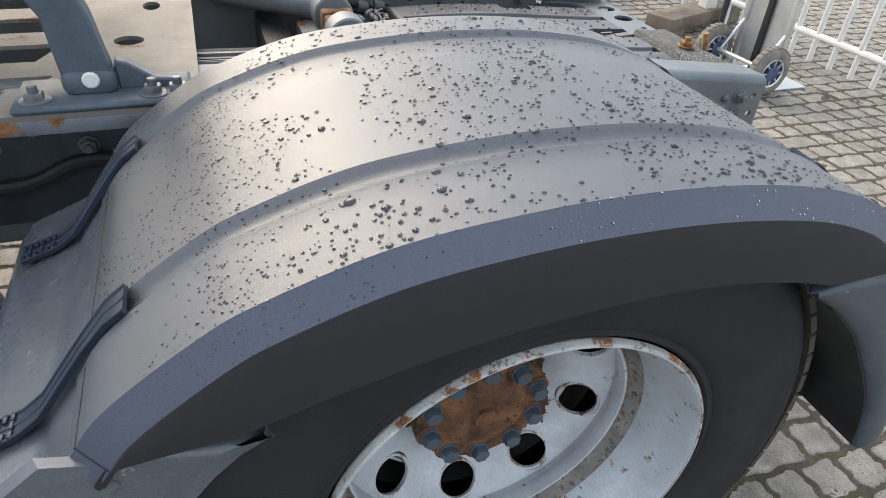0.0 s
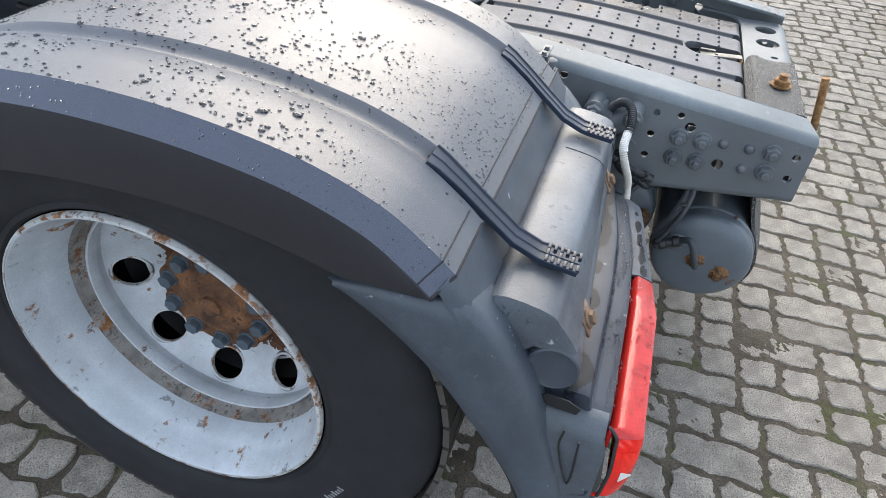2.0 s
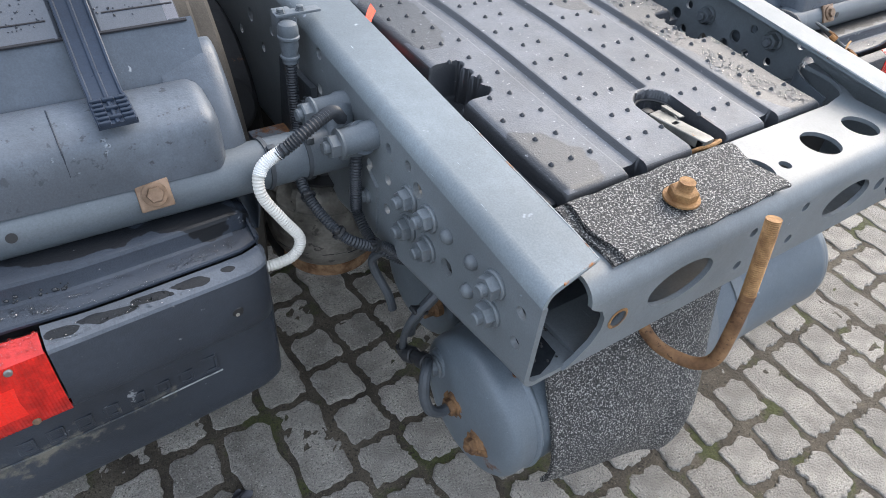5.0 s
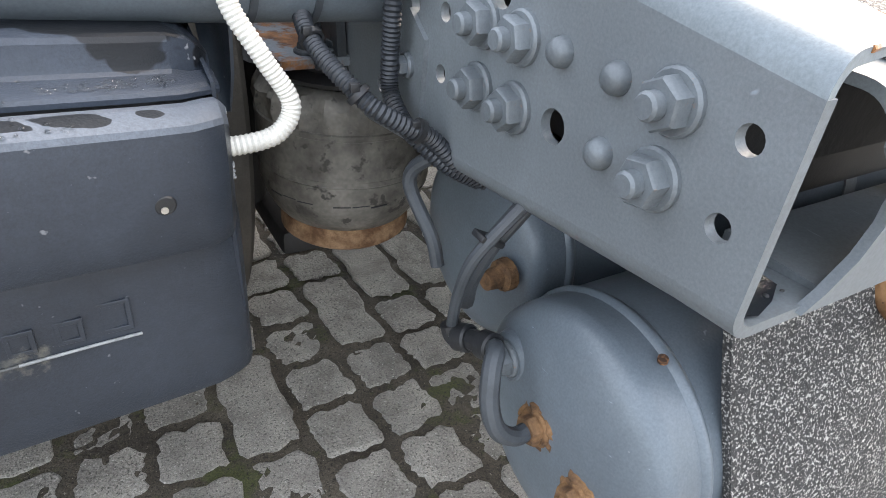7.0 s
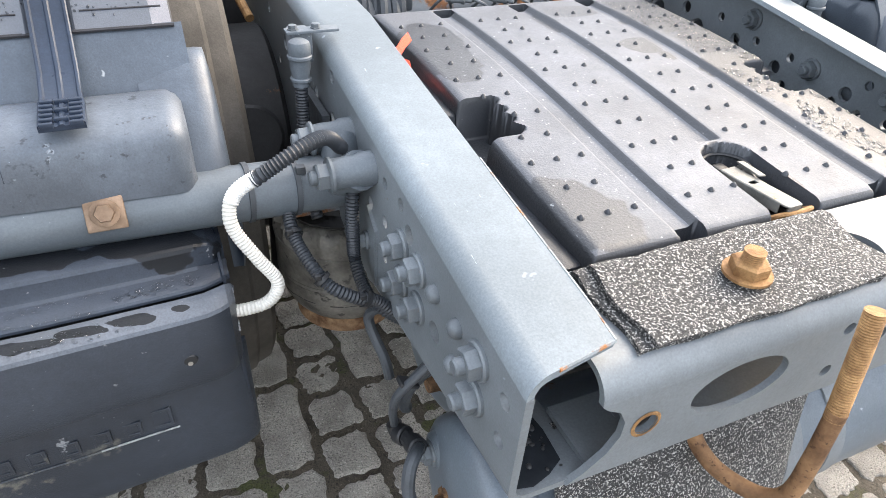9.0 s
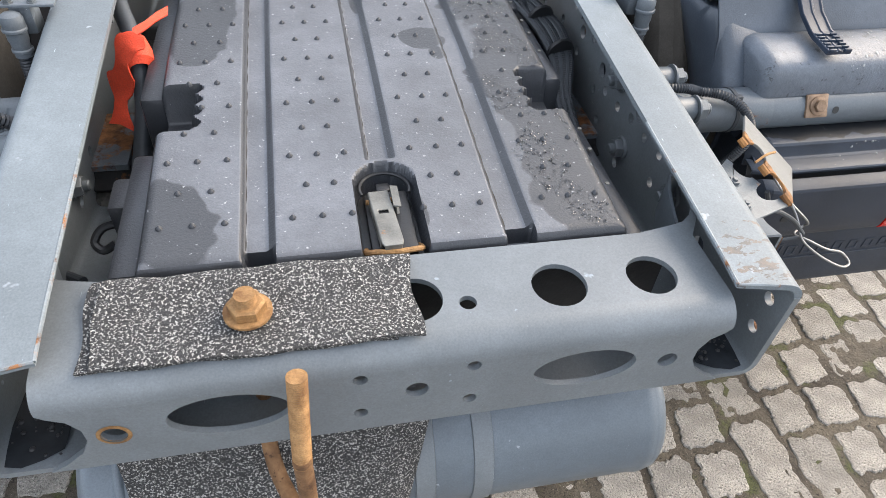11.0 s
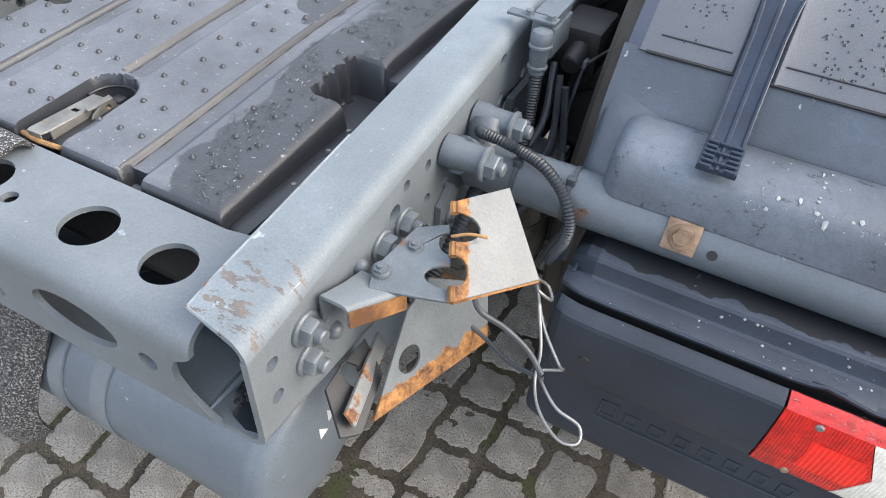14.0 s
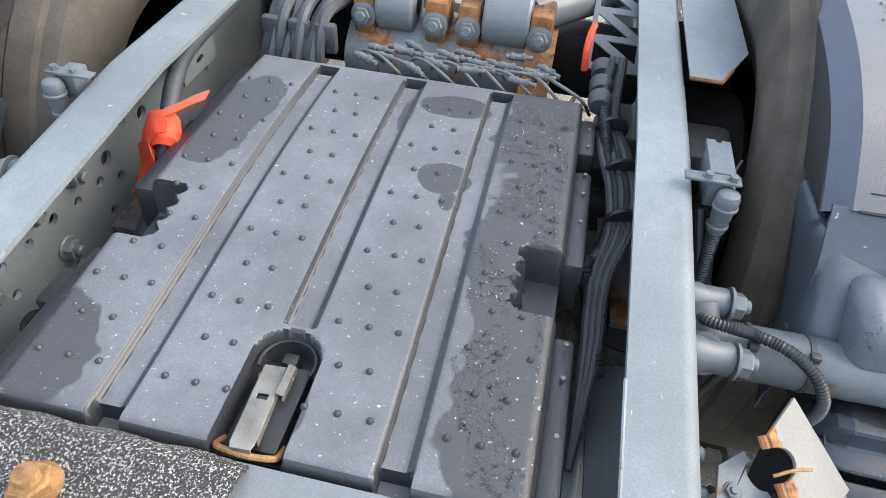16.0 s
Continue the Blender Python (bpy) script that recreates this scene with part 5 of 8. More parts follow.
# ---- mudguard carriers: cross tubes, clamps, bumper panels, lamps ----
def carrier(s):
    def axis(a):
        return tube_axis(s, a)
    b = B()
    lathe(b, [(0, 0), (0.030, 0), (0.034, 0.004), (0.034, 0.748), (0.031, 0.752), (0, 0.752)], axis(0.430), axis(1.2), 32)
    t = part("carrier_tube", b, TUBE_PAINT, truck, "grey-blue painted steel tube carrying the mudguard")
    b = B()
    lathe(b, [(0.0, 0), (0.0352, 0), (0.0352, 0.022), (0.0340, 0.0255), (0.0315, 0.027), (0.028, 0.0255), (0.010, 0.0245), (0, 0.0245)], axis(1.174), axis(1.3), 36)
    part("end_cap", b, PLASTIC_GREY, t)
    for a in (0.745, 1.055) if s > 0 else (0.86, 1.055):
        b = B()
        q, n = axis(a), Vector((0, -0.96, 0.26))
        cyl(b, q + n * 0.0325, q + n * 0.0346, 0.006, 14)
        part("drain_hole", b, BLACK, t)
    for a in (0.707, 1.105):
        q, n = axis(a), Vector((0, -0.866, 0.5))
        turn = Matrix.Rotation(radians(60), 4, "X")
        b = B()
        box(b, (-0.0195, -0.0185, -0.001), (0.0195, 0.0185, 0.004), 0.0015, Matrix.Translation(q + n * 0.0330) @ turn)
        pl = part("clamp_plate", b, RUST_CLAMP, t, "rusty clamp plate with a bolt")
        b = B()
        hexbolt(b, 0.0105, 0.010, 1.4, 0.0)
        part("clamp_bolt", b, RUST_CLAMP, pl, m=Matrix.Translation(q + n * 0.0365) @ turn)
    # forked bracket on the rail, with two long bosses and nuts
    b = B()
    for by, bz, ln in ((0.348, 0.748, 0.050), (0.430, 0.752, 0.050)):
        lathe(b, [(0.0205, 0), (0.0205, ln * 0.35), (0.0185, ln * 0.45), (0.0185, ln), (0.015, ln + 0.002), (0, ln + 0.002)], (X(s, 0.417), by, bz), (X(s, 1), by + 0.06, bz - 0.05), 24)
    tube(b, [(X(s, 0.436), 0.350, 0.746), (X(s, 0.446), 0.395, 0.716), (X(s, 0.436), 0.430, 0.750)], 0.024, 16, 6)
    br = part("carrier_bracket", b, TUBE_PAINT, truck, "forged bracket bolting the carrier tube to the frame")
    for by, bz in ((0.350, 0.745), (0.433, 0.750)):
        b = B()
        hexbolt(b, 0.0165, 0.018, 1.3, 0.55, 0.008)
        part("nut", b, BOLT, br, m=Matrix.Translation((X(s, 0.470), by, bz)) @ outward(s))
    # bolted bracket plates lower on the web
    b = B()
    plate(b, [(0.33, 0.585), (0.36, 0.575), (0.385, 0.60), (0.385, 0.665), (0.36, 0.69), (0.33, 0.67)], [], 0.008, Matrix(((0, 0, s, X(s, 0.418)), (1, 0, 0, 0), (0, 1, 0, 0), (0, 0, 0, 1))))
    pl = part("lower_plate", b, PAINT, br)
    b = B()
    hexbolt(b, 0.0095, 0.012, 1.3, 0.55, 0.008)
    part("nut", b, BOLT, pl, m=Matrix.Translation((X(s, 0.426), 0.357, 0.64)) @ outward(s))
    return t


RUST_CLAMP = material("brown_clamp_steel", (0.20, 0.125, 0.075), 0.6, 0.3, 0.4, 30.0, 0.5, 200.0, second=(0.34, 0.235, 0.16))
carrier(-1)
carrier(1)


def wrap(s, a, y, z):
    """Where a place of the bumper panel comes to lie: its inner end and outer corner bend forward; the one behind the left wheel is knocked askew."""
    k = min(1.0, max(0.0, (0.405 - y) / 0.075))
    dy = 6.0 * max(0.0, 0.640 - a) ** 2
    dz, out = 0.0, a
    if a > 1.192:                        # a tight round corner, then straight forward along the side
        t = min(1.40, (a - 1.192) / 0.036)
        w = min(1.0, max(0.0, (0.2965 - y) / 0.031)) if z > 0.525 else 1.0      # brow and lens close to a point behind the corner
        out = 1.192 + 0.036 * math.sin(t) + (a - 1.192 - 0.036 * t) * math.cos(1.40)
        out -= 0.022 * min(1.0, max(0.0, (z - 0.590) / 0.060)) ** 1.6 * min(1.0, (a - 1.192) / 0.036)
        dy += w * (0.036 * (1 - math.cos(t)) + (a - 1.192 - 0.036 * t) * math.sin(1.40))
    if s < 0:
        d = max(-0.020, 0.0145 - 0.135 * (a - 0.70))
        dy += d if d > 0 else d * max(0.25, min(1.0, max(0.0, (0.296 - y) / 0.028)) if y < 0.30 else 0.0) if z > 0.525 else d * 0.8
        dz = min(0.017, max(-0.010, -0.008 + 0.08 * (a - 0.658)))
    else:
        dy, dz = dy + 0.010, -0.013
    return (X(s, out), y + dy * k, z + dz)


def bumper(s):
    """The panel under the mudguard: ledge, riser and shelf, then a slit, a sloping brow and a tall face; it holds the tail lamp."""
    side = 0.004 if s > 0 else -0.004
    A = [0.598, 0.601, 0.606, 0.615, 0.63, 0.66, 0.70, 0.74, 0.78, 0.82, 0.866]
    A2 = A + [0.885, 0.90, 0.92, 0.95, 0.98, 1.02, 1.06, 1.10, 1.13, 1.15, 1.17, 1.185, 1.195]
    ledge = [(0.44, 0.62), (0.440, 0.688), (0.430, 0.6915), (0.36, 0.6915), (0.336, 0.6905), (0.3310, 0.6890), (0.3285, 0.6850), (0.3265, 0.6700), (0.3250, 0.6660), (0.3215, 0.6635), (0.310, 0.6615), (0.302, 0.6600), (0.2980, 0.6585), (0.2962, 0.6560), (0.2970, 0.6520)]
    b = B()
    rows = []
    for i, a in enumerate(A2 + [1.203, 1.207]):
        r = []
        end = max(0.0, 0.632 - a) / 0.034
        for y, z in ledge:
            up = 0.0
            if s > 0 and y < 0.30:          # the shelf's lip is bent up where something has caught it
                up = 0.0075 * math.exp(-((a - 0.905) / 0.018) ** 2) - 0.003 * math.exp(-((a - 0.945) / 0.02) ** 2)
            sink = 0.022 * end ** 2 * (1 if z > 0.664 and y > 0.32 else 0.25)
            x_, y_, z_ = wrap(s, a, y + (0.006 * end ** 2 if y < 0.34 else 0), z + up - sink)
            if a > 1.196 and z > 0.6645:  # the raised ledge stops short of the corner
                z_ -= (z - 0.6640) * min(1.0, (a - 1.196) / 0.006)
            out = max(0.0, a - 1.185) / 0.022
            r.append((x_, y_, z_ - 0.012 * out ** 2))
        rows.append(r)
    sheet(b, rows)
    p = part("bumper_panel", b, LEDGE, truck, "dark grey plastic bumper panel, scuffed and stained", angle=17, solid=side)
    brow = [(0.300, 0.625), (0.2925, 0.634), (0.2900, 0.6450), (0.2882, 0.6495), (0.2855, 0.6520), (0.2820, 0.6518), (0.270, 0.6470), (0.2660, 0.6445), (0.2642, 0.6400), (0.2630, 0.620), (0.2625, 0.595), (0.2645, 0.565), (0.2675, 0.5440), (0.2705, 0.5385), (0.2765, 0.5360), (0.290, 0.5360)]
    b = B()
    if s < 0:                             # this one is pushed in until the slit almost closes
        brow = [(y + 0.0065, z + 0.001) if k < 4 else (y, z) for k, (y, z) in enumerate(brow)]
    rows = [[wrap(s, a, y + 0.020 * (max(0.0, 0.612 - a) / 0.014) ** 2 * (1 if y < 0.28 else 0.4), z - 0.012 * (max(0.0, 0.612 - a) / 0.014) ** 2 * (1 if z > 0.6 else 0)) for y, z in brow] for a in A]
    sheet(b, [r[:9] for r in rows])
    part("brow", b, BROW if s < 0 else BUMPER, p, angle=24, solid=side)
    b = B()
    sheet(b, [r[8:] for r in rows])
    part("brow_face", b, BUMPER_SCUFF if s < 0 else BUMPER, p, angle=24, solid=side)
    zb = 0.368 if s < 0 else 0.384
    low = [(0.298, 0.546), (0.2925, 0.535), (0.2910, 0.520), (0.2905, 0.48), (0.2905, zb + 0.040), (0.2900, zb + 0.012), (0.2930, zb + 0.003), (0.302, zb), (0.33, zb - 0.001)]
    b = B()
    rows = []
    for a in [0.592, 0.594, 0.598] + A2[2:] + [1.203, 1.211, 1.219, 1.227, 1.235, 1.255, 1.28]:
        cut = 1.15 * max(0.0, min(a, 1.235) - 1.148)      # the lower outer corner is cut away
        end = max(0.0, 0.600 - a)
        r = []
        for y, z in low:
            r.append(wrap(s, a, y + 120 * end ** 2, max(z, zb + cut + 40 * end ** 2) if z < 0.5 else z))
        rows.append(r)
    sheet(b, rows)
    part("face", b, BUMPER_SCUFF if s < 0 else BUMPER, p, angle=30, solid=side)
    # black sheet standing in for the shade behind the slit; then the end plate
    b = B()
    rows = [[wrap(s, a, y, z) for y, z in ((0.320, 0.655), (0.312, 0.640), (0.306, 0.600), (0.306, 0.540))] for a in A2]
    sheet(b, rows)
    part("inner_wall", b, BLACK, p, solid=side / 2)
    b = B()
    rows = [[(X(s, 0.606), y, z) for y, z in ((0.335, 0.648), (0.44, 0.68))], [(X(s, 0.604), y, z) for y, z in ((0.325, 0.545), (0.44, 0.545))], [(X(s, 0.600), y, z) for y, z in ((0.33, 0.43), (0.40, 0.43))]]
    sheet(b, rows)
    part("end_panel", b, BUMPER, p, solid=0.003)
    # small hole in the brow with a pale plug in it
    q = wrap(s, 0.657, 0.2628, 0.587)
    b = B()
    lathe(b, [(0.0, 0.0012), (0.0068, 0.0012), (0.0076, 0.0004), (0.0082, -0.001)], q, (q[0], q[1] - 1, q[2]), 16)
    hole = part("screw_hole", b, BLACK, p)
    if s < 0:
        b = B()
        cyl(b, (q[0] - 0.001, q[1] - 0.0008, q[2] - 0.003), (q[0] - 0.001, q[1] - 0.0022, q[2] - 0.003), 0.0028, 10)
        part("plug_pin", b, STEEL, hole)
    # maker's lettering becomes a framed row of plain bars
    mt = BUMPER_SCUFF if s < 0 else BUMPER
    for k in range(13):
        a = 0.705 + 0.0325 * k
        if k == 8:
            continue
        x_, y_, _ = wrap(s, a, 0.2905, 0)
        dz = wrap(s, a, 0.2905, 0)[2]
        w, h = (0.0125, 0.030) if k in (0, 9) else (0.0100, 0.022)
        b = B()
        plate(b, [(-w, 0), (w, 0), (w, h), (-w, h)], [[(-w + 0.004, 0.004), (w - 0.004, 0.004), (w - 0.004, h - 0.004), (-w + 0.004, h - 0.004)]], 0.0022, Matrix(((1, 0, 0, x_), (0, 0, -1, y_ + 0.0008), (0, 1, 0, 0.466 + dz), (0, 0, 0, 1))))
        part("raised_bar", b, mt, p, bevel=0.0006)
    b = B()
    line = [wrap(s, 0.69 + 0.435 * k / 24, 0.2898, 0.4575) for k in range(25)]
    line += [wrap(s, 1.125, 0.2898, 0.4575 + 0.010 * k) for k in range(1, 6)]
    tube(b, line, 0.0014, 6, 1)
    part("raised_frame", b, mt, p)
    if s < 0:                             # bare white scrape along the frame
        b = B()
        tube(b, [wrap(s, a, 0.2890, z) for a, z in ((0.688, 0.4585), (0.715, 0.4588), (0.745, 0.4586), (0.775, 0.4583))], 0.0013, 6, 3)
        part("scrape", b, SPLASH, p)
        b = B()
        beads_at = random.Random(77)
        for k in range(46):               # dried dribble at the inner end of the brow
            u = k / 45
            q = Vector(wrap(s, 0.6005 + beads_at.uniform(-0.0015, 0.0015), 0.273, 0.640 - 0.055 * u)) + Vector((0.001, 0.008 + 0.012 * (1 - u), 0))
            box(b, q - Vector((0.0012, 0.0016, 0.0010)), q + Vector((0.0012, 0.0016, 0.0010)))
        tagged(part("dribble", b, SPLASH, p), "dried pale dribble on dark plastic", kind="stuff")
    # tail lamp
    seg = [("red_reflector", 0.868, 0.955, LENS_DARK), ("reversing_lens", 0.955, 1.035, LENS_WHITE), ("stop_lens", 1.035, 1.112, LENS_RED), ("indicator_lens", 1.112, 1.168, LENS_AMBER), ("side_lens", 1.168, 1.244, LENS_RED)]

    def strip(b, a0, a1, prof, chev0=0.0, chev1=0.0, n=8, zc=0.592):
        rows = []
        for k in range(n + 1):
            r = []
            for y, z in prof:
                u = min(1.0, abs(z - zc) / 0.050)
                c0, c1 = a0 + chev0 * (1 - u), a1 + chev1 * (1 - u)
                r.append(wrap(s, c0 + (c1 - c0) * k / n, y, z))
            rows.append(r)
        sheet(b, rows)
        return b
    b = B()
    browl = [(0.296, 0.630), (0.2905, 0.6440), (0.2882, 0.6495), (0.2855, 0.6520), (0.2800, 0.6505), (0.270, 0.6465), (0.2655, 0.6435)]
    strip(b, 0.869, 1.244, browl, n=44)
    lamp = part("tail_lamp", b, LENS_BROW, truck, "red tail lamp with white and amber sections, wet", angle=40, solid=side)
    face = [(0.2655, 0.6432), (0.2636, 0.634), (0.2622, 0.615), (0.2615, 0.603), (0.2614, 0.592), (0.2618, 0.581), (0.2630, 0.566), (0.2655, 0.5460), (0.2695, 0.5375), (0.281, 0.5330)]
    for i, (nm, a0, a1, mt) in enumerate(seg):
        b = B()
        ch0 = 0.0 if i == 0 else 0.020
        ch1 = 0.0 if i == len(seg) - 1 else 0.020
        strip(b, a0 + (0.0012 if i else 0.0), a1, face, ch0, ch1, 24 if i == len(seg) - 1 else 8)
        part(nm, b, mt, lamp, {"red_reflector": "deep red prism reflector", "reversing_lens": "white ribbed reversing lens", "stop_lens": "glossy red lens", "indicator_lens": "amber indicator lens", "side_lens": "red side lens"}[nm], angle=40, solid=side)
    b = B()
    strip(b, 0.905, 0.952, [(y - 0.0007, z) for y, z in face[2:7]], 0.004, 0.018)
    part("lit_square", b, LENS_GLOW, lamp)
    for a in (0.905, 1.093):
        for z in (0.637, 0.5475):
            b = B()
            q = wrap(s, a, 0.2645 if z > 0.6 else 0.2652, z)
            lathe(b, [(0.0046, -0.001), (0.0046, 0.0016), (0.0030, 0.0030), (0, 0.0030)], q, (q[0], q[1] - 1, q[2] + 0.2), 12)
            part("lens_screw", b, WIRE if z > 0.6 else RUST_CLAMP, lamp)
    b = B()                               # prism field and white arrow on the side of the lens
    strip(b, 1.212, 1.236, [(y - 0.0007, z + 0.012) for y, z in face[2:6]], n=6)
    part("prism_field", b, LENS_GLOW, lamp)
    b = B()
    q, q2 = Vector(wrap(s, 1.226, 0.2618, 0.588)), Vector(wrap(s, 1.230, 0.2618, 0.588))
    d = (q2 - q).normalized()
    nrm = Vector((-d.y, d.x, 0)) if s > 0 else Vector((d.y, -d.x, 0))
    nrm = nrm if nrm.y < 0 else -nrm
    lathe(b, [(0.012, 0.0004), (0.012, 0.0014), (0, 0.0014)], q, q + nrm, 3)
    part("white_arrow", b, LABEL, lamp)
    # dark body behind the lamp
    b = B()
    rows = [[wrap(s, a, y, z) for y, z in ((0.297, 0.640), (0.300, 0.535), (0.33, 0.535))] for a in (0.870, 0.93, 1.0, 1.06, 1.1, 1.13, 1.15, 1.17, 1.19, 1.20, 1.21, 1.22, 1.23, 1.242)]
    sheet(b, rows)
    part("lamp_body", b, BLACK, lamp, solid=side / 2)

    def on_brow(u, v):
        q = wrap(s, 0.872 + 0.30 * u, 0.2865 - 0.0185 * v, 0.6533 - 0.0078 * v)
        return (q, (0, -0.4, 0.9)) if noise.noise(Vector((u * 9, v * 2, s))) > -0.1 else None

    def on_shelf(u, v):
        q = wrap(s, 0.63 + 0.55 * u, 0.320 - 0.026 * v, 0.6638 - 0.0048 * v)
        return (q, (0, -0.17, 0.98)) if noise.noise(Vector((u * 6, v * 2, s + 5))) > 0.05 else None

    def on_top(u, v):                     # beads on the brow beside the lamp
        q = wrap(s, 0.68 + 0.18 * u, 0.2835 - 0.0145 * v, 0.6526 - 0.0060 * v)
        return (q, (0, -0.4, 0.9)) if noise.noise(Vector((u * 7, v * 2, s + 9))) > 0.0 else None

    def on_riser(u, v):                   # a row of drops hanging under the riser
        return wrap(s, 0.82 + 0.26 * u, 0.3252, 0.6665 + 0.010 * v ** 2), (0, -0.9, 0.3)
    beads(lamp, 520, 31 + s, on_brow, 0.0008, 0.0024, "rain beads on the red lamp", WATER_CLEAR)
    beads(p, 900 if s < 0 else 110, 41 + s, on_shelf, 0.0008, 0.0025, "rain beads on the ledge", WATER_CLEAR)
    if s < 0:
        beads(p, 240, 47, on_top, 0.0008, 0.0022, "rain beads on the bumper", WATER_CLEAR)
        beads(p, 110, 49, on_riser, 0.0010, 0.0026, "dark damp drips along the riser", PUDDLE)
    b = B()                               # the slit goes on round the lamp's outer end
    tube(b, [wrap(s, 1.2455, y + 0.001, z) for y, z in [(0.292, 0.655), (0.282, 0.654)] + face[:-1]], 0.0026, 8, 2)
    part("end_slit", b, BLACK, lamp)
    if s > 0:                             # dried pale splashes on shelf and riser
        def on_panel(u, v):
            if v < 0.6:
                return wrap(s, 0.66 + 0.54 * u ** 0.7, 0.322 - 0.04 * v, 0.6635 - 0.008 * v), (0, -0.17, 0.98)
            return wrap(s, 0.74 + 0.45 * u, 0.3282 - 0.003 * (v - 0.6), 0.684 - 0.04 * (v - 0.6)), (0, -0.95, 0.2)
        beads(p, 85, 61, on_panel, 0.0005, 0.0022, "dried pale splashes on dark plastic", SPLASH)
    # side of the panel, between the lamp and the mudguard's sweep
    b = B()
    rows = []
    lift = 0.017 if s < 0 else -0.013
    for z, a in ((0.662, 1.188), (0.6615, 1.200), (0.657, 1.211), (0.648, 1.219), (0.630, 1.2245), (0.600, 1.228), (0.560, 1.2305), (0.520, 1.2325), (0.48, 1.234), (0.44, 1.236)):
        front = 0.300 + 0.37 * max(0.0, z - 0.42)
        rear = (0.2885 if s < 0 else 0.3155) + (0.006 if z > 0.64 else 0.0)
        rows.append([(X(s, a + (0.004 if z < 0.64 else 0.0) * k / 5), rear + (front + 0.030 - rear) * k / 5, z + lift + 0.004 * k / 5) for k in range(6)])
    sheet(b, rows)
    part("side_panel", b, PLASTIC_SIDE, p, angle=60, solid=-side * 0.6)
    if s > 0:
        return p
    b = B()
    tube(b, [(X(s, 1.2335), 0.345, 0.676), (X(s, 1.2345), 0.347, 0.640), (X(s, 1.2365), 0.326, 0.575), (X(s, 1.2365), 0.321, 0.590), (X(s, 1.2345), 0.324, 0.662)], 0.0016, 6, 3)
    part("panel_seam", b, BLACK, p)
    # flat black plate painting the shaded recess beside the end of the tube
    b = B()
    plate(b, [(0.378, 0.704), (0.350, 0.702), (0.332, 0.693), (0.336, 0.681), (0.372, 0.683), (0.388, 0.696)], [], 0.002, Matrix(((0, 0, s, X(s, 1.2065)), (1, 0, 0, 0), (0, 1, 0, 0), (0, 0, 0, 1))))
    part("end_pocket", b, BLACK, p)
    return p


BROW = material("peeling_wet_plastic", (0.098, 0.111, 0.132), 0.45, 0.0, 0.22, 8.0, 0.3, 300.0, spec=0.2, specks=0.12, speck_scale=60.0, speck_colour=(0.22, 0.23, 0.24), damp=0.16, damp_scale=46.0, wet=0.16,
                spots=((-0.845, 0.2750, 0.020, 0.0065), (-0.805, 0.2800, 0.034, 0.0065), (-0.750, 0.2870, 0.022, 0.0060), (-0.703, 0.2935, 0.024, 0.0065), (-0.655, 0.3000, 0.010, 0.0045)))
bumper(-1)
bumper(1)


# ---- air tanks ----
def air_tank(x0, x1, y, z, r, bands):
    b = B()
    L = x1 - x0
    e = r * 0.28
    prof = [(0, 0)] + [(r * math.sin(radians(a)) ** 0.8, e * (1 - math.cos(radians(a)) ** 0.7)) for a in range(12, 90, 11)] + [(r, e), (r, e + 0.024), (r + 0.0034, e + 0.027), (r + 0.0042, e + 0.030), (r + 0.0034, e + 0.033), (r, e + 0.037), (r, L - e - 0.018), (r + 0.0015, L - e - 0.014), (r + 0.0015, L - e - 0.004), (r, L - e)] + [(r * math.sin(radians(a)) ** 0.8, L - e * (1 - math.cos(radians(a)) ** 0.7)) for a in range(89, 11, -11)] + [(0, L)]
    lathe(b, prof, (x0, y, z), (x1, y, z), 48)
    t = part("air_tank", b, TANK, truck, "dark blue-grey compressed air tank with domed ends", angle=34)
    for x in bands:
        b = B()
        lathe(b, [(r + 0.0005, 0), (r + 0.003, 0.001), (r + 0.003, 0.027), (r + 0.0005, 0.028)], (x, y, z), (x + 1, y, z), 48)
        part("strap_band", b, PAINT, t)
    return t


RUST_FITTING = material("flaking_rusty_fitting", (0.12, 0.060, 0.030), 0.9, 0.1, 0.5, 60.0, 1.0, 260.0, second=(0.30, 0.165, 0.075))
T1 = air_tank(-0.405, 0.400, 0.108, 0.388, 0.118, (0.10, 0.02))
T2 = air_tank(-0.345, 0.38, 0.350, 0.430, 0.112, (-0.2, 0.2))
for y, z, mt, rr in ((0.060, 0.366, RUST_FITTING, 0.014), (0.121, 0.390, RUST_FITTING, 0.015), (0.175, 0.425, BOLT, 0.014)):
    b = B()
    lathe(b, [(rr * 1.9, -0.004), (rr * 1.75, 0.004), (rr * 1.45, 0.007), (0, 0.007)], (0, 0, 0), (0, 0, 1), 24)
    if mt is RUST_FITTING:                 # flaking, swollen rust
        for v in b.verts:
            q = 1 + 0.30 * noise.noise(v.co * 130 + Vector((y * 90, 0, 0)))
            v.co = Vector((v.co.x * q, v.co.y * q, v.co.z * (1.25 + 0.9 * noise.noise(v.co * 170))))
    rim_ = part("end_boss", b, RUST_FITTING if mt is RUST_FITTING else TANK, T1, m=Matrix.Translation((-0.397, y, z)) @ outward(-1))
    b = B()
    hexbolt(b, rr, 0.014, 1.25, 0.5, 0.005)
    part("end_fitting", b, mt, rim_, m=Matrix.Translation((0, 0, 0.006)))
b = B()
cyl(b, (-0.352, 0.060, 0.4995), (-0.353, 0.0595, 0.5030), 0.0042, 14)
part("vent_plug", b, RUST, T1)
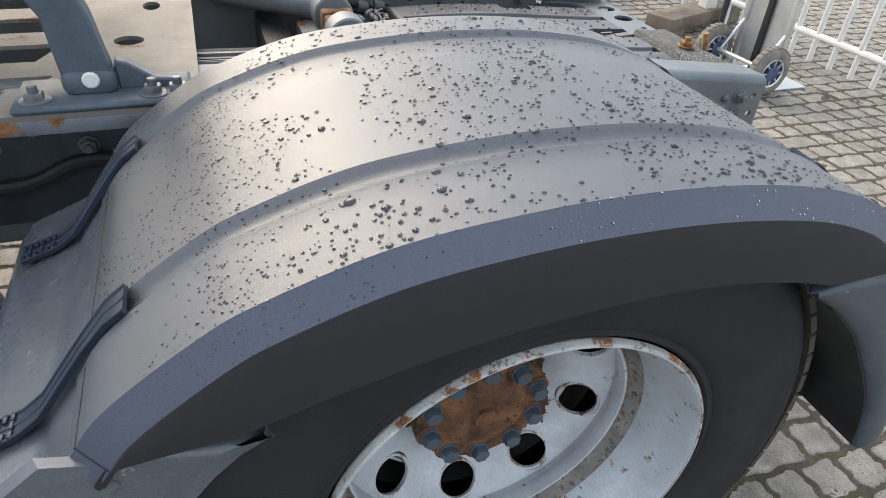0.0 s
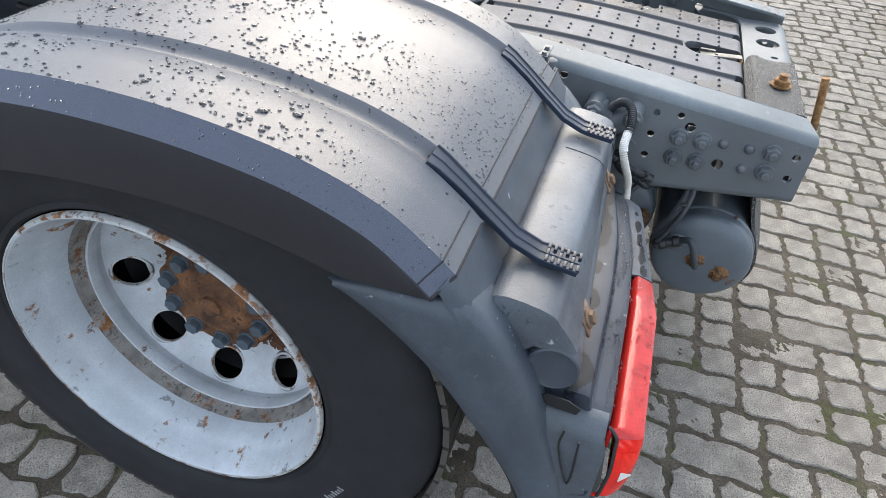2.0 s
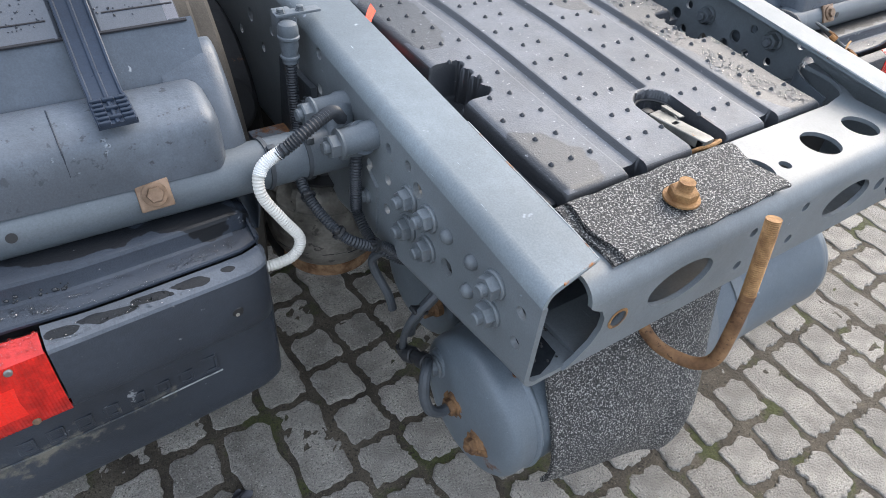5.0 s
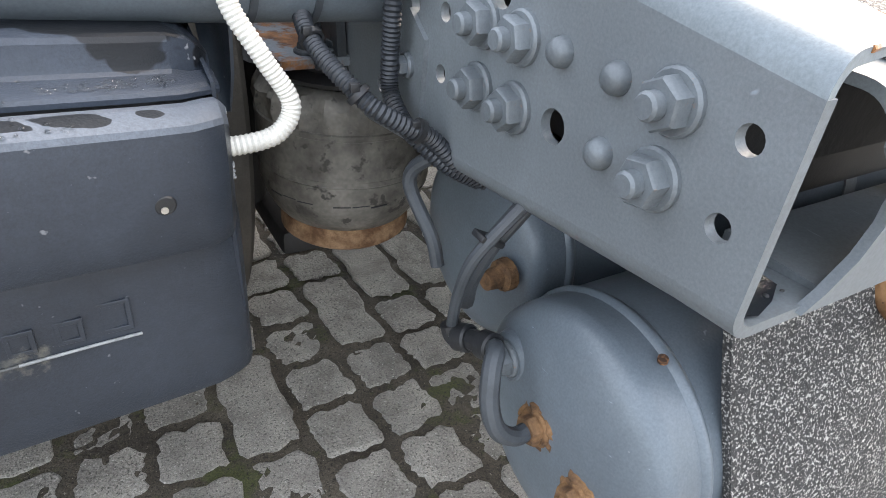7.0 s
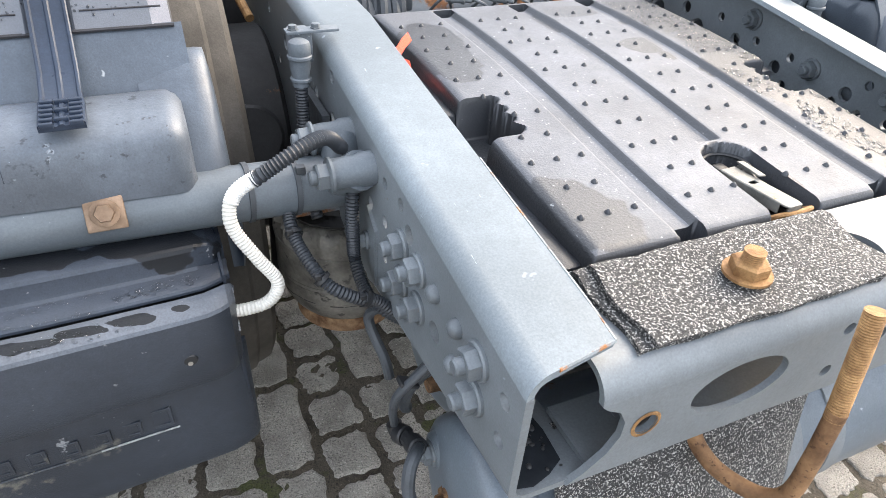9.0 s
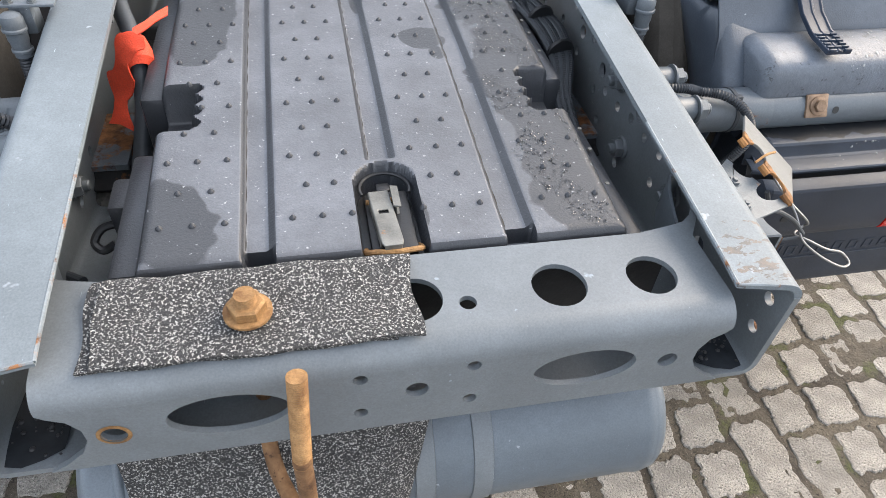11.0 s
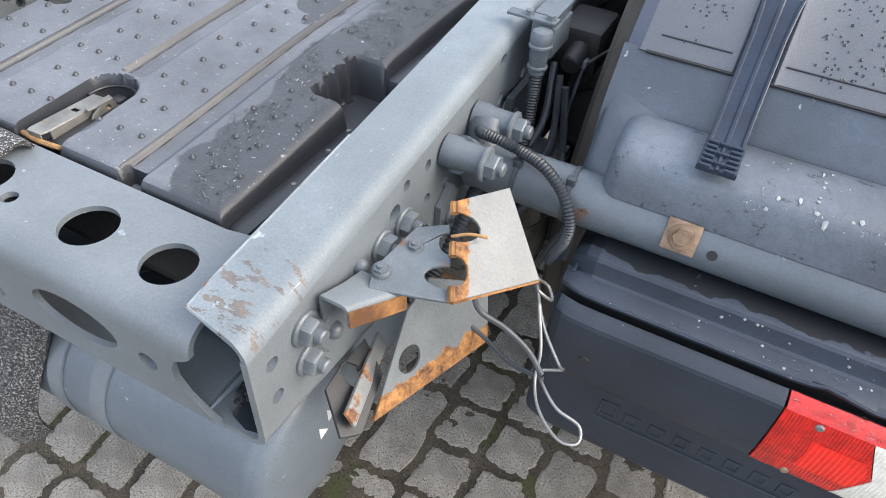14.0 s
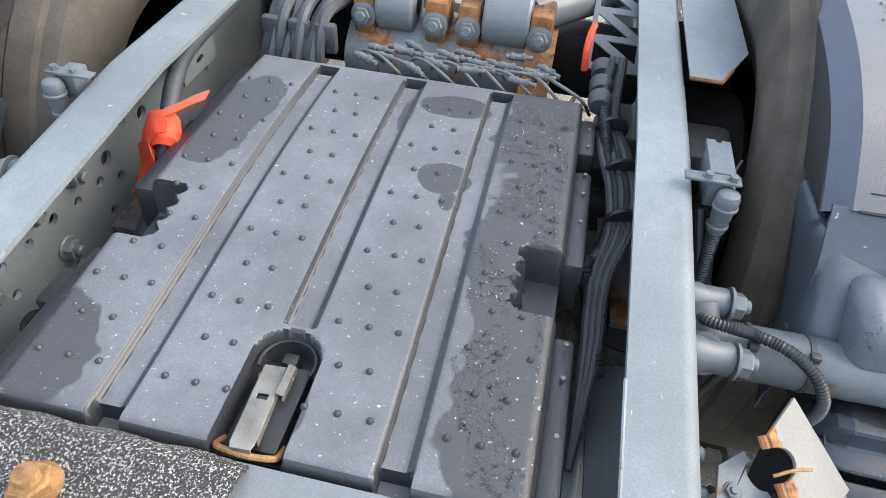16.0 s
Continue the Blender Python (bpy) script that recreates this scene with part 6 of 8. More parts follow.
# rusty patches where the second tank's bracket sits
b = B()
for (x, y, z) in ((-0.30, 0.33, 0.50), (-0.25, 0.36, 0.57), (-0.22, 0.30, 0.47)):
    box(b, (x - 0.03, y - 0.02, z - 0.016), (x + 0.03, y + 0.02, z + 0.016), 0.005)
part("rusty_bracket", b, RUST, T2)


# ---- air springs ----
def air_spring(s):
    c = Vector((X(s, 0.395), 0.575, -0.036))
    up = c + Vector((0, 0, 1))
    b = B()
    lathe(b, [(0.060, 0.606), (0.088, 0.605), (0.102, 0.598), (0.109, 0.586), (0.1115, 0.572), (0.1115, 0.560), (0.1060, 0.556), (0.1115, 0.551), (0.1125, 0.520), (0.1125, 0.500), (0.1080, 0.496), (0.1120, 0.491), (0.1110, 0.470), (0.1050, 0.448), (0.0960, 0.430), (0.088, 0.420), (0.082, 0.418)], c, up, 72)
    for v in b.verts:                     # moulded ribs round the shoulder
        h = v.co.z - c.z
        if 0.56 < h < 0.604:
            t = math.atan2(v.co.y - c.y, v.co.x - c.x)
            k = 1 + 0.032 * (1 if math.cos(18 * t) > 0 else -1)
            v.co.x, v.co.y = c.x + (v.co.x - c.x) * k, c.y + (v.co.y - c.y) * k
    p = part("air_spring", b, BELLOWS, truck, "dirty grey-beige rubber air spring bellows")
    b = B()
    lathe(b, [(0.080, 0.424), (0.0865, 0.419), (0.0870, 0.392), (0.080, 0.386), (0, 0.384)], c, up, 40)
    part("rusty_piston", b, RUST_SPRING, p)
    b = B()
    lathe(b, [(0, 0.606), (0.098, 0.607), (0.100, 0.612), (0.080, 0.618), (0.075, 0.628), (0, 0.628)], c, up, 40)
    part("cap_ring", b, UNDER, p)
    b = B()
    plate(b, [(X(s, 0.36), 0.50), (X(s, 0.50), 0.50), (X(s, 0.50), 0.65), (X(s, 0.36), 0.65)], [], 0.010, Matrix.Translation((0, 0, 0.594)))
    top = part("top_plate", b, RUST_PAINT, p, "rusty spring seat plate")
    for dx in (0.0, 0.032):
        b = B()
        hexbolt(b, 0.011, 0.012, 1.3, 0.5, 0.006)
        part("nut", b, GRIME_SHADE, top, m=Matrix.Translation((X(s, 0.462 - dx), 0.525, 0.604)))
    b = B()                               # hanger between the seat and the rail
    plate(b, [(0.500, 0.595), (0.660, 0.595), (0.640, 0.735), (0.520, 0.735)], [], 0.010, Matrix(((0, 0, s, X(s, 0.425)), (1, 0, 0, 0), (0, 1, 0, 0), (0, 0, 0, 1))))
    hang = part("hanger", b, GRIME_SHADE, p)
    for y, z in ((0.535, 0.665), (0.535, 0.700)):
        b = B()
        hexbolt(b, 0.010, 0.010, 1.3, 0.5, 0.006)
        part("nut", b, GRIME_SHADE, hang, m=Matrix.Translation((X(s, 0.435), y, z)) @ outward(s))
    for h in (0.550, 0.4915):
        b = B()
        lathe(b, [(0.1105, 0.0), (0.1130, 0.002), (0.1130, 0.008), (0.1105, 0.010)], c + Vector((0, 0, h)), up, 48)
        part("girdle", b, BELLOWS, p)
    b = B()                               # cracked crease low on the bellows
    for k in range(30):
        t0, h = math.radians(12 * k), 0.4650 + 0.0016 * math.sin(k * 1.9)
        if k % 4 != 3:
            tube(b, [c + Vector((0.1092 * math.cos(t0 + d), 0.1092 * math.sin(t0 + d), h + 0.0008 * math.sin(9 * d))) for d in (0.0, 0.05, 0.10, 0.15, 0.19)], 0.0013, 5, 1)
    tagged(part("crease", b, SKIRT, p), "dark cracked crease round the bellows", kind="stuff")
    b = B()
    box(b, (min(X(s, 0.35), X(s, 0.46)), 0.66, 0.245), (max(X(s, 0.35), X(s, 0.46)), 1.6, 0.290), 0.012)
    part("spring_beam", b, UNDER, truck)
    return p


RUST_PAINT = material("rusting_paint", (0.15, 0.17, 0.19), 0.55, 0.0, 0.2, 10.0, 0.4, 120.0, rust=0.58, rust_scale=11.0)
# grime on the spring hanger, and the painted shade of the frame side
GRIME_SHADE = material("grimy_shaded_frame_paint", (0.040, 0.048, 0.056), 0.6, 0.0, 0.35, 10.0, 0.4, 90.0, rust=0.14, rust_scale=12.0)
RUST_SPRING = material("rust_orange_ring", (0.20, 0.095, 0.04), 0.9, 0.0, 0.5, 40.0, 0.8, 160.0, second=(0.36, 0.23, 0.13), specks=0.2, speck_scale=90.0, speck_colour=(0.06, 0.035, 0.02))
air_spring(-1)
air_spring(1)


# ---- level sensors, hoses and cables ----
def sensor(s):
    """A valve in a long grey housing: lid, clip strip with two screws, round elbow, corrugated hose."""
    def at(a, y, z):
        return (X(s, a - 0.018), y, z)

    def block(b, a0, a1, y0, y1, z0, z1, bev=0.0015):
        xs_ = sorted((X(s, a0 - 0.018), X(s, a1 - 0.018)))
        box(b, (xs_[0], y0, z0), (xs_[1], y1, z1), bev)
    b = B()
    block(b, 0.451, 0.479, 0.556, 0.640 if s > 0 else 0.592, 0.796, 0.836, 0.003)
    v = part("valve_block", b, SENSOR, truck, "small grey pneumatic valve with an elbow and hose")
    if s > 0:
        b = B()
        plate(b, [(0.0, 0.0), (0.032, 0.0), (0.032, 0.076), (0.020, 0.076), (0.020, 0.071), (0.013, 0.071), (0.013, 0.076), (0.0, 0.076)], [], 0.006, Matrix(((s, 0, 0, X(s, 0.431)), (0, 1, 0, 0.568), (0, 0, 1, 0.836), (0, 0, 0, 1))))
        bmesh.ops.recalc_face_normals(b, faces=b.faces)
        part("lid", b, SENSOR, v, bevel=0.0010)
        b = B()
        block(b, 0.478, 0.484, 0.560, 0.632, 0.786, 0.828, 0.002)
        part("side_cover", b, SENSOR, v)
    b = B()
    block(b, 0.417, 0.486, 0.548, 0.566, 0.838, 0.842, 0.001)
    cp = part("clip_strip", b, SENSOR, v)
    for a in (0.446, 0.476):
        b = B()
        lathe(b, [(0.0072, 0), (0.0072, 0.0015), (0.0055, 0.0015), (0.0055, 0.006), (0.0030, 0.0068), (0, 0.0068)], at(a, 0.557, 0.842), at(a, 0.557, 1), 6)
        part("screw", b, BOLT, cp)
    b = B()
    lathe(b, [(0, 0.0), (0.008, 0.001), (0.0130, 0.004), (0.0148, 0.009), (0.0148, 0.022), (0.0135, 0.024), (0.0135, 0.038), (0.0120, 0.044), (0.0115, 0.062), (0, 0.062)], at(0.473, 0.541, 0.836), at(0.475, 0.536, 0.70), 24)
    elbow = part("elbow", b, SENSOR, v)
    for d0 in (0.816, 0.786):
        b = B()
        cyl(b, at(0.4735, 0.5395, d0), at(0.4737, 0.5393, d0 - 0.006), 0.0160 if d0 > 0.8 else 0.0140, 24, 0.0015)
        part("elbow_ring", b, SENSOR, elbow)
    b = B()
    tube(b, [at(0.4745, 0.538, 0.776), at(0.476, 0.534, 0.735), at(0.480, 0.516, 0.66), at(0.478, 0.48, 0.60)], 0.0092, 12, 8, 0.0014, 0.0042)
    part("hose", b, HOSE, v)
    return v


SENSOR = material("grey_valve_paint", (0.105, 0.122, 0.138), 0.5, 0.0, 0.25, 14.0, 0.2, 200.0, specks=0.1)
sensor(-1)
sensor(1)
# thin levelling rod with its ball joint beside the right-hand mudguard
b = B()
tube(b, [(0.504, 0.677, 0.732), (0.503, 0.655, 0.690), (0.500, 0.615, 0.610), (0.498, 0.59, 0.56)], 0.0030, 8, 4)
ROD = part("levelling_rod", b, CABLE, truck, "thin dark levelling rod with a ball joint")
b = B()
tube(b, [(0.509, 0.678, 0.736), (0.520, 0.705, 0.741), (0.540, 0.75, 0.748)], 0.0024, 8, 4)
part("rod_arm", b, WIRE, ROD)
b = B()
box(b, (0.4965, 0.671, 0.726), (0.5095, 0.688, 0.741), 0.003)
part("ball_joint", b, SENSOR, ROD)


def hose(name, pts, r, mt, label, ribs=0.0, pitch=0.006, parent=None, k=8, n=10):
    b = B()
    tube(b, pts, r, n, k, ribs, pitch)
    return part(name, b, mt, parent or truck, label)


# left side: white hose to the lamp, corrugated hoses along the frame
hose("conduit", [(-0.440, 0.405, 0.745), (-0.465, 0.380, 0.777), (-0.495, 0.360, 0.782), (-0.530, 0.352, 0.768), (-0.556, 0.354, 0.752)], 0.0095, HOSE, "corrugated grey conduit", 0.0020, 0.005)
H2 = hose("white_conduit", [(-0.556, 0.355, 0.752), (-0.580, 0.356, 0.735), (-0.586, 0.345, 0.705), (-0.566, 0.332, 0.665), (-0.547, 0.326, 0.629), (-0.560, 0.322, 0.606), (-0.592, 0.326, 0.598), (-0.622, 0.336, 0.596)], 0.0082, WHITE_HOSE, "white corrugated conduit leading into the lamp", 0.0009, 0.0038)
b = B(); tube(b, [(-0.552, 0.354, 0.755), (-0.566, 0.356, 0.747), (-0.577, 0.356, 0.738), (-0.583, 0.353, 0.729)], 0.0090, 12, 4, 0.0008, 0.003)
part("tape_wrap", b, LABEL, H2, "white tape wrapped round the joint")
hose("conduit", [(-0.470, 0.47, 0.74), (-0.500, 0.43, 0.705), (-0.518, 0.365, 0.672), (-0.500, 0.300, 0.640), (-0.470, 0.283, 0.618), (-0.438, 0.285, 0.600), (-0.412, 0.280, 0.572), (-0.385, 0.27, 0.555)], 0.0084, HOSE, "corrugated black conduit", 0.0014, 0.0042)
hose("conduit", [(-0.440, 0.365, 0.755), (-0.446, 0.353, 0.698), (-0.446, 0.354, 0.650), (-0.445, 0.353, 0.619), (-0.445, 0.326, 0.601), (-0.440, 0.300, 0.590), (-0.415, 0.285, 0.568), (-0.39, 0.275, 0.555)], 0.0088, HOSE, "corrugated black conduit", 0.0015, 0.0042)
hose("brake_pipe", [(-0.390, 0.178, 0.605), (-0.425, 0.180, 0.572), (-0.446, 0.190, 0.535), (-0.446, 0.205, 0.49), (-0.437, 0.222, 0.44)], 0.0055, CABLE, "dark grey plastic air pipe")
hose("brake_pipe", [(-0.380, 0.187, 0.605), (-0.408, 0.190, 0.570), (-0.425, 0.200, 0.535), (-0.427, 0.217, 0.49), (-0.418, 0.232, 0.455)], 0.0085, CABLE, "dark grey plastic air pipe")
hose("brake_pipe", [(-0.390, 0.27, 0.585), (-0.425, 0.298, 0.575), (-0.440, 0.315, 0.545), (-0.429, 0.284, 0.498), (-0.425, 0.275, 0.470)], 0.0070, CABLE, "dark grey plastic air pipe")
E1 = hose("pipe_elbow", [(-0.437, 0.225, 0.440), (-0.434, 0.218, 0.428), (-0.428, 0.200, 0.436), (-0.424, 0.170, 0.447)], 0.0105, BLACK, "black plastic pipe elbow", k=4)
for p_, q_ in (((-0.434, 0.216, 0.430), (-0.429, 0.201, 0.437)), ((-0.426, 0.188, 0.441), (-0.424, 0.172, 0.447))):
    b = B(); cyl(b, p_, q_, 0.0135, 16, 0.002)
    part("pipe_collar", b, BLACK, E1)
hose("brake_pipe", [(-0.424, 0.172, 0.448), (-0.436, 0.155, 0.462), (-0.447, 0.143, 0.455), (-0.452, 0.133, 0.430), (-0.447, 0.124, 0.405), (-0.430, 0.120, 0.391), (-0.410, 0.121, 0.390)], 0.0085, CABLE, "dark grey plastic air pipe")
b = B(); lathe(b, [(0, 0), (0.018, 0), (0.017, 0.010), (0.012, 0.014), (0.010, 0.030), (0, 0.030)], (-0.345, 0.265, 0.445), (-0.6, 0.24, 0.445), 14)
part("tank_fitting", b, RUST_FITTING, T2, "flaking rusty pipe fitting")
b = B(); box(b, (-0.013, -0.008, -0.003), (0.013, 0.008, 0.003), 0.0015, Matrix.Translation((-0.4335, 0.1905, 0.552)) @ Matrix.Rotation(radians(28), 4, "Y"))
part("pipe_clip", b, BLACK, truck)
b = B()
lathe(b, [(0.0342, 0.0), (0.03435, 0.001), (0.03435, 0.085), (0.0342, 0.086)], tube_axis(1, 0.545), tube_axis(1, 0.9), 36)
part("tube_collar", b, TUBE_RUST, truck, "band of tube paint with an orange rust stain")
for q, d in (((-0.500, 0.300, 0.640), (0.5, -0.45, -0.6)), ((-0.452, 0.284, 0.609), (0.85, 0.0, -0.5)), ((-0.517, 0.358, 0.669), (0.1, -0.9, -0.45))):
    q, d = Vector(q), Vector(d).normalized()
    b = B()
    lathe(b, [(0.0085, -0.0030), (0.0108, -0.0026), (0.0108, 0.0026), (0.0085, 0.0030)], q, q + d, 16)
    box(b, (-0.004, -0.003, -0.003), (0.004, 0.003, 0.004), 0.001, Matrix.Translation(q + Vector((-0.006, -0.006, 0.008))))
    part("cable_tie", b, BLACK, truck)
# cable ties and right-hand conduit over the tube
hose("conduit", [(0.448, 0.430, 0.735), (0.462, 0.394, 0.756), (0.490, 0.386, 0.759), (0.515, 0.391, 0.750), (0.552, 0.378, 0.748), (0.583, 0.364, 0.733), (0.602, 0.352, 0.706), (0.603, 0.348, 0.678), (0.594, 0.352, 0.650), (0.588, 0.362, 0.625)], 0.0078, HOSE, "corrugated grey conduit", 0.0016, 0.0042)
hose("conduit", [(0.452, 0.48, 0.62), (0.462, 0.40, 0.66), (0.470, 0.33, 0.64), (0.462, 0.27, 0.60), (0.45, 0.24, 0.58)], 0.0105, HOSE, "corrugated black conduit", 0.0022)
for s, a in ((1, 0.496), (1, 0.565), (-1, 0.50), (-1, 0.555)):
    b = B()
    lathe(b, [(0.0345, 0), (0.0362, 0.0005), (0.0362, 0.0065), (0.0345, 0.007)], tube_axis(s, a), tube_axis(s, a + 1), 28)
    q = tube_axis(s, a) + Vector((0, -0.018, 0.031))
    box(b, q - Vector((0.002, 0.005, 0.004)), q + Vector((0.009, 0.005, 0.006)), 0.001)
    part("cable_tie", b, CABLE, truck)


# ---- between the rails, ahead of the tray ----
def axle_arm():
    b = B()
    sweep_x(b, [(0.945, 0.66), (0.940, 0.715), (0.948, 0.735), (0.985, 0.765), (1.06, 0.775), (1.10, 0.76), (1.10, 0.64), (0.98, 0.60)], -0.165, 0.225, 8)
    a = part("axle_arm_bracket", b, RUST_PAINT, truck, "rusty steel bracket holding the axle arm bushes")
    for x0, x1 in ((-0.108, -0.042), (0.092, 0.172)):
        b = B()
        lathe(b, [(0.022, -0.004), (0.050, -0.002), (0.054, 0.003), (0.054, x1 - x0 - 0.003), (0.050, x1 - x0 + 0.002), (0.022, x1 - x0 + 0.004)], (x0, 1.015, 0.805), (x1, 1.015, 0.805), 32)
        part("bush", b, PAINT, a, "grey painted bush")
    for x in (-0.133, 0.003, 0.064, 0.195):
        b = B()
        box(b, (x - 0.021, 0.972, 0.745), (x + 0.021, 1.055, 0.832), 0.008)
        lug = part("lug", b, CAST_RUST, a, "orange-rusted lug")
        b = B()
        hexbolt(b, 0.017, 0.018, 1.4, 0.6, 0.008)
        part("nut", b, BOLT, lug, m=Matrix.Translation((x, 0.971, 0.790)) @ Matrix.Rotation(radians(78), 4, "X"))
    for p_, q_ in (((0.17, 1.03, 0.805), (0.40, 1.30, 0.80)), ((-0.10, 1.03, 0.805), (-0.39, 1.40, 0.80))):
        b = B()
        cyl(b, p_, q_, 0.033, 20)
        part("arm_tube", b, PAINT, a)
    b = B()
    sweep_x(b, [(0.90, 0.60), (0.895, 0.66), (0.93, 0.73), (0.965, 0.77), (1.02, 0.78), (1.02, 0.60)], 0.172, 0.226)
    part("rusty_foot", b, CAST_RUST, a)
    return a


CAST_RUST = material("brown_rusted_casting", (0.125, 0.060, 0.028), 0.85, 0.0, 0.5, 16.0, 0.7, 120.0, second=(0.34, 0.165, 0.060), pits=0.3, pit_scale=50.0)
LUG = material("orange_rusted_casting", (0.20, 0.085, 0.03), 0.85, 0.0, 0.5, 16.0, 0.7, 120.0, second=(0.48, 0.23, 0.075))
axle_arm()

# plug connectors on top of their loom
src = None
rnd = random.Random(3)
for k in range(11):
    x = -0.110 + 0.030 * k
    y = 0.850 + 0.018 * (k % 3)
    for nm, off in (("plug", 0.0), ("plug", 0.034)):
        m = Matrix.Translation((x + off * 0.4, y + off, 0.775 - 0.004 * (k % 2))) @ Matrix.Rotation(radians(rnd.uniform(-40, 15)), 4, "Z") @ Matrix.Rotation(radians(90), 4, "Y")
        if src is None:
            b = B()
            lathe(b, [(0, 0), (0.0050, 0), (0.0050, 0.008), (0.0072, 0.009), (0.0072, 0.015), (0.0060, 0.016), (0.0060, 0.028), (0.0076, 0.029), (0.0076, 0.034), (0.0040, 0.036), (0.0040, 0.048), (0, 0.048)], (0, 0, 0), (0, 0, 1), 12)
            src = tagged(part("plug", b, DUSTY, truck, m=m), "dusty grey cable plug")
        else:
            share(src, nm, m, truck)
for k in range(8):
    x = -0.12 + 0.045 * k
    hose("cable", [(x, 0.90, 0.74), (x + 0.03 * rnd.uniform(-1, 1), 0.87, 0.772), (x + 0.05, 0.845 + 0.02 * rnd.random(), 0.775), (x + 0.09, 0.835, 0.76), (x + 0.11, 0.86, 0.72)], 0.0030, DUSTY, "thin dusty cable", k=6, n=7)
# thick loom on the left, dusty
for k in range(9):
    u = k / 8
    hose("loom_cable", [(-0.30 + 0.11 * u, 0.86 - 0.02 * (k % 2), 0.68), (-0.285 + 0.10 * u, 0.90, 0.77 + 0.015 * (k % 3)), (-0.30 + 0.13 * u, 1.02, 0.80 + 0.012 * (k % 2)), (-0.28 + 0.14 * u, 1.20, 0.80), (-0.25 + 0.16 * u, 1.45, 0.79)], 0.010 + 0.004 * (k % 3 == 0), CABLE, "dusty grey cable loom", k=6, n=8)
for k, u in enumerate((0.0, 0.5, 1.0)):
    b = B(); box(b, (-0.30 + 0.10 * u, 0.885, 0.745), (-0.26 + 0.10 * u, 0.905, 0.80), 0.006)
    part("loom_clip", b, CABLE, truck)
# loom beside the tray, right
for k in range(6):
    o = 0.009 * k
    hose("loom_cable", [(0.330 + o * 0.5, 0.98, 0.77), (0.322 + o * 0.6, 0.84, 0.735), (0.328 + o, 0.74, 0.730), (0.345 + o, 0.66, 0.722), (0.350 + o * 0.7, 0.58, 0.705), (0.335 + o * 0.5, 0.50, 0.68), (0.338 + o * 0.4, 0.40, 0.64), (0.335, 0.25, 0.61)], 0.0062, HOSE if k % 2 else CABLE, "black cable loom beside the tray", 0.0014 if k % 2 else 0.0, 0.005, k=6, n=8)
for y_, x_, z_ in ((0.80, 0.342, 0.735), (0.70, 0.360, 0.725), (0.60, 0.368, 0.71)):
    b = B(); lathe(b, [(0.0, -0.004), (0.026, -0.004), (0.028, 0.0), (0.026, 0.004), (0.0, 0.004)], (x_, y_, z_), (x_ + 0.02, y_ - 0.1, z_ - 0.01), 14)
    part("cable_tie", b, BLACK, truck)
hose("conduit", [(0.330, 0.95, 0.77), (0.322, 0.86, 0.765), (0.335, 0.76, 0.735), (0.36, 0.66, 0.70), (0.345, 0.56, 0.69), (0.325, 0.52, 0.69), (0.34, 0.48, 0.66), (0.36, 0.38, 0.63)], 0.011, HOSE, "corrugated black conduit", 0.0025, 0.006)
# cables under the left rail with the red webbing
hose("battery_cable", [(-0.375, 1.05, 0.80), (-0.37, 0.90, 0.80), (-0.365, 0.75, 0.795), (-0.345, 0.66, 0.785), (-0.325, 0.60, 0.768), (-0.318, 0.56, 0.735), (-0.318, 0.53, 0.69), (-0.33, 0.45, 0.62)], 0.0135, CABLE, "thick grey battery cable", k=8, n=12)
b = B()
plate(b, [(0, 0), (0.075, 0), (0.075, 0.055), (0.05, 0.07), (0, 0.07)], [circle(0.04, 0.03, 0.008, 12)], 0.004, Matrix(((0, 0, 1, -0.388), (1.55, 0, 0, 0.742), (0, 0.75, 0, 0.722), (0, 0, 0, 1))))
part("cable_shield", b, PAINT, truck, "grey sheet steel cable shield", bevel=0.001)
b = B()
box(b, (-0.322, 0.252, 0.655), (-0.284, 0.312, 0.722), 0.007)
HINGE = part("tray_hinge", b, TRAY_RIM, truck, "black plastic hinge block at the edge of the cover")
b = B()
tube(b, [(-0.315, 0.262, 0.690), (-0.335, 0.256, 0.688), (-0.345, 0.245, 0.676), (-0.336, 0.238, 0.668), (-0.322, 0.244, 0.672)], 0.0055, 8, 5)
part("hinge_clip", b, BLACK, HINGE)
# inner-side rivets, plates and grille on the right
b = B()
M = Matrix.Translation((0.335, 1.10, 0.80)) @ Matrix.Rotation(radians(35), 4, "X")
out = [(-0.05, -0.12), (0.05, -0.12), (0.05, 0.14), (-0.05, 0.14)]
hl = []
for k in range(4):
    y = -0.105 + 0.058 * k
    hl += [[(-0.040, y), (0.02, y), (-0.040, y + 0.042)], [(0.040, y + 0.006), (0.040, y + 0.045), (-0.015, y + 0.045)]]
plate(b, out, hl, 0.004, M)
part("step_grille", b, PAINT, truck, "grey steel tread plate with triangular holes", bevel=0.0008)
hose("red_cable", [(0.285, 0.98, 0.74), (0.282, 0.985, 0.78), (0.285, 1.01, 0.80), (0.29, 1.04, 0.80)], 0.006, RED_WEB, "red battery cable", k=6)
for y in (0.96, 0.90, 0.85):
    b = B(); lathe(b, [(0, 0), (0.017, 0), (0.020, 0.004), (0.020, 0.022), (0.016, 0.03), (0.0, 0.03)], (0.315, y, 0.765), (0.32, y - 0.3, 0.72), 14)
    part("plug", b, CABLE, truck, "dusty grey cable plug")
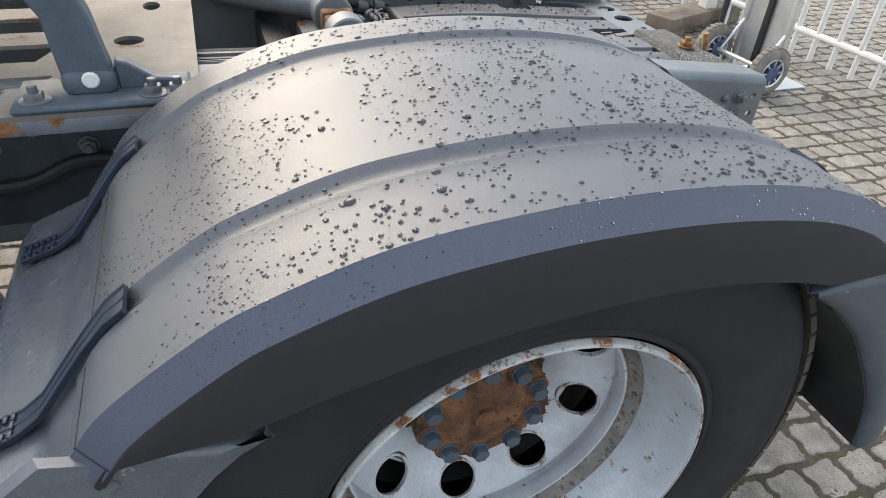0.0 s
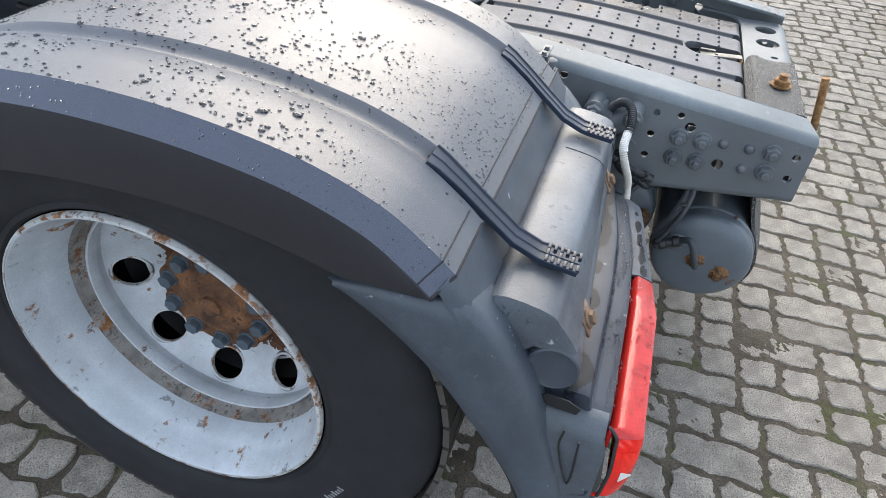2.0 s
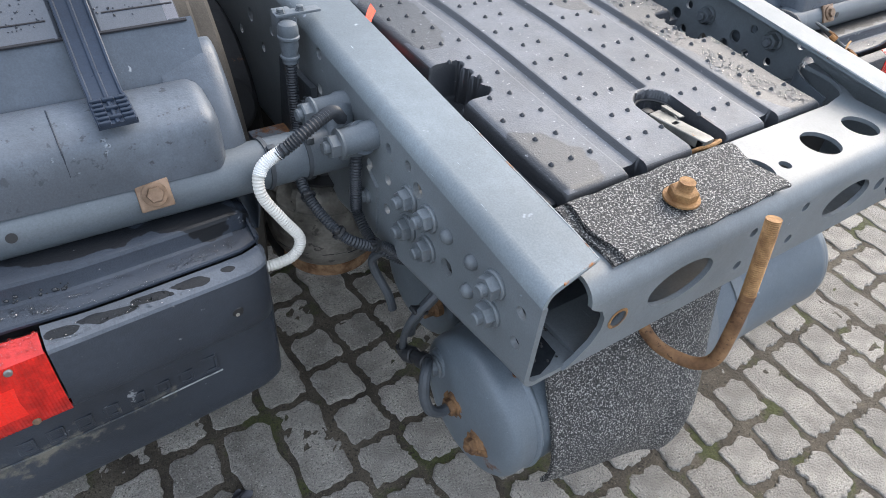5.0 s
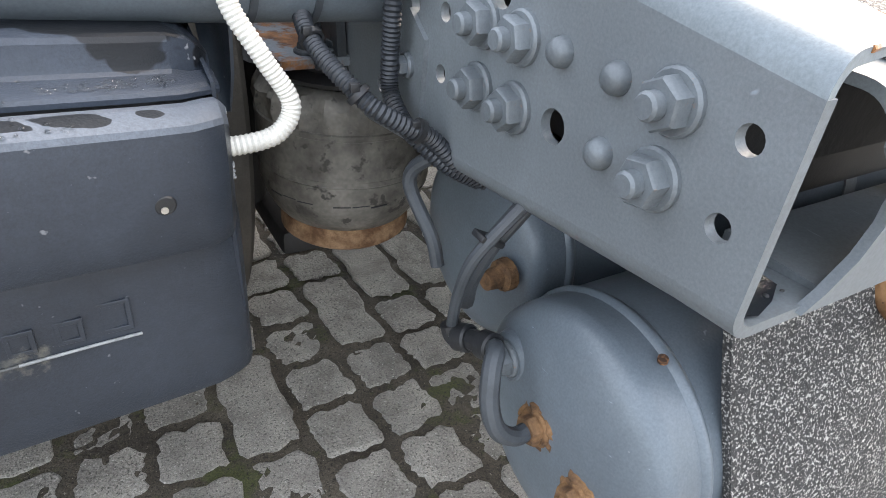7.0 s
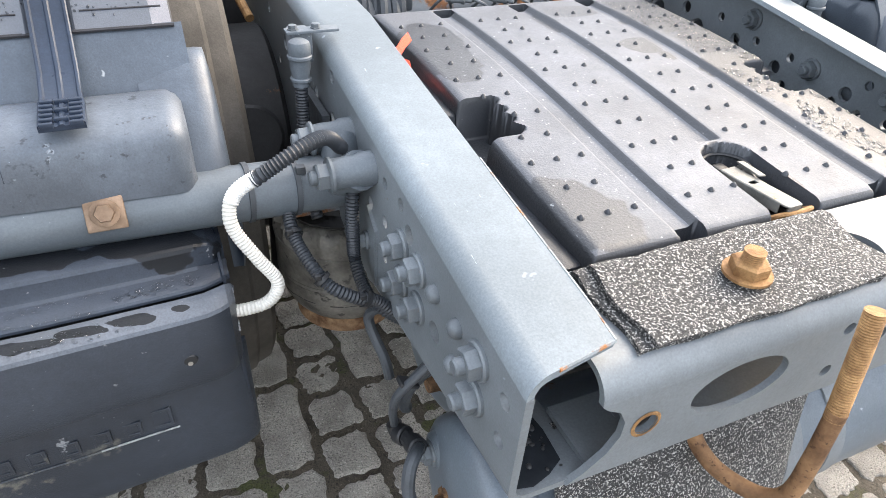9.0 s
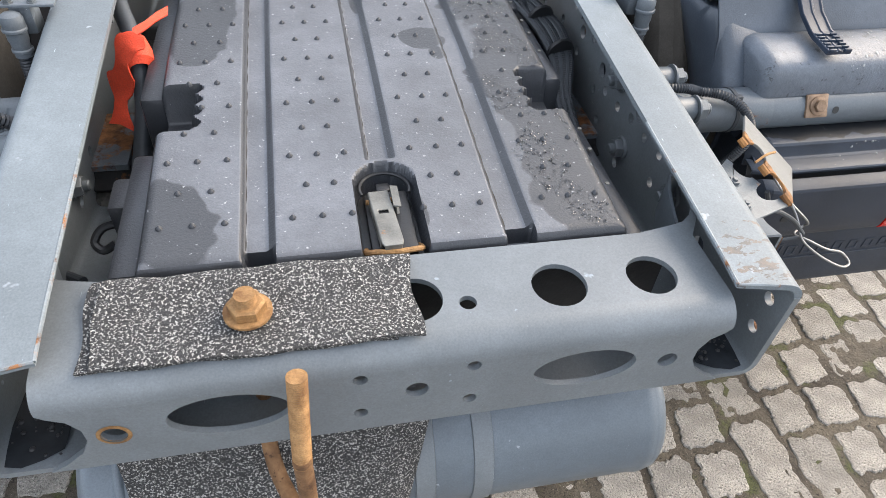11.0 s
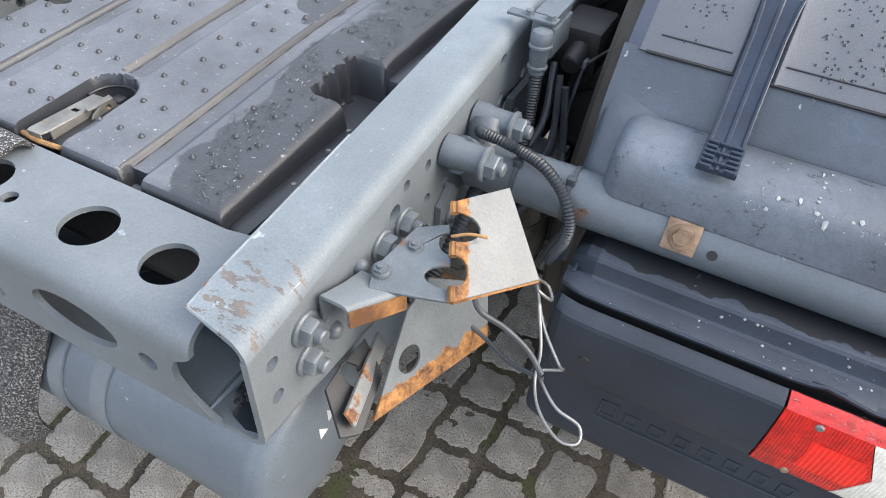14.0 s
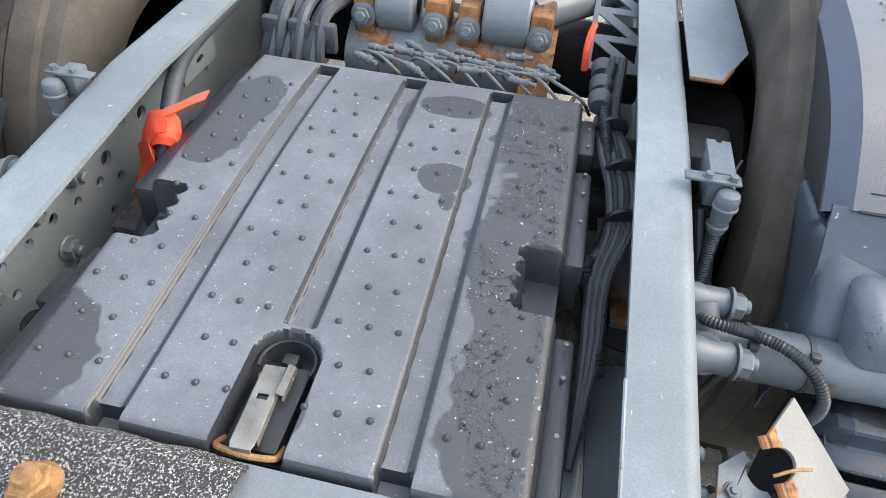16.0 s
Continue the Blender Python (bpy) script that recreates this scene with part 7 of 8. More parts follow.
# shield plate over the right-hand wheel side and chassis clutter below
b = B()
plate(b, [(0.437, 0.812), (0.485, 0.812), (0.535, 0.918), (0.535, 1.42), (0.437, 1.42)], [], 0.004, Matrix.Translation((0, 0, 0.838)))
part("shield_plate", b, PAINT_WORN, truck, "grey steel shield plate with a rusty cut edge")
b = B()
tube(b, [(0.438, 0.8105, 0.840), (0.485, 0.8105, 0.840), (0.505, 0.855, 0.840)], 0.0032, 6, 1)
part("cut_edge", b, LUG, truck)
b = B()
box(b, (-0.40, 0.88, 0.44), (0.41, 0.93, 0.60), 0.01)
part("axle_cross_bar", b, UNDER, truck)
b = B()
cyl(b, (-0.40, 0.75, 0.62), (0.41, 0.75, 0.62), 0.025, 16)
part("stabiliser_bar", b, UNDER, truck)
b = B()
box(b, (-0.40, 1.12, 0.60), (0.41, 1.20, 0.74), 0.01)
part("frame_cross_member", b, UNDER, truck)
for s in (-1, 1):
    b = B()
    cyl(b, (X(s, 0.50), 0.75, 0.60), (X(s, 0.50), 0.93, 0.52), 0.055, 20, 0.006)
    part("brake_chamber", b, UNDER, truck, "dark dusty brake chamber behind the wheel")
    b = B()
    cyl(b, (X(s, 0.47), 0.70, 0.55), (X(s, 0.47), 0.78, 0.30), 0.022, 14)
    part("damper", b, UNDER, truck)
    b = B()
    box(b, (min(X(s, 0.43), X(s, 0.53)), 0.86, 0.42), (max(X(s, 0.43), X(s, 0.53)), 1.15, 0.62), 0.02)
    part("caliper", b, UNDER, truck)
    # upright dark plate added to close the bright gap, with the drum
    b = B()
    box(b, (min(X(s, 0.430), X(s, 0.570)), 1.13, 0.25), (max(X(s, 0.430), X(s, 0.570)), 1.17, 0.78), 0.01)
    cyl(b, (X(s, 0.42), 1.0, 0.496), (X(s, 0.575), 1.0, 0.496), 0.205, 32, 0.01)
    part("brake_drum", b, UNDER, truck, "dark dusty brake drum and an added plate filling the gap")
    if s < 0:
        continue
    b = B()
    cyl(b, (X(s, 0.52), 0.50, 0.47), (X(s, 0.58), 0.52, 0.64), 0.006, 10)
    part("linkage_rod", b, CABLE, truck)
    # dusty valve body and pipes beside the wheel
    b = B()
    box(b, (min(X(s, 0.428), X(s, 0.500)), 0.70, 0.70), (max(X(s, 0.428), X(s, 0.500)), 0.80, 0.775), 0.010)
    cyl(b, (X(s, 0.47), 0.70, 0.745), (X(s, 0.47), 0.655, 0.735), 0.016, 14, 0.003)
    part("relay_valve", b, UNDER, truck, "dark dusty air valve")
    for k in range(3):
        hose("brake_pipe", [(X(s, 0.44 + 0.02 * k), 0.68 - 0.03 * k, 0.72), (X(s, 0.46 + 0.02 * k), 0.60, 0.66 - 0.02 * k), (X(s, 0.45 + 0.03 * k), 0.52, 0.62), (X(s, 0.44), 0.44, 0.56 - 0.02 * k)], 0.006, CABLE, "dark grey plastic air pipe", k=5, n=8)
# pipe along the left wheel side and a yellow line
hose("brake_pipe", [(-0.46, 0.90, 0.75), (-0.48, 1.05, 0.80), (-0.50, 1.20, 0.80), (-0.48, 1.40, 0.78)], 0.008, RUST_GOLD, "yellowish brake line")


# ---- subframe and coupling seat, ahead ----
CASTING = material("dark_blue_grey_casting", (0.075, 0.098, 0.125), 0.5, 0.0, 0.2, 12.0, 0.4, 90.0, rust=0.10, rust_scale=14.0)


def subframe():
    b = B()
    hl = [[(-0.48 + 0.18 * k, 1.66), (-0.38 + 0.18 * k, 1.62), (-0.38 + 0.18 * k, 2.35), (-0.48 + 0.18 * k, 2.35)] for k in range(5)] + [circle(-0.20, 1.50, 0.03, 14), circle(0.05, 1.46, 0.035, 14, 0.02)]
    plate(b, [(-0.555, 1.37), (0.575, 1.37), (0.575, 2.5), (-0.555, 2.5)], hl, 0.008, Matrix.Translation((0, 0, 0.852)))
    sf = part("mounting_plate", b, SAND, truck, "sandy grey mounting plate with rusty edges and slots")
    b = B()
    box(b, (-0.560, 1.375, 0.826), (-0.40, 2.6, 0.852), 0.003)
    part("edge_angle", b, RUST_PAINT, sf)
    # plate added over the rail: its dark colour stands in for shade
    b = B()
    plate(b, [(1.24, 0.585), (2.6, 0.585), (2.6, 0.824), (1.24, 0.824)], [circle(1.50 + 0.12 * k, 0.745 + 0.03 * (k % 2), 0.012, 14) for k in range(6)], 0.006, Matrix(((0, 0, -1, -0.4172), (1, 0, 0, 0), (0, 1, 0, 0), (0, 0, 0, 1))))
    part("side_plate", b, GRIME_SHADE, sf, "added dark plate standing in for shade on the frame side")
    for k in range(7):
        share(BOLT_SRC, "bolt", Matrix.Translation((-0.4232, 1.50 + 0.085 * k, 0.785 - 0.045 * (k % 2))) @ outward(-1), sf)
    b = B()
    tube(b, [(-0.435, 1.45, 0.70), (-0.44, 1.60, 0.715), (-0.45, 1.72, 0.68), (-0.45, 1.95, 0.70)], 0.014, 10, 6)
    part("frame_pipe", b, UNDER, sf)
    # casting that holds the coupling plate
    b = B()
    box(b, (-0.560, 1.385, 0.860), (-0.43, 1.66, 0.874), 0.005)
    M = Matrix.Translation((-0.490, 1.54, 0.874))
    box(b, (-0.03, -0.040, -0.005), (0.03, 0.045, 0.040), 0.014, M)
    sweep_x(b, [(1.580, 0.880), (1.500, 0.880), (1.510, 0.935), (1.520, 1.00), (1.56, 1.12), (1.66, 1.24), (1.72, 1.22), (1.64, 1.10), (1.590, 1.00), (1.585, 0.94)], -0.512, -0.468)
    sweep_x(b, [(1.500, 0.872), (1.40, 0.872), (1.405, 0.886), (1.44, 0.890), (1.480, 0.918), (1.500, 0.924)], -0.500, -0.470)
    part("coupling_bracket", b, CASTING, sf, "grey cast coupling bracket", bevel=0.004)
    b = B()
    lathe(b, [(0, 0), (0.0135, 0), (0.0135, 0.004), (0.011, 0.006), (0, 0.006)], (-0.5195, 1.538, 0.900), (-1, 1.538, 0.900), 18)
    part("pivot_cap", b, LABEL, sf)
    for y in (1.405, 1.445, 1.625):
        b = B(); hexbolt(b, 0.016, 0.016, 1.5, 0.5)
        part("nut", b, BOLT, sf, m=Matrix.Translation((-0.530, y, 0.873)))
    b = B()
    plate(b, [(-0.42, 1.50), (0.44, 1.50), (0.44, 2.45), (-0.42, 2.45)], [], 0.03, Matrix.Translation((0, 0, 1.16)) @ Matrix.Rotation(0, 4, "X"))
    part("coupling_plate", b, UNDER, sf, "dark greasy coupling plate", bevel=0.006)
    return sf


subframe()
b = B()
lathe(b, [(0, 0), (0.16, 0.012), (0.235, 0.05), (0.27, 0.11), (0.278, 0.18), (0.278, 1.2), (0, 1.2)], (-0.81, 1.72, 0.53), (-0.81, 3, 0.53), 48)
part("fuel_tank", b, TANK_LIGHT, truck, "pale blue-grey rounded tank ahead of the wheel")


# ---- loose things on and under the frame ----
def rubber_mats():
    for dz, dx, dy, nm in ((0.0, -0.012, 0.002, 0), (0.0058, 0.0, -0.002, 1)):
        b = B()
        rows = []
        for j in range(15):
            v = j / 14
            y = -0.004 + dy + 0.112 * v
            r = []
            for k in range(29):
                u = k / 28
                x = -0.292 + dx + (0.310 - (0.012 if nm == 0 else 0)) * u
                z = 0.7378 + dz + 0.0015 * math.sin(u * 9 + v * 3) * (1 if nm else 0)
                z += 0.011 * max(0.0, (v - 0.45) / 0.55) ** 1.5 - 0.016 * max(0.0, (v - 0.86) / 0.14) ** 2
                z -= 0.002 * max(0.0, (0.12 - v) / 0.12) ** 2
                r.append((x + 0.003 * math.sin(v * 7 + nm), y + 0.0015 * math.sin(u * 23), z))
            rows.append(r)
        sheet(b, rows)
        m_ = part("rubber_mat", b, MAT_RUBBER, None, solid=-0.0052)
        tagged(m_, "strip of speckled black granulated rubber matting on the cross member", "mat", "rubber matting")


rubber_mats()


def rubber_flap():
    b = B()
    rows = []
    for j in range(19):
        v = j / 18
        r = []
        for k in range(19):
            u = k / 18
            tl, tr, bl, br = (-0.338, 0.048, 0.604), (0.070, 0.046, 0.604), (-0.316, -0.007, 0.297), (-0.008, -0.062, 0.245)
            x, y, z = [(tl[i] * (1 - u) + tr[i] * u) * (1 - v) + (bl[i] * (1 - u) + br[i] * u) * v for i in range(3)]
            x, y = x + 0.004 * math.sin(v * 5), y + 0.004 * math.sin(u * 6 + v * 4) - 0.028 * math.sin(math.pi * v ** 2.2)
            if u > 0.66:                   # the inner side curls back towards the tank
                q = (u - 0.66) / 0.34
                x, y = x - 0.020 * q ** 2, y + v * (0.045 * q ** 2.5 - 0.012 * math.sin(math.pi * q))
                z += 0.022 * q ** 4 * v
            r.append((x, y, z))
        rows.append(r)
    sheet(b, rows)
    f = part("rubber_flap", b, MAT_RUBBER, None, solid=0.008)
    tagged(f, "hanging flap of speckled granulated rubber behind the air tank", "rubber flap", "rubber matting")


rubber_flap()


def hook_bolt():
    e = thing("hook_bolt", "rusty threaded hook bolt through the cross member", "bolt", at=(0, 0, 0))
    b = B()
    xa, ya = -0.149, 0.040
    pts = [(xa, ya, 0.774), (xa, ya, 0.68), (-0.152, 0.036, 0.59), (-0.155, 0.020, 0.541), (-0.149, -0.006, 0.519), (-0.138, -0.034, 0.513), (-0.124, -0.064, 0.518), (-0.114, -0.080, 0.540), (-0.110, -0.080, 0.59), (-0.110, -0.076, 0.665)]
    tube(b, pts, 0.0095, 14, 7)
    part("rod", b, RUST_ROD, e)
    b = B()
    tube(b, [(-0.110, -0.0765, 0.655), (-0.107, -0.067, 0.715), (-0.104, -0.057, 0.772)], 0.0098, 14, 14, 0.0009, 0.0032)
    part("threaded_end", b, RUST_GOLD, e)
    b = B()
    lathe(b, [(0, 0), (0.024, 0), (0.024, 0.003), (0, 0.003)], (xa, ya, 0.7522), (xa, ya, 1), 24)
    part("washer", b, RUST_GOLD, e)
    b = B()
    lathe(b, [(0, 0), (0.0185, 0), (0.019, 0.002), (0.019, 0.011), (0.016, 0.013), (0, 0.013)], (xa, ya, 0.755), (xa, ya, 1), 6)
    part("nut", b, RUST_GOLD, e)
    b = B()
    lathe(b, [(0, 0), (0.024, 0), (0.024, 0.003), (0.020, 0.003), (0.020, 0.019), (0, 0.019)], (xa, ya, 0.728), (xa, ya, 0), 6)
    part("lower_nut", b, RUST, e)
    b = B()
    tube(b, [(xa, ya, 0.766), (xa, ya, 0.772), (xa, ya, 0.779)], 0.0105, 14, 6, 0.0008, 0.003)
    part("stud", b, RUST_GOLD, e)


RUST_ROD = material("orange_rusty_rod", (0.19, 0.090, 0.040), 0.8, 0.2, 0.5, 30.0, 0.6, 250.0, second=(0.33, 0.185, 0.088), pits=0.3, pit_scale=110.0)
hook_bolt()


def quad_plate(b, pts, holes=(), thick=0.004):
    """A plate through three corners (origin, along, across) with its outline given in that plane."""
    o, p, q = [Vector(v) for v in pts[:3]]
    ex = (p - o).normalized()
    ez = ex.cross(q - o).normalized()
    ey = ez.cross(ex)
    M = Matrix.Identity(4)
    for i in range(3):
        M[i][0], M[i][1], M[i][2], M[i][3] = ex[i], ey[i], ez[i], o[i]
    loc = [((Vector(v) - o).dot(ex), (Vector(v) - o).dot(ey)) for v in pts]
    hl = [circle((Vector(c) - o).dot(ex), (Vector(c) - o).dot(ey), r, 20, ry) for c, r, ry in holes]
    plate(b, loc, hl, thick, M)
    return b


BRACKET_RUST = material("orange_rusty_steel", (0.115, 0.135, 0.15), 0.45, 0.1, 0.30, 9.0, 0.3, 200.0, rust=0.08, rust_scale=16.0, line=((0.499, 0.246, 0.764), (0.045, -0.088, -0.048), 0.004, (0.40, 0.18, 0.06)))


BRACKET_EDGE = material("rust_eaten_steel", (0.15, 0.165, 0.17), 0.5, 0.1, 0.2, 12.0, 0.3, 200.0, rust=0.20, rust_scale=20.0, line=((0.493, 0.085, 0.561), (0.062, 0.168, 0.0), 0.026, (0.44, 0.21, 0.07)))


LIP_RUST = material("rust_banded_steel", (0.20, 0.21, 0.21), 0.5, 0.1, 0.2, 12.0, 0.3, 200.0, rust=0.44, rust_scale=24.0)


def socket_bracket():
    e = thing("socket_bracket", "bent rust-edged steel bracket with round holes, bolted to the frame", "bracket")
    lt, a, bb, f, d = [Vector(v) for v in ((0.499, 0.246, 0.764), (0.537, 0.303, 0.760), (0.605, 0.245, 0.702), (0.544, 0.158, 0.716), (0.466, 0.126, 0.724))]

    def bitten(inward, deep):
        """The fold from top to foot with two round bites out of it."""
        dr = (f - lt).normalized()
        n = (Vector(inward) - lt)
        n = (n - dr * n.dot(dr)).normalized()
        out = [lt]
        for c, q in zip((0.029, 0.077), deep):
            m = lt + dr * c
            out += [m + dr * (-0.0165 * math.cos(radians(t))) + n * (q * math.sin(radians(t))) for t in range(0, 181, 20)]
        return out + [f]
    b = B()
    fold = bitten(bb, (0.028, 0.015))
    quad_plate(b, [f, bb, a] + fold[:-1], [], 0.004)
    part("upper_plate", b, BRACKET_STEEL, e, "pale steel face with rust along the fold", bevel=0.0008)
    b = B()
    fold = bitten(d, (0.012, 0.028))
    quad_plate(b, [f, d, (0.457, 0.150, 0.727), (0.464, 0.225, 0.716)] + fold[:-1], [], 0.004)
    part("folded_face", b, BRACKET_RUST, e, bevel=0.0008)
    dr = (f - lt).normalized()
    for c0, c1 in ((0.0, 0.0125), (0.0455, 0.0605), (0.0935, (f - lt).length)):
        b = B()
        tube(b, [lt + dr * c0, lt + dr * c1], 0.0050, 8, 1)
        part("rusty_fold", b, LUG, e)
    b = B()
    tube(b, [f, bb], 0.0026, 6, 1)
    part("rusty_edge", b, LUG, e)
    # bent channel foot, open towards the rear: top, rusty outer wall, flange on the rail
    b = B()
    sheet(b, [[(0.4405, y, 0.708 + dz), (0.4405, y, 0.741 + dz), (0.4425, y, 0.7445 + dz), (0.467 + g_, y, 0.7440 + dz), (0.4710 + g_, y, 0.7420 + dz), (0.4728 + g_, y, 0.738 + dz), (0.4735 + g_, y, 0.716 + dz)] for y, dz, g_ in ((0.080, 0.0, 0.0), (0.12, -0.018, 0.012), (0.150, -0.028, 0.023))])
    part("foot", b, PAINT, e, angle=50, solid=0.003)
    b = B()
    sheet(b, [[(0.4742 + g_, y, 0.738 + dz), (0.4750 + g_, y, 0.715 + dz)] for y, dz, g_ in ((0.0795, 0.0, 0.0), (0.12, -0.018, 0.012), (0.150, -0.028, 0.023))])
    part("rusty_foot", b, LUG, e, "orange rusted edge of the foot", solid=0.001)
    b = B()
    quad_plate(b, [(0.484, 0.171, 0.656), (0.493, 0.085, 0.561), (0.555, 0.253, 0.560), (0.585, 0.262, 0.650), (0.520, 0.200, 0.690)], [((0.503, 0.150, 0.604), 0.0175, 0.015)], 0.004)
    part("lower_plate", b, BRACKET_EDGE, e, bevel=0.0008)
    b = B()
    quad_plate(b, [(0.4515, 0.1685, 0.602), (0.4625, 0.1675, 0.584), (0.492, 0.055, 0.589), (0.481, 0.054, 0.607)], [], 0.004)
    part("lip", b, LIP_RUST, e, "pale steel lip with orange rust bands", bevel=0.0008)
    b = B()
    tube(b, [(0.493, 0.085, 0.561), (0.555, 0.253, 0.560)], 0.0028, 6, 1)
    part("rusty_edge", b, LUG, e)
    b = B()
    quad_plate(b, [(0.441, 0.150, 0.600), (0.442, 0.070, 0.600), (0.481, 0.039, 0.579), (0.497, 0.058, 0.575), (0.475, 0.130, 0.575)], [((0.456, 0.105, 0.592), 0.012, 0.020)], 0.005)
    part("dark_tab", b, BLACK, e, bevel=0.001)
    for p in ((0.466, 0.151, 0.7265), (0.478, 0.200, 0.7245)):
        b = B(); hexbolt(b, 0.0078, 0.009, 1.3, 0.5, 0.003)
        part("bolt", b, BOLT, e, m=Matrix.Translation(p) @ Matrix.Rotation(radians(12), 4, "X"))
    b = B()
    tube(b, [(0.512, 0.215, 0.746), (0.530, 0.222, 0.752), (0.548, 0.228, 0.751)], 0.0018, 8)
    part("bent_tag", b, RUST_GOLD, e)
    for p in ((0.4425, 0.077, 0.551), (0.4425, 0.060, 0.536)):
        b = B()
        plate(b, [(-0.007, 0.011), (0.008, -0.009), (-0.006, -0.012)], [], 0.0008, Matrix(((0, 0, 1, p[0]), (1, 0, 0, p[1]), (0, 1, 0, p[2]), (0, 0, 0, 1))))
        part("sticker", b, LABEL, e)


socket_bracket()


def spring_clip():
    b = B()
    pts = [(0.600, 0.262, 0.688), (0.612, 0.272, 0.672), (0.622, 0.258, 0.668), (0.608, 0.248, 0.684), (0.602, 0.262, 0.676), (0.625, 0.235, 0.648), (0.655, 0.215, 0.622), (0.660, 0.222, 0.606), (0.638, 0.210, 0.603), (0.648, 0.192, 0.606), (0.672, 0.175, 0.600), (0.700, 0.172, 0.592), (0.705, 0.155, 0.586), (0.685, 0.148, 0.588), (0.655, 0.165, 0.598), (0.638, 0.192, 0.608), (0.632, 0.215, 0.632), (0.612, 0.245, 0.668)]
    tube(b, pts, 0.0019, 8, 8)
    o = part("wire_clip", b, WIRE, None)
    tagged(o, "bright bent spring wire clip hanging from the bracket", "wire clip")


spring_clip()
for pts, r, lab in (([(0.545, 0.205, 0.700), (0.560, 0.200, 0.672), (0.590, 0.205, 0.655), (0.620, 0.205, 0.635), (0.642, 0.200, 0.612)], 0.0034, "thin black lanyard cable on the bracket"),
                    ([(0.520, 0.240, 0.60), (0.56, 0.235, 0.585), (0.60, 0.215, 0.588), (0.645, 0.200, 0.605)], 0.0028, "thin black lanyard cable on the bracket")):
    b = B(); tube(b, pts, r, 8, 8)
    tagged(part("lanyard", b, CABLE, None), lab, "cable")


def red_webbing():
    b = B()
    line = spline([(-0.312, 0.566, 0.782), (-0.325, 0.552, 0.770), (-0.336, 0.545, 0.748), (-0.344, 0.548, 0.720), (-0.350, 0.535, 0.690), (-0.354, 0.515, 0.662)], 5)
    rows = []
    for i, p in enumerate(line):
        w = 0.015 + 0.006 * math.sin(i * 0.55)
        rows.append([(p.x - w, p.y + w * 0.7, p.z + 0.004 * math.sin(i)), (p.x, p.y, p.z + 0.006), (p.x + w, p.y - w * 0.7, p.z + 0.003 * math.cos(i * 1.3))])
    sheet(b, rows)
    o = part("red_strap", b, RED_WEB, None, solid=0.0022, angle=60)
    tagged(o, "orange-red webbing strap knotted round a cable", "strap")
    kn = B()
    lathe(kn, [(0.015, -0.028), (0.024, -0.019), (0.0255, 0.0), (0.022, 0.020), (0.0155, 0.028)], (-0.320, 0.570, 0.755), (-0.335, 0.62, 0.785), 14)
    part("knot", kn, RED_WEB, o)
    kn = B()
    sheet(kn, [[(x, y - 0.009, z), (x, y + 0.009, z + 0.006)] for x, y, z in ((-0.316, 0.572, 0.782), (-0.300, 0.590, 0.784), (-0.286, 0.608, 0.788), (-0.270, 0.626, 0.790))])
    part("tail", kn, RED_WEB, o, solid=0.002)


red_webbing()


def scrap():
    """A crumpled bit of dark film lying on the paving."""
    b = B()
    rows = []
    for j in range(9):
        r = []
        for k in range(9):
            u, v = j / 8 - 0.5, k / 8 - 0.5
            h = 0.007 + 0.010 * noise.noise(Vector((u * 5, v * 5, 2.0))) + 0.006 * noise.noise(Vector((u * 11, v * 11, 7.0)))
            r.append((-0.706 + 0.046 * u + 0.006 * math.sin(v * 9), 0.352 + 0.030 * v + 0.005 * math.sin(u * 8), max(0.0012, h)))
        rows.append(r)
    sheet(b, rows)
    o = part("plastic_scrap", b, SCRAP, None, angle=50, solid=0.0008)
    tagged(o, "crumpled scrap of dark plastic film on the paving", "litter")


SCRAP = material("dark_plastic_film", (0.025, 0.025, 0.032), 0.35, 0.0, 0.3, 40.0, 0.2, 200.0)
scrap()


# ---- yard behind: fence on its foot, hand truck, second cart ----
def fence():
    e = thing("barrier_fence", "white painted steel barrier fence standing on a plastic foot", "fence")
    p0, p1 = Vector((4.6, -2.06, 0)), Vector((0.45, -2.22, 0))
    d = (p1 - p0).normalized()
    L = (p1 - p0).length
    for z in (0.20, 1.00):
        b = B()
        tube(b, [p0 + Vector((0, 0, z)), p0.lerp(p1, 0.5) + Vector((0, 0, z)), p1 + Vector((0, 0, z))], 0.021, 10, 2)
        part("rail", b, FENCE, e)
    b = B()
    box(b, (-0.045, -0.045, 0.1445), (0.045, 0.045, 1.25), 0.006, Matrix.Translation((2.19, -2.02, 0)))
    part("post", b, FENCE, e)
    src = None
    n = int(L / 0.155)
    for k in range(1, n):
        m = Matrix.Translation(p0 + d * (0.155 * k))
        if src is None:
            b = B()
            cyl(b, (0, 0, 0.045), (0, 0, 1.12), 0.0165, 12, 0.002)
            src = part("picket", b, FENCE, e, m=m)
        else:
            share(src, "picket", m, e)
    b = B()
    cyl(b, p1 + Vector((0, 0, 0)), p1 + Vector((0, 0, 1.2)), 0.02, 12)
    part("end_post", b, FENCE, e)


fence()


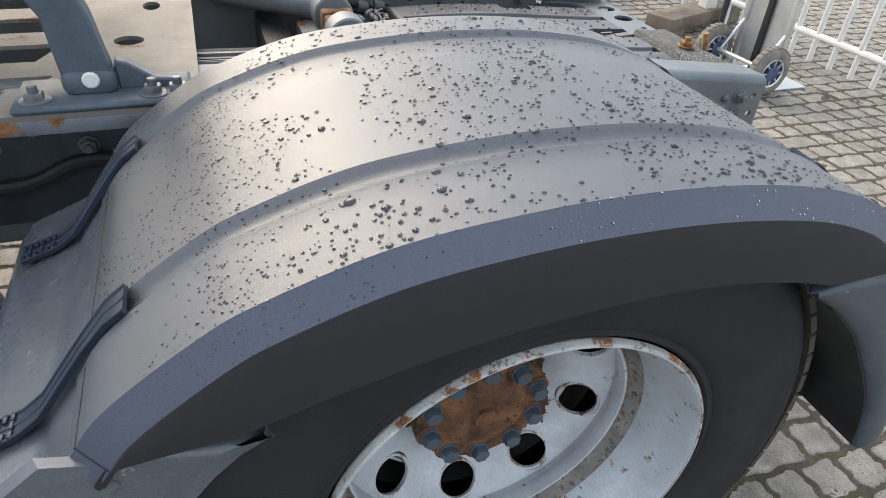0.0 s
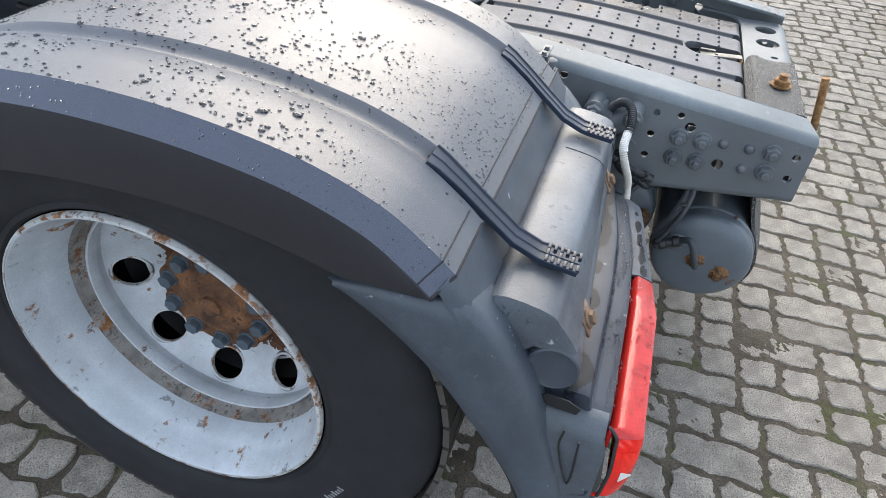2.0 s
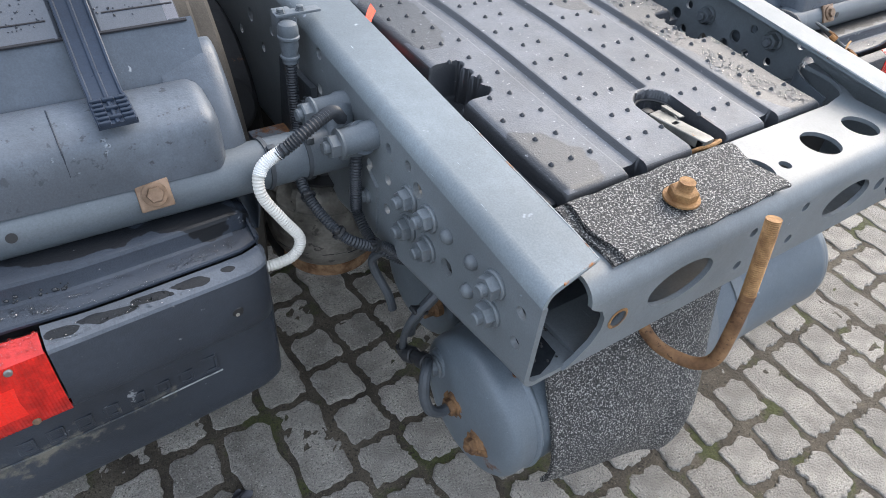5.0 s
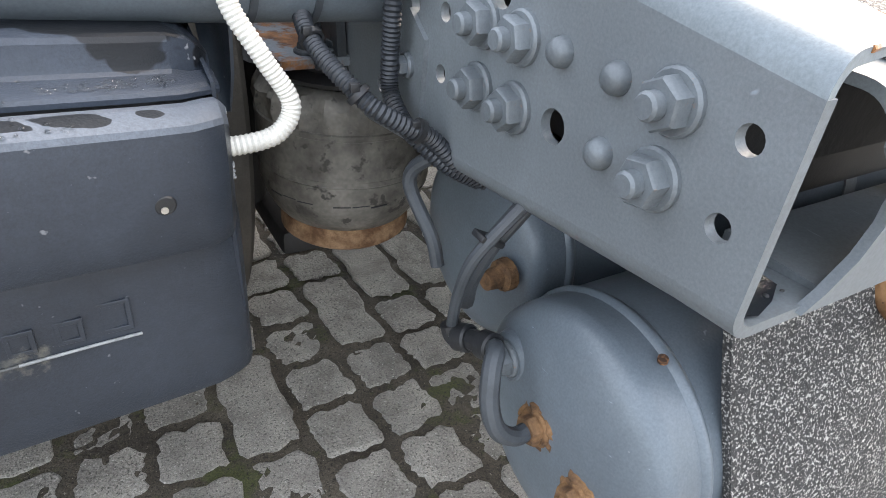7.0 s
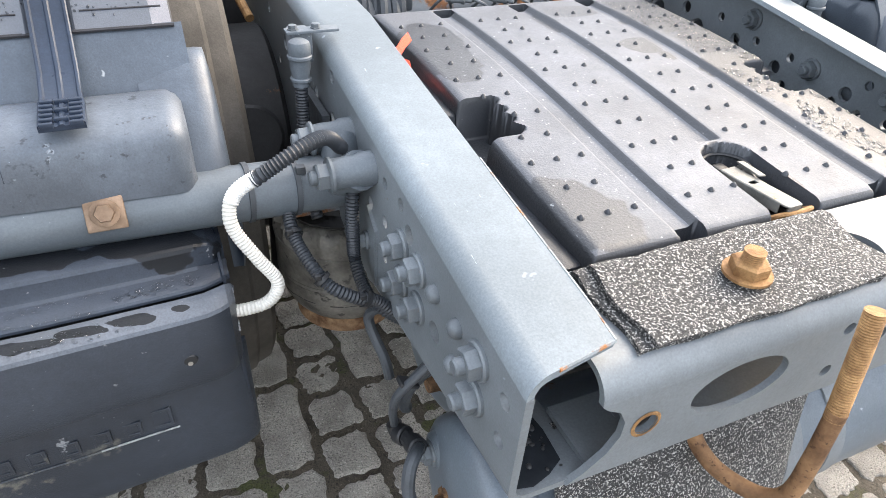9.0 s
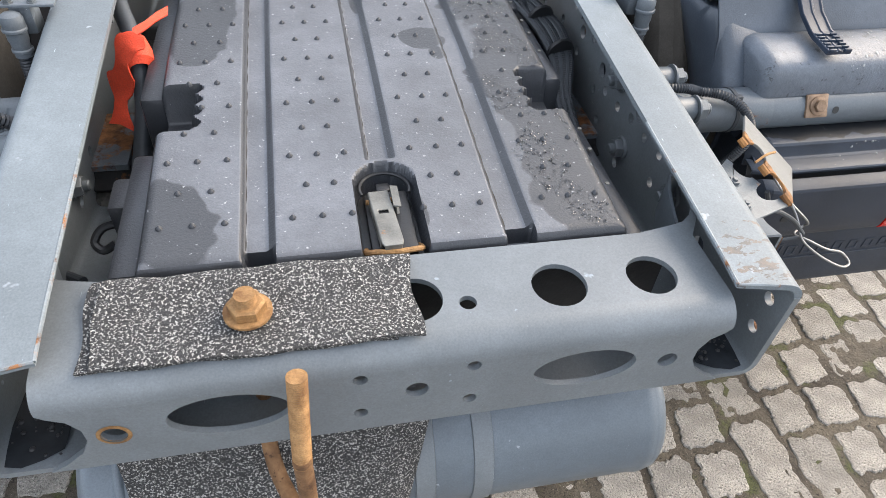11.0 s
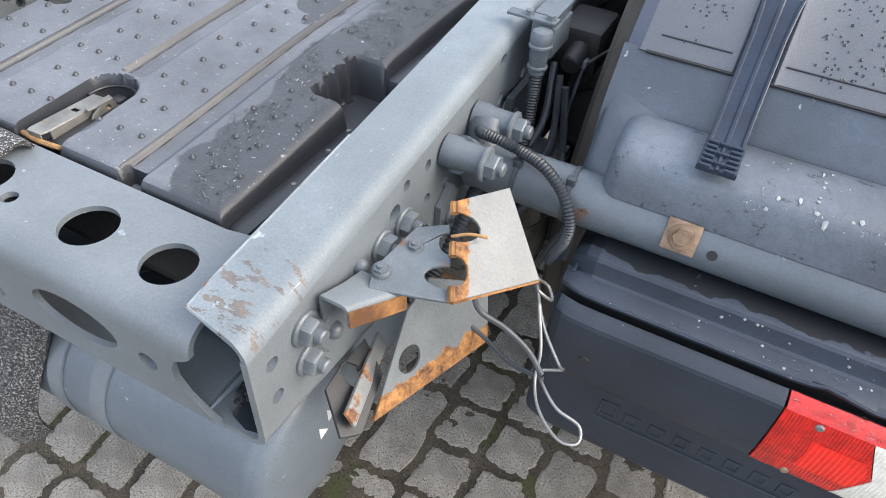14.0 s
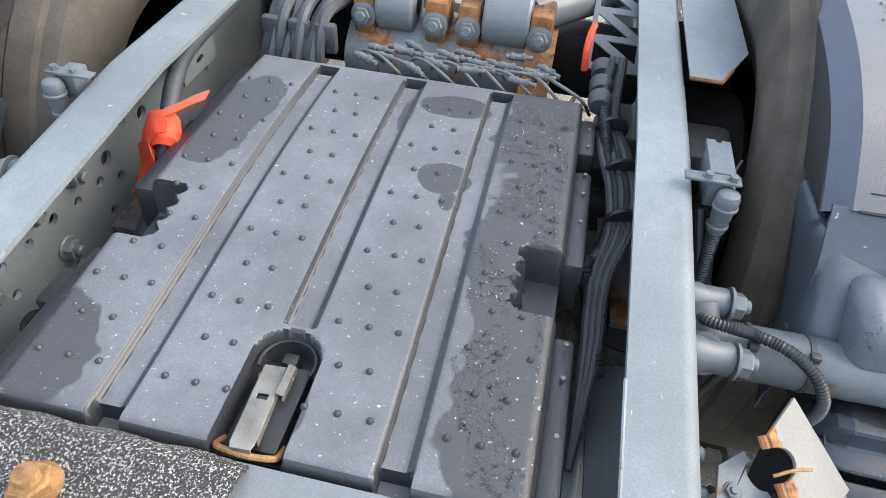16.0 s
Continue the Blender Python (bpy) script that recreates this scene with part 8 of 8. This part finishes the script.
def barrier_foot():
    b = B()
    M = Matrix.Translation((2.20, -1.95, 0)) @ Matrix.Rotation(radians(-69), 4, "Z")
    box(b, (-0.45, -0.105, 0.055), (0.45, 0.105, 0.145), 0.010, M)
    for x0, x1 in ((-0.45, -0.26), (0.26, 0.45)):
        box(b, (x0, -0.105, 0.0), (x1, -0.035, 0.058), 0.008, M)
        box(b, (x0, 0.035, 0.0), (x1, 0.105, 0.058), 0.008, M)
    f = part("concrete_block", b, TIMBER, None)
    tagged(f, "brown-grey moulded block with post holes, holding the fence", "block")
    for x in (-0.3, -0.17, 0.17, 0.3):
        b = B()
        lathe(b, [(0, 0), (0.028, 0), (0.028, 0.002), (0, 0.002)], M @ Vector((x, 0, 0.1445)), M @ Vector((x, 0, 1)), 16)
        part("post_hole", b, BLACK, f)


barrier_foot()


def pneumatic_wheel(name, c, axis, r, w, mt, hubmt, parent):
    c, a = Vector(c), Vector(axis).normalized()
    b = B()
    rr = w / 2
    lathe(b, [(r - rr + rr * math.cos(radians(t)), rr * math.sin(radians(t))) for t in range(-130, 131, 20)], c, c + a, 36)
    w_ = part(name, b, mt, parent)
    b = B()
    lathe(b, [(r - rr * 1.55, -rr * 0.75), (r - rr * 1.7, -rr * 0.5), (r * 0.32, -rr * 0.35), (r * 0.30, -rr * 0.95), (r * 0.12, -rr), (0, -rr)], c, c + a, 24)
    lathe(b, [(r - rr * 1.55, rr * 0.75), (r - rr * 1.7, rr * 0.5), (r * 0.32, rr * 0.35), (r * 0.30, rr * 0.95), (r * 0.12, rr), (0, rr)], c, c + a, 24)
    hub = part("wheel_hub", b, hubmt, w_)
    b = B()
    lathe(b, [(r - rr * 1.75, -rr * 0.82), (r - rr * 1.55, -rr * 0.98), (r - rr * 1.45, -rr * 0.82)], c, c + a, 24)
    lathe(b, [(r - rr * 1.75, rr * 0.82), (r - rr * 1.55, rr * 0.98), (r - rr * 1.45, rr * 0.82)], c, c + a, 24)
    M, _ = frame_to(c, c + a)
    for k in range(8):
        box(b, (r * 0.10, -0.004, -rr * 0.9), (r - rr * 1.55, 0.004, rr * 0.9), 0, M @ Matrix.Rotation(math.pi * k / 4, 4, "Z"))
    part("rim", b, ALU, hub)
    b = B()
    n = 26
    for k in range(n):
        t = 2 * math.pi * k / n
        M, _ = frame_to(c, c + a)
        box(b, (r - 0.004, -0.010, -rr * 0.5), (r + 0.0025, 0.010, rr * 0.5), 0.001, M @ Matrix.Rotation(t, 4, "Z"))
    part("tread", b, mt, w_)
    return w_


SPOKE = material("dark_blue_spokes", (0.06, 0.08, 0.16), 0.5, 0.0, 0.3, 40.0, 0.1, 200.0)


def hand_truck():
    e = thing("hand_truck", "aluminium hand truck with grey pneumatic tyres, parked upright", "hand truck")
    ax = (1.0, 0.085, 0)
    pneumatic_wheel("wheel", (1.454, -1.514, 0.135), ax, 0.135, 0.075, GREY_TYRE, SPOKE, e)
    pneumatic_wheel("wheel", (1.029, -1.551, 0.135), ax, 0.135, 0.075, GREY_TYRE, SPOKE, e)
    b = B()
    tube(b, [(1.029, -1.551, 0.135), (1.454, -1.514, 0.135)], 0.012, 10, 1)
    part("axle", b, ALU, e)
    for x in (1.08, 1.41):
        b = B()
        box(b, (x - 0.016, -1.665, 0.02), (x + 0.016, -1.635, 1.30), 0.005)
        part("upright", b, ALU, e)
        b = B()
        tube(b, [(x, -1.53, 0.135), (x, -1.65, 0.32)], 0.010, 8, 1)
        tube(b, [(x, -1.53, 0.135), (x, -1.65, 0.06)], 0.010, 8, 1)
        part("brace", b, ALU, e)
    b = B()
    box(b, (1.10, -1.658, 0.10), (1.39, -1.650, 1.22), 0.002)
    part("back_plate", b, ALU, e)
    b = B()
    box(b, (1.225, -1.648, 0.06), (1.265, -1.632, 1.25), 0.004)
    part("black_guard", b, BLACK, e, "black plastic strip")
    b = B()
    tube(b, [(1.485, -1.55, 0.10), (1.52, -1.58, 0.40), (1.52, -1.64, 0.95), (1.44, -1.66, 1.25)], 0.018, 12, 6)
    part("black_handle", b, BLACK, e, "black tubular handle")
    b = B()
    box(b, (1.05, -1.90, 0.004), (1.43, -1.66, 0.014), 0.003)
    part("toe_plate", b, ALU, e)


hand_truck()


def cart():
    e = thing("small_cart", "purple-blue steel cart with two black pneumatic tyres", "cart")
    ax = (0.72, -0.69, 0)
    a = Vector((3.14, -1.16, 0.145))
    d = Vector((0.16, -0.98, 0)).normalized()
    c2 = a + d * 0.56
    pneumatic_wheel("wheel", a, d, 0.145, 0.10, DARK_TYRE, ALU, e)
    pneumatic_wheel("wheel", c2, d, 0.145, 0.10, DARK_TYRE, ALU, e)
    mid = (a + c2) / 2
    M = Matrix.Translation((mid.x, mid.y, 0)) @ Matrix.Rotation(math.atan2(d.y, d.x), 4, "Z")
    b = B()
    box(b, (-0.25, -0.10, 0.13), (0.25, 0.35, 0.40), 0.012, M)
    part("body", b, PURPLE, e)
    b = B()
    box(b, (-0.035, -0.16, 0.02), (0.035, -0.09, 0.22), 0.008, M)
    box(b, (-0.07, -0.20, 0.0), (0.07, -0.06, 0.022), 0.006, M)
    part("stand", b, PURPLE, e)
    b = B()
    box(b, (-0.16, -0.106, 0.17), (0.16, -0.098, 0.27), 0.003, M)
    part("front_plate", b, PURPLE_DARK, e)


DARK_TYRE = material("brown_black_tyre", (0.05, 0.045, 0.04), 0.85, 0.0, 0.25, 18.0, 0.3, 160.0)
PURPLE = material("purple_blue_paint", (0.11, 0.115, 0.23), 0.45, 0.0, 0.15, 8.0, 0.15, 150.0)
PURPLE_DARK = material("dark_purple_paint", (0.06, 0.06, 0.13), 0.5, 0.0, 0.15, 8.0, 0.15, 150.0)
cart()


# ---- yard: paved ground ----
def ground():
    """One sheet to the horizon; near the truck the soil that fills the joints lies uneven."""
    far = [6, 12, 30, 80, 200]
    xs = [-v for v in reversed(far)] + [-3.5, -2.2] + [-1.3 + 0.009 * k for k in range(423)] + [2.8, 3.6, 4.6] + far
    ys = [-v for v in reversed(far)] + [-4.5, -3.2] + [-2.3 + 0.009 * k for k in range(358)] + [1.4, 2.4, 3.6] + far
    verts, faces = [], []
    n = len(xs)
    for y in ys:
        for x in xs:
            z = -0.0062
            if -1.29 < x < 2.47 and -2.29 < y < 0.90:
                z = -0.0036 + 0.0040 * noise.noise(Vector((x * 6, y * 6, 0.5))) + 0.0022 * noise.noise(Vector((x * 34, y * 34, 4.0))) + 0.0017 * noise.noise(Vector((x * 85, y * 85, 7.0)))
            verts.append((x, y, z))
    for j in range(len(ys) - 1):
        faces += [(j * n + i, j * n + i + 1, (j + 1) * n + i + 1, (j + 1) * n + i) for i in range(n - 1)]
    me = bpy.data.meshes.new("ground")
    me.from_pydata(verts, [], faces)
    me.materials.append(JOINT)
    me.shade_smooth()
    return tagged(new("ground", me), "paved yard of worn grey concrete blocks with mossy sandy joints", "ground", kind="structure")


GROUND = ground()


def zigzag(v, period):
    """A sharp wave between -1 and 1."""
    f = (v / period) % 1.0
    return 4 * abs(f - 0.5) - 1


def paver_outline(rnd, w, units, half, n=44):
    """A worn interlocking block, one or two units long: toothed sides that follow its neighbours, chipped corners, crumbled edges."""
    l = UNIT * units - 0.0125
    skew = rnd.uniform(-0.003, 0.006)
    shift = 0.5 * half + rnd.uniform(-0.06, 0.06) + (0.0 if units == 1 else 0.5)
    ph = [rnd.uniform(0, 6.28) for _ in range(4)]
    amp = [rnd.uniform(0.3, 1.0) for _ in range(4)]
    chip = [rnd.choice((0.2, 0.4, 0.7, 1.3)) for _ in range(4)]
    pts = []
    for k in range(n):
        t = 2 * math.pi * (k + 0.5) / n
        c, s_ = math.cos(t), math.sin(t)
        q = max(abs(c), abs(s_))
        u, v = c / q, s_ / q
        x, y = u * w / 2, v * l / 2
        x += 0.0050 * zigzag(y / UNIT + shift + 0.25, 1.0)
        y += 0.0036 * zigzag(x / 0.1125 + 0.25, 0.5) + skew * u
        corner = max(0.0, abs(u) + abs(v) - 1.72) / 0.28
        f = -0.0095 * chip[(1 if u > 0 else 0) + (2 if v > 0 else 0)] * corner ** 1.6
        f += sum(a * math.sin((3 + 4 * i) * t + p_) for i, (a, p_) in enumerate(zip(amp, ph))) * 0.0012 + rnd.uniform(-0.0044, 0.0016)
        r = math.hypot(x, y)
        pts.append((x + x / r * f, y + y / r * f))
    return pts


def paver_mesh(verts, faces, pts, cx, cy, cz, tilt=(0.0, 0.0)):
    k0, n = len(verts), len(pts)
    for d, z in ((0.0, -0.016), (0.0008, -0.0050), (0.0024, -0.0014), (0.0060, 0.0)):
        for x, y in pts:
            r = math.hypot(x, y)
            verts.append((cx + x * (1 - d / r), cy + y * (1 - d / r), cz + z + tilt[0] * x + tilt[1] * y))
    for lv in (0, n, 2 * n):
        for k in range(n):
            faces.append((k0 + lv + k, k0 + lv + (k + 1) % n, k0 + lv + n + (k + 1) % n, k0 + lv + n + k))
    faces.append(tuple(range(k0 + 3 * n, k0 + 4 * n)))


UNIT = 0.1135                   # length of a single block with its joint


def pave():
    rnd = random.Random(11)
    pitch, w = 0.1125, 0.0995
    kinds = {}
    for key in ((1, 0), (1, 1), (2, 0), (2, 1)):
        kinds[key] = []
        for _ in range(6):
            vs, fs = [], []
            paver_mesh(vs, fs, paver_outline(rnd, w, key[0], key[1], 56), 0, 0, 0)
            me = bpy.data.meshes.new("paver")
            me.from_pydata(vs, [], fs)
            me.materials.append(PAVER)
            me.shade_smooth()
            me.set_sharp_from_angle(angle=radians(14))
            kinds[key].append(me)
    near, far = [], ([], [])
    for c in range(-30, 72):
        x = 0.03 + c * pitch
        half = rnd.randint(0, 1)
        j = -72
        while j < 28:
            units = 2 if rnd.random() < 0.24 else 1
            cy = (j + units / 2 + 0.5 * half) * UNIT
            j += units
            z = rnd.uniform(-0.0022, 0.0014)
            tilt = (rnd.uniform(-0.02, 0.02), rnd.uniform(-0.012, 0.012))
            if 0.42 < x < 1.75 and -0.15 < cy < 0.75 or -0.62 < x < 0.75 and -0.72 < cy < 0.36:
                near.append((x, cy, z, units, half))
                continue
            if x < -1.3 and cy > 2.2:
                continue
            close = -1.2 < x < 2.4 and cy > -2.4
            paver_mesh(far[0], far[1], paver_outline(rnd, w, units, half, 40 if close else 16), x, cy, z, tilt)
    for x, y, z, units, half in near[:300]:
        o = new("paver", rnd.choice(kinds[units, half]))
        o.parent = GROUND
        o.matrix_basis = Matrix.Translation((x + rnd.uniform(-0.0015, 0.0015), y + rnd.uniform(-0.002, 0.002), z)) @ Matrix.Rotation(rnd.uniform(-0.03, 0.03), 4, "Z") @ Matrix.Rotation(rnd.uniform(-0.015, 0.015), 4, "X") @ Matrix.Rotation(rnd.uniform(-0.015, 0.015), 4, "Y")
    for x, y, z, units, half in near[300:]:
        paver_mesh(far[0], far[1], paver_outline(rnd, w, units, half, 40), x, y, z)
    me = bpy.data.meshes.new("paver_field")
    me.from_pydata(far[0], [], far[1])
    me.materials.append(PAVER_FAR)
    me.shade_smooth()
    me.set_sharp_from_angle(angle=radians(14))
    o = new("paver_field", me)
    o.parent = GROUND
    tagged(o, "worn grey concrete paving blocks", kind="stuff")


pave()
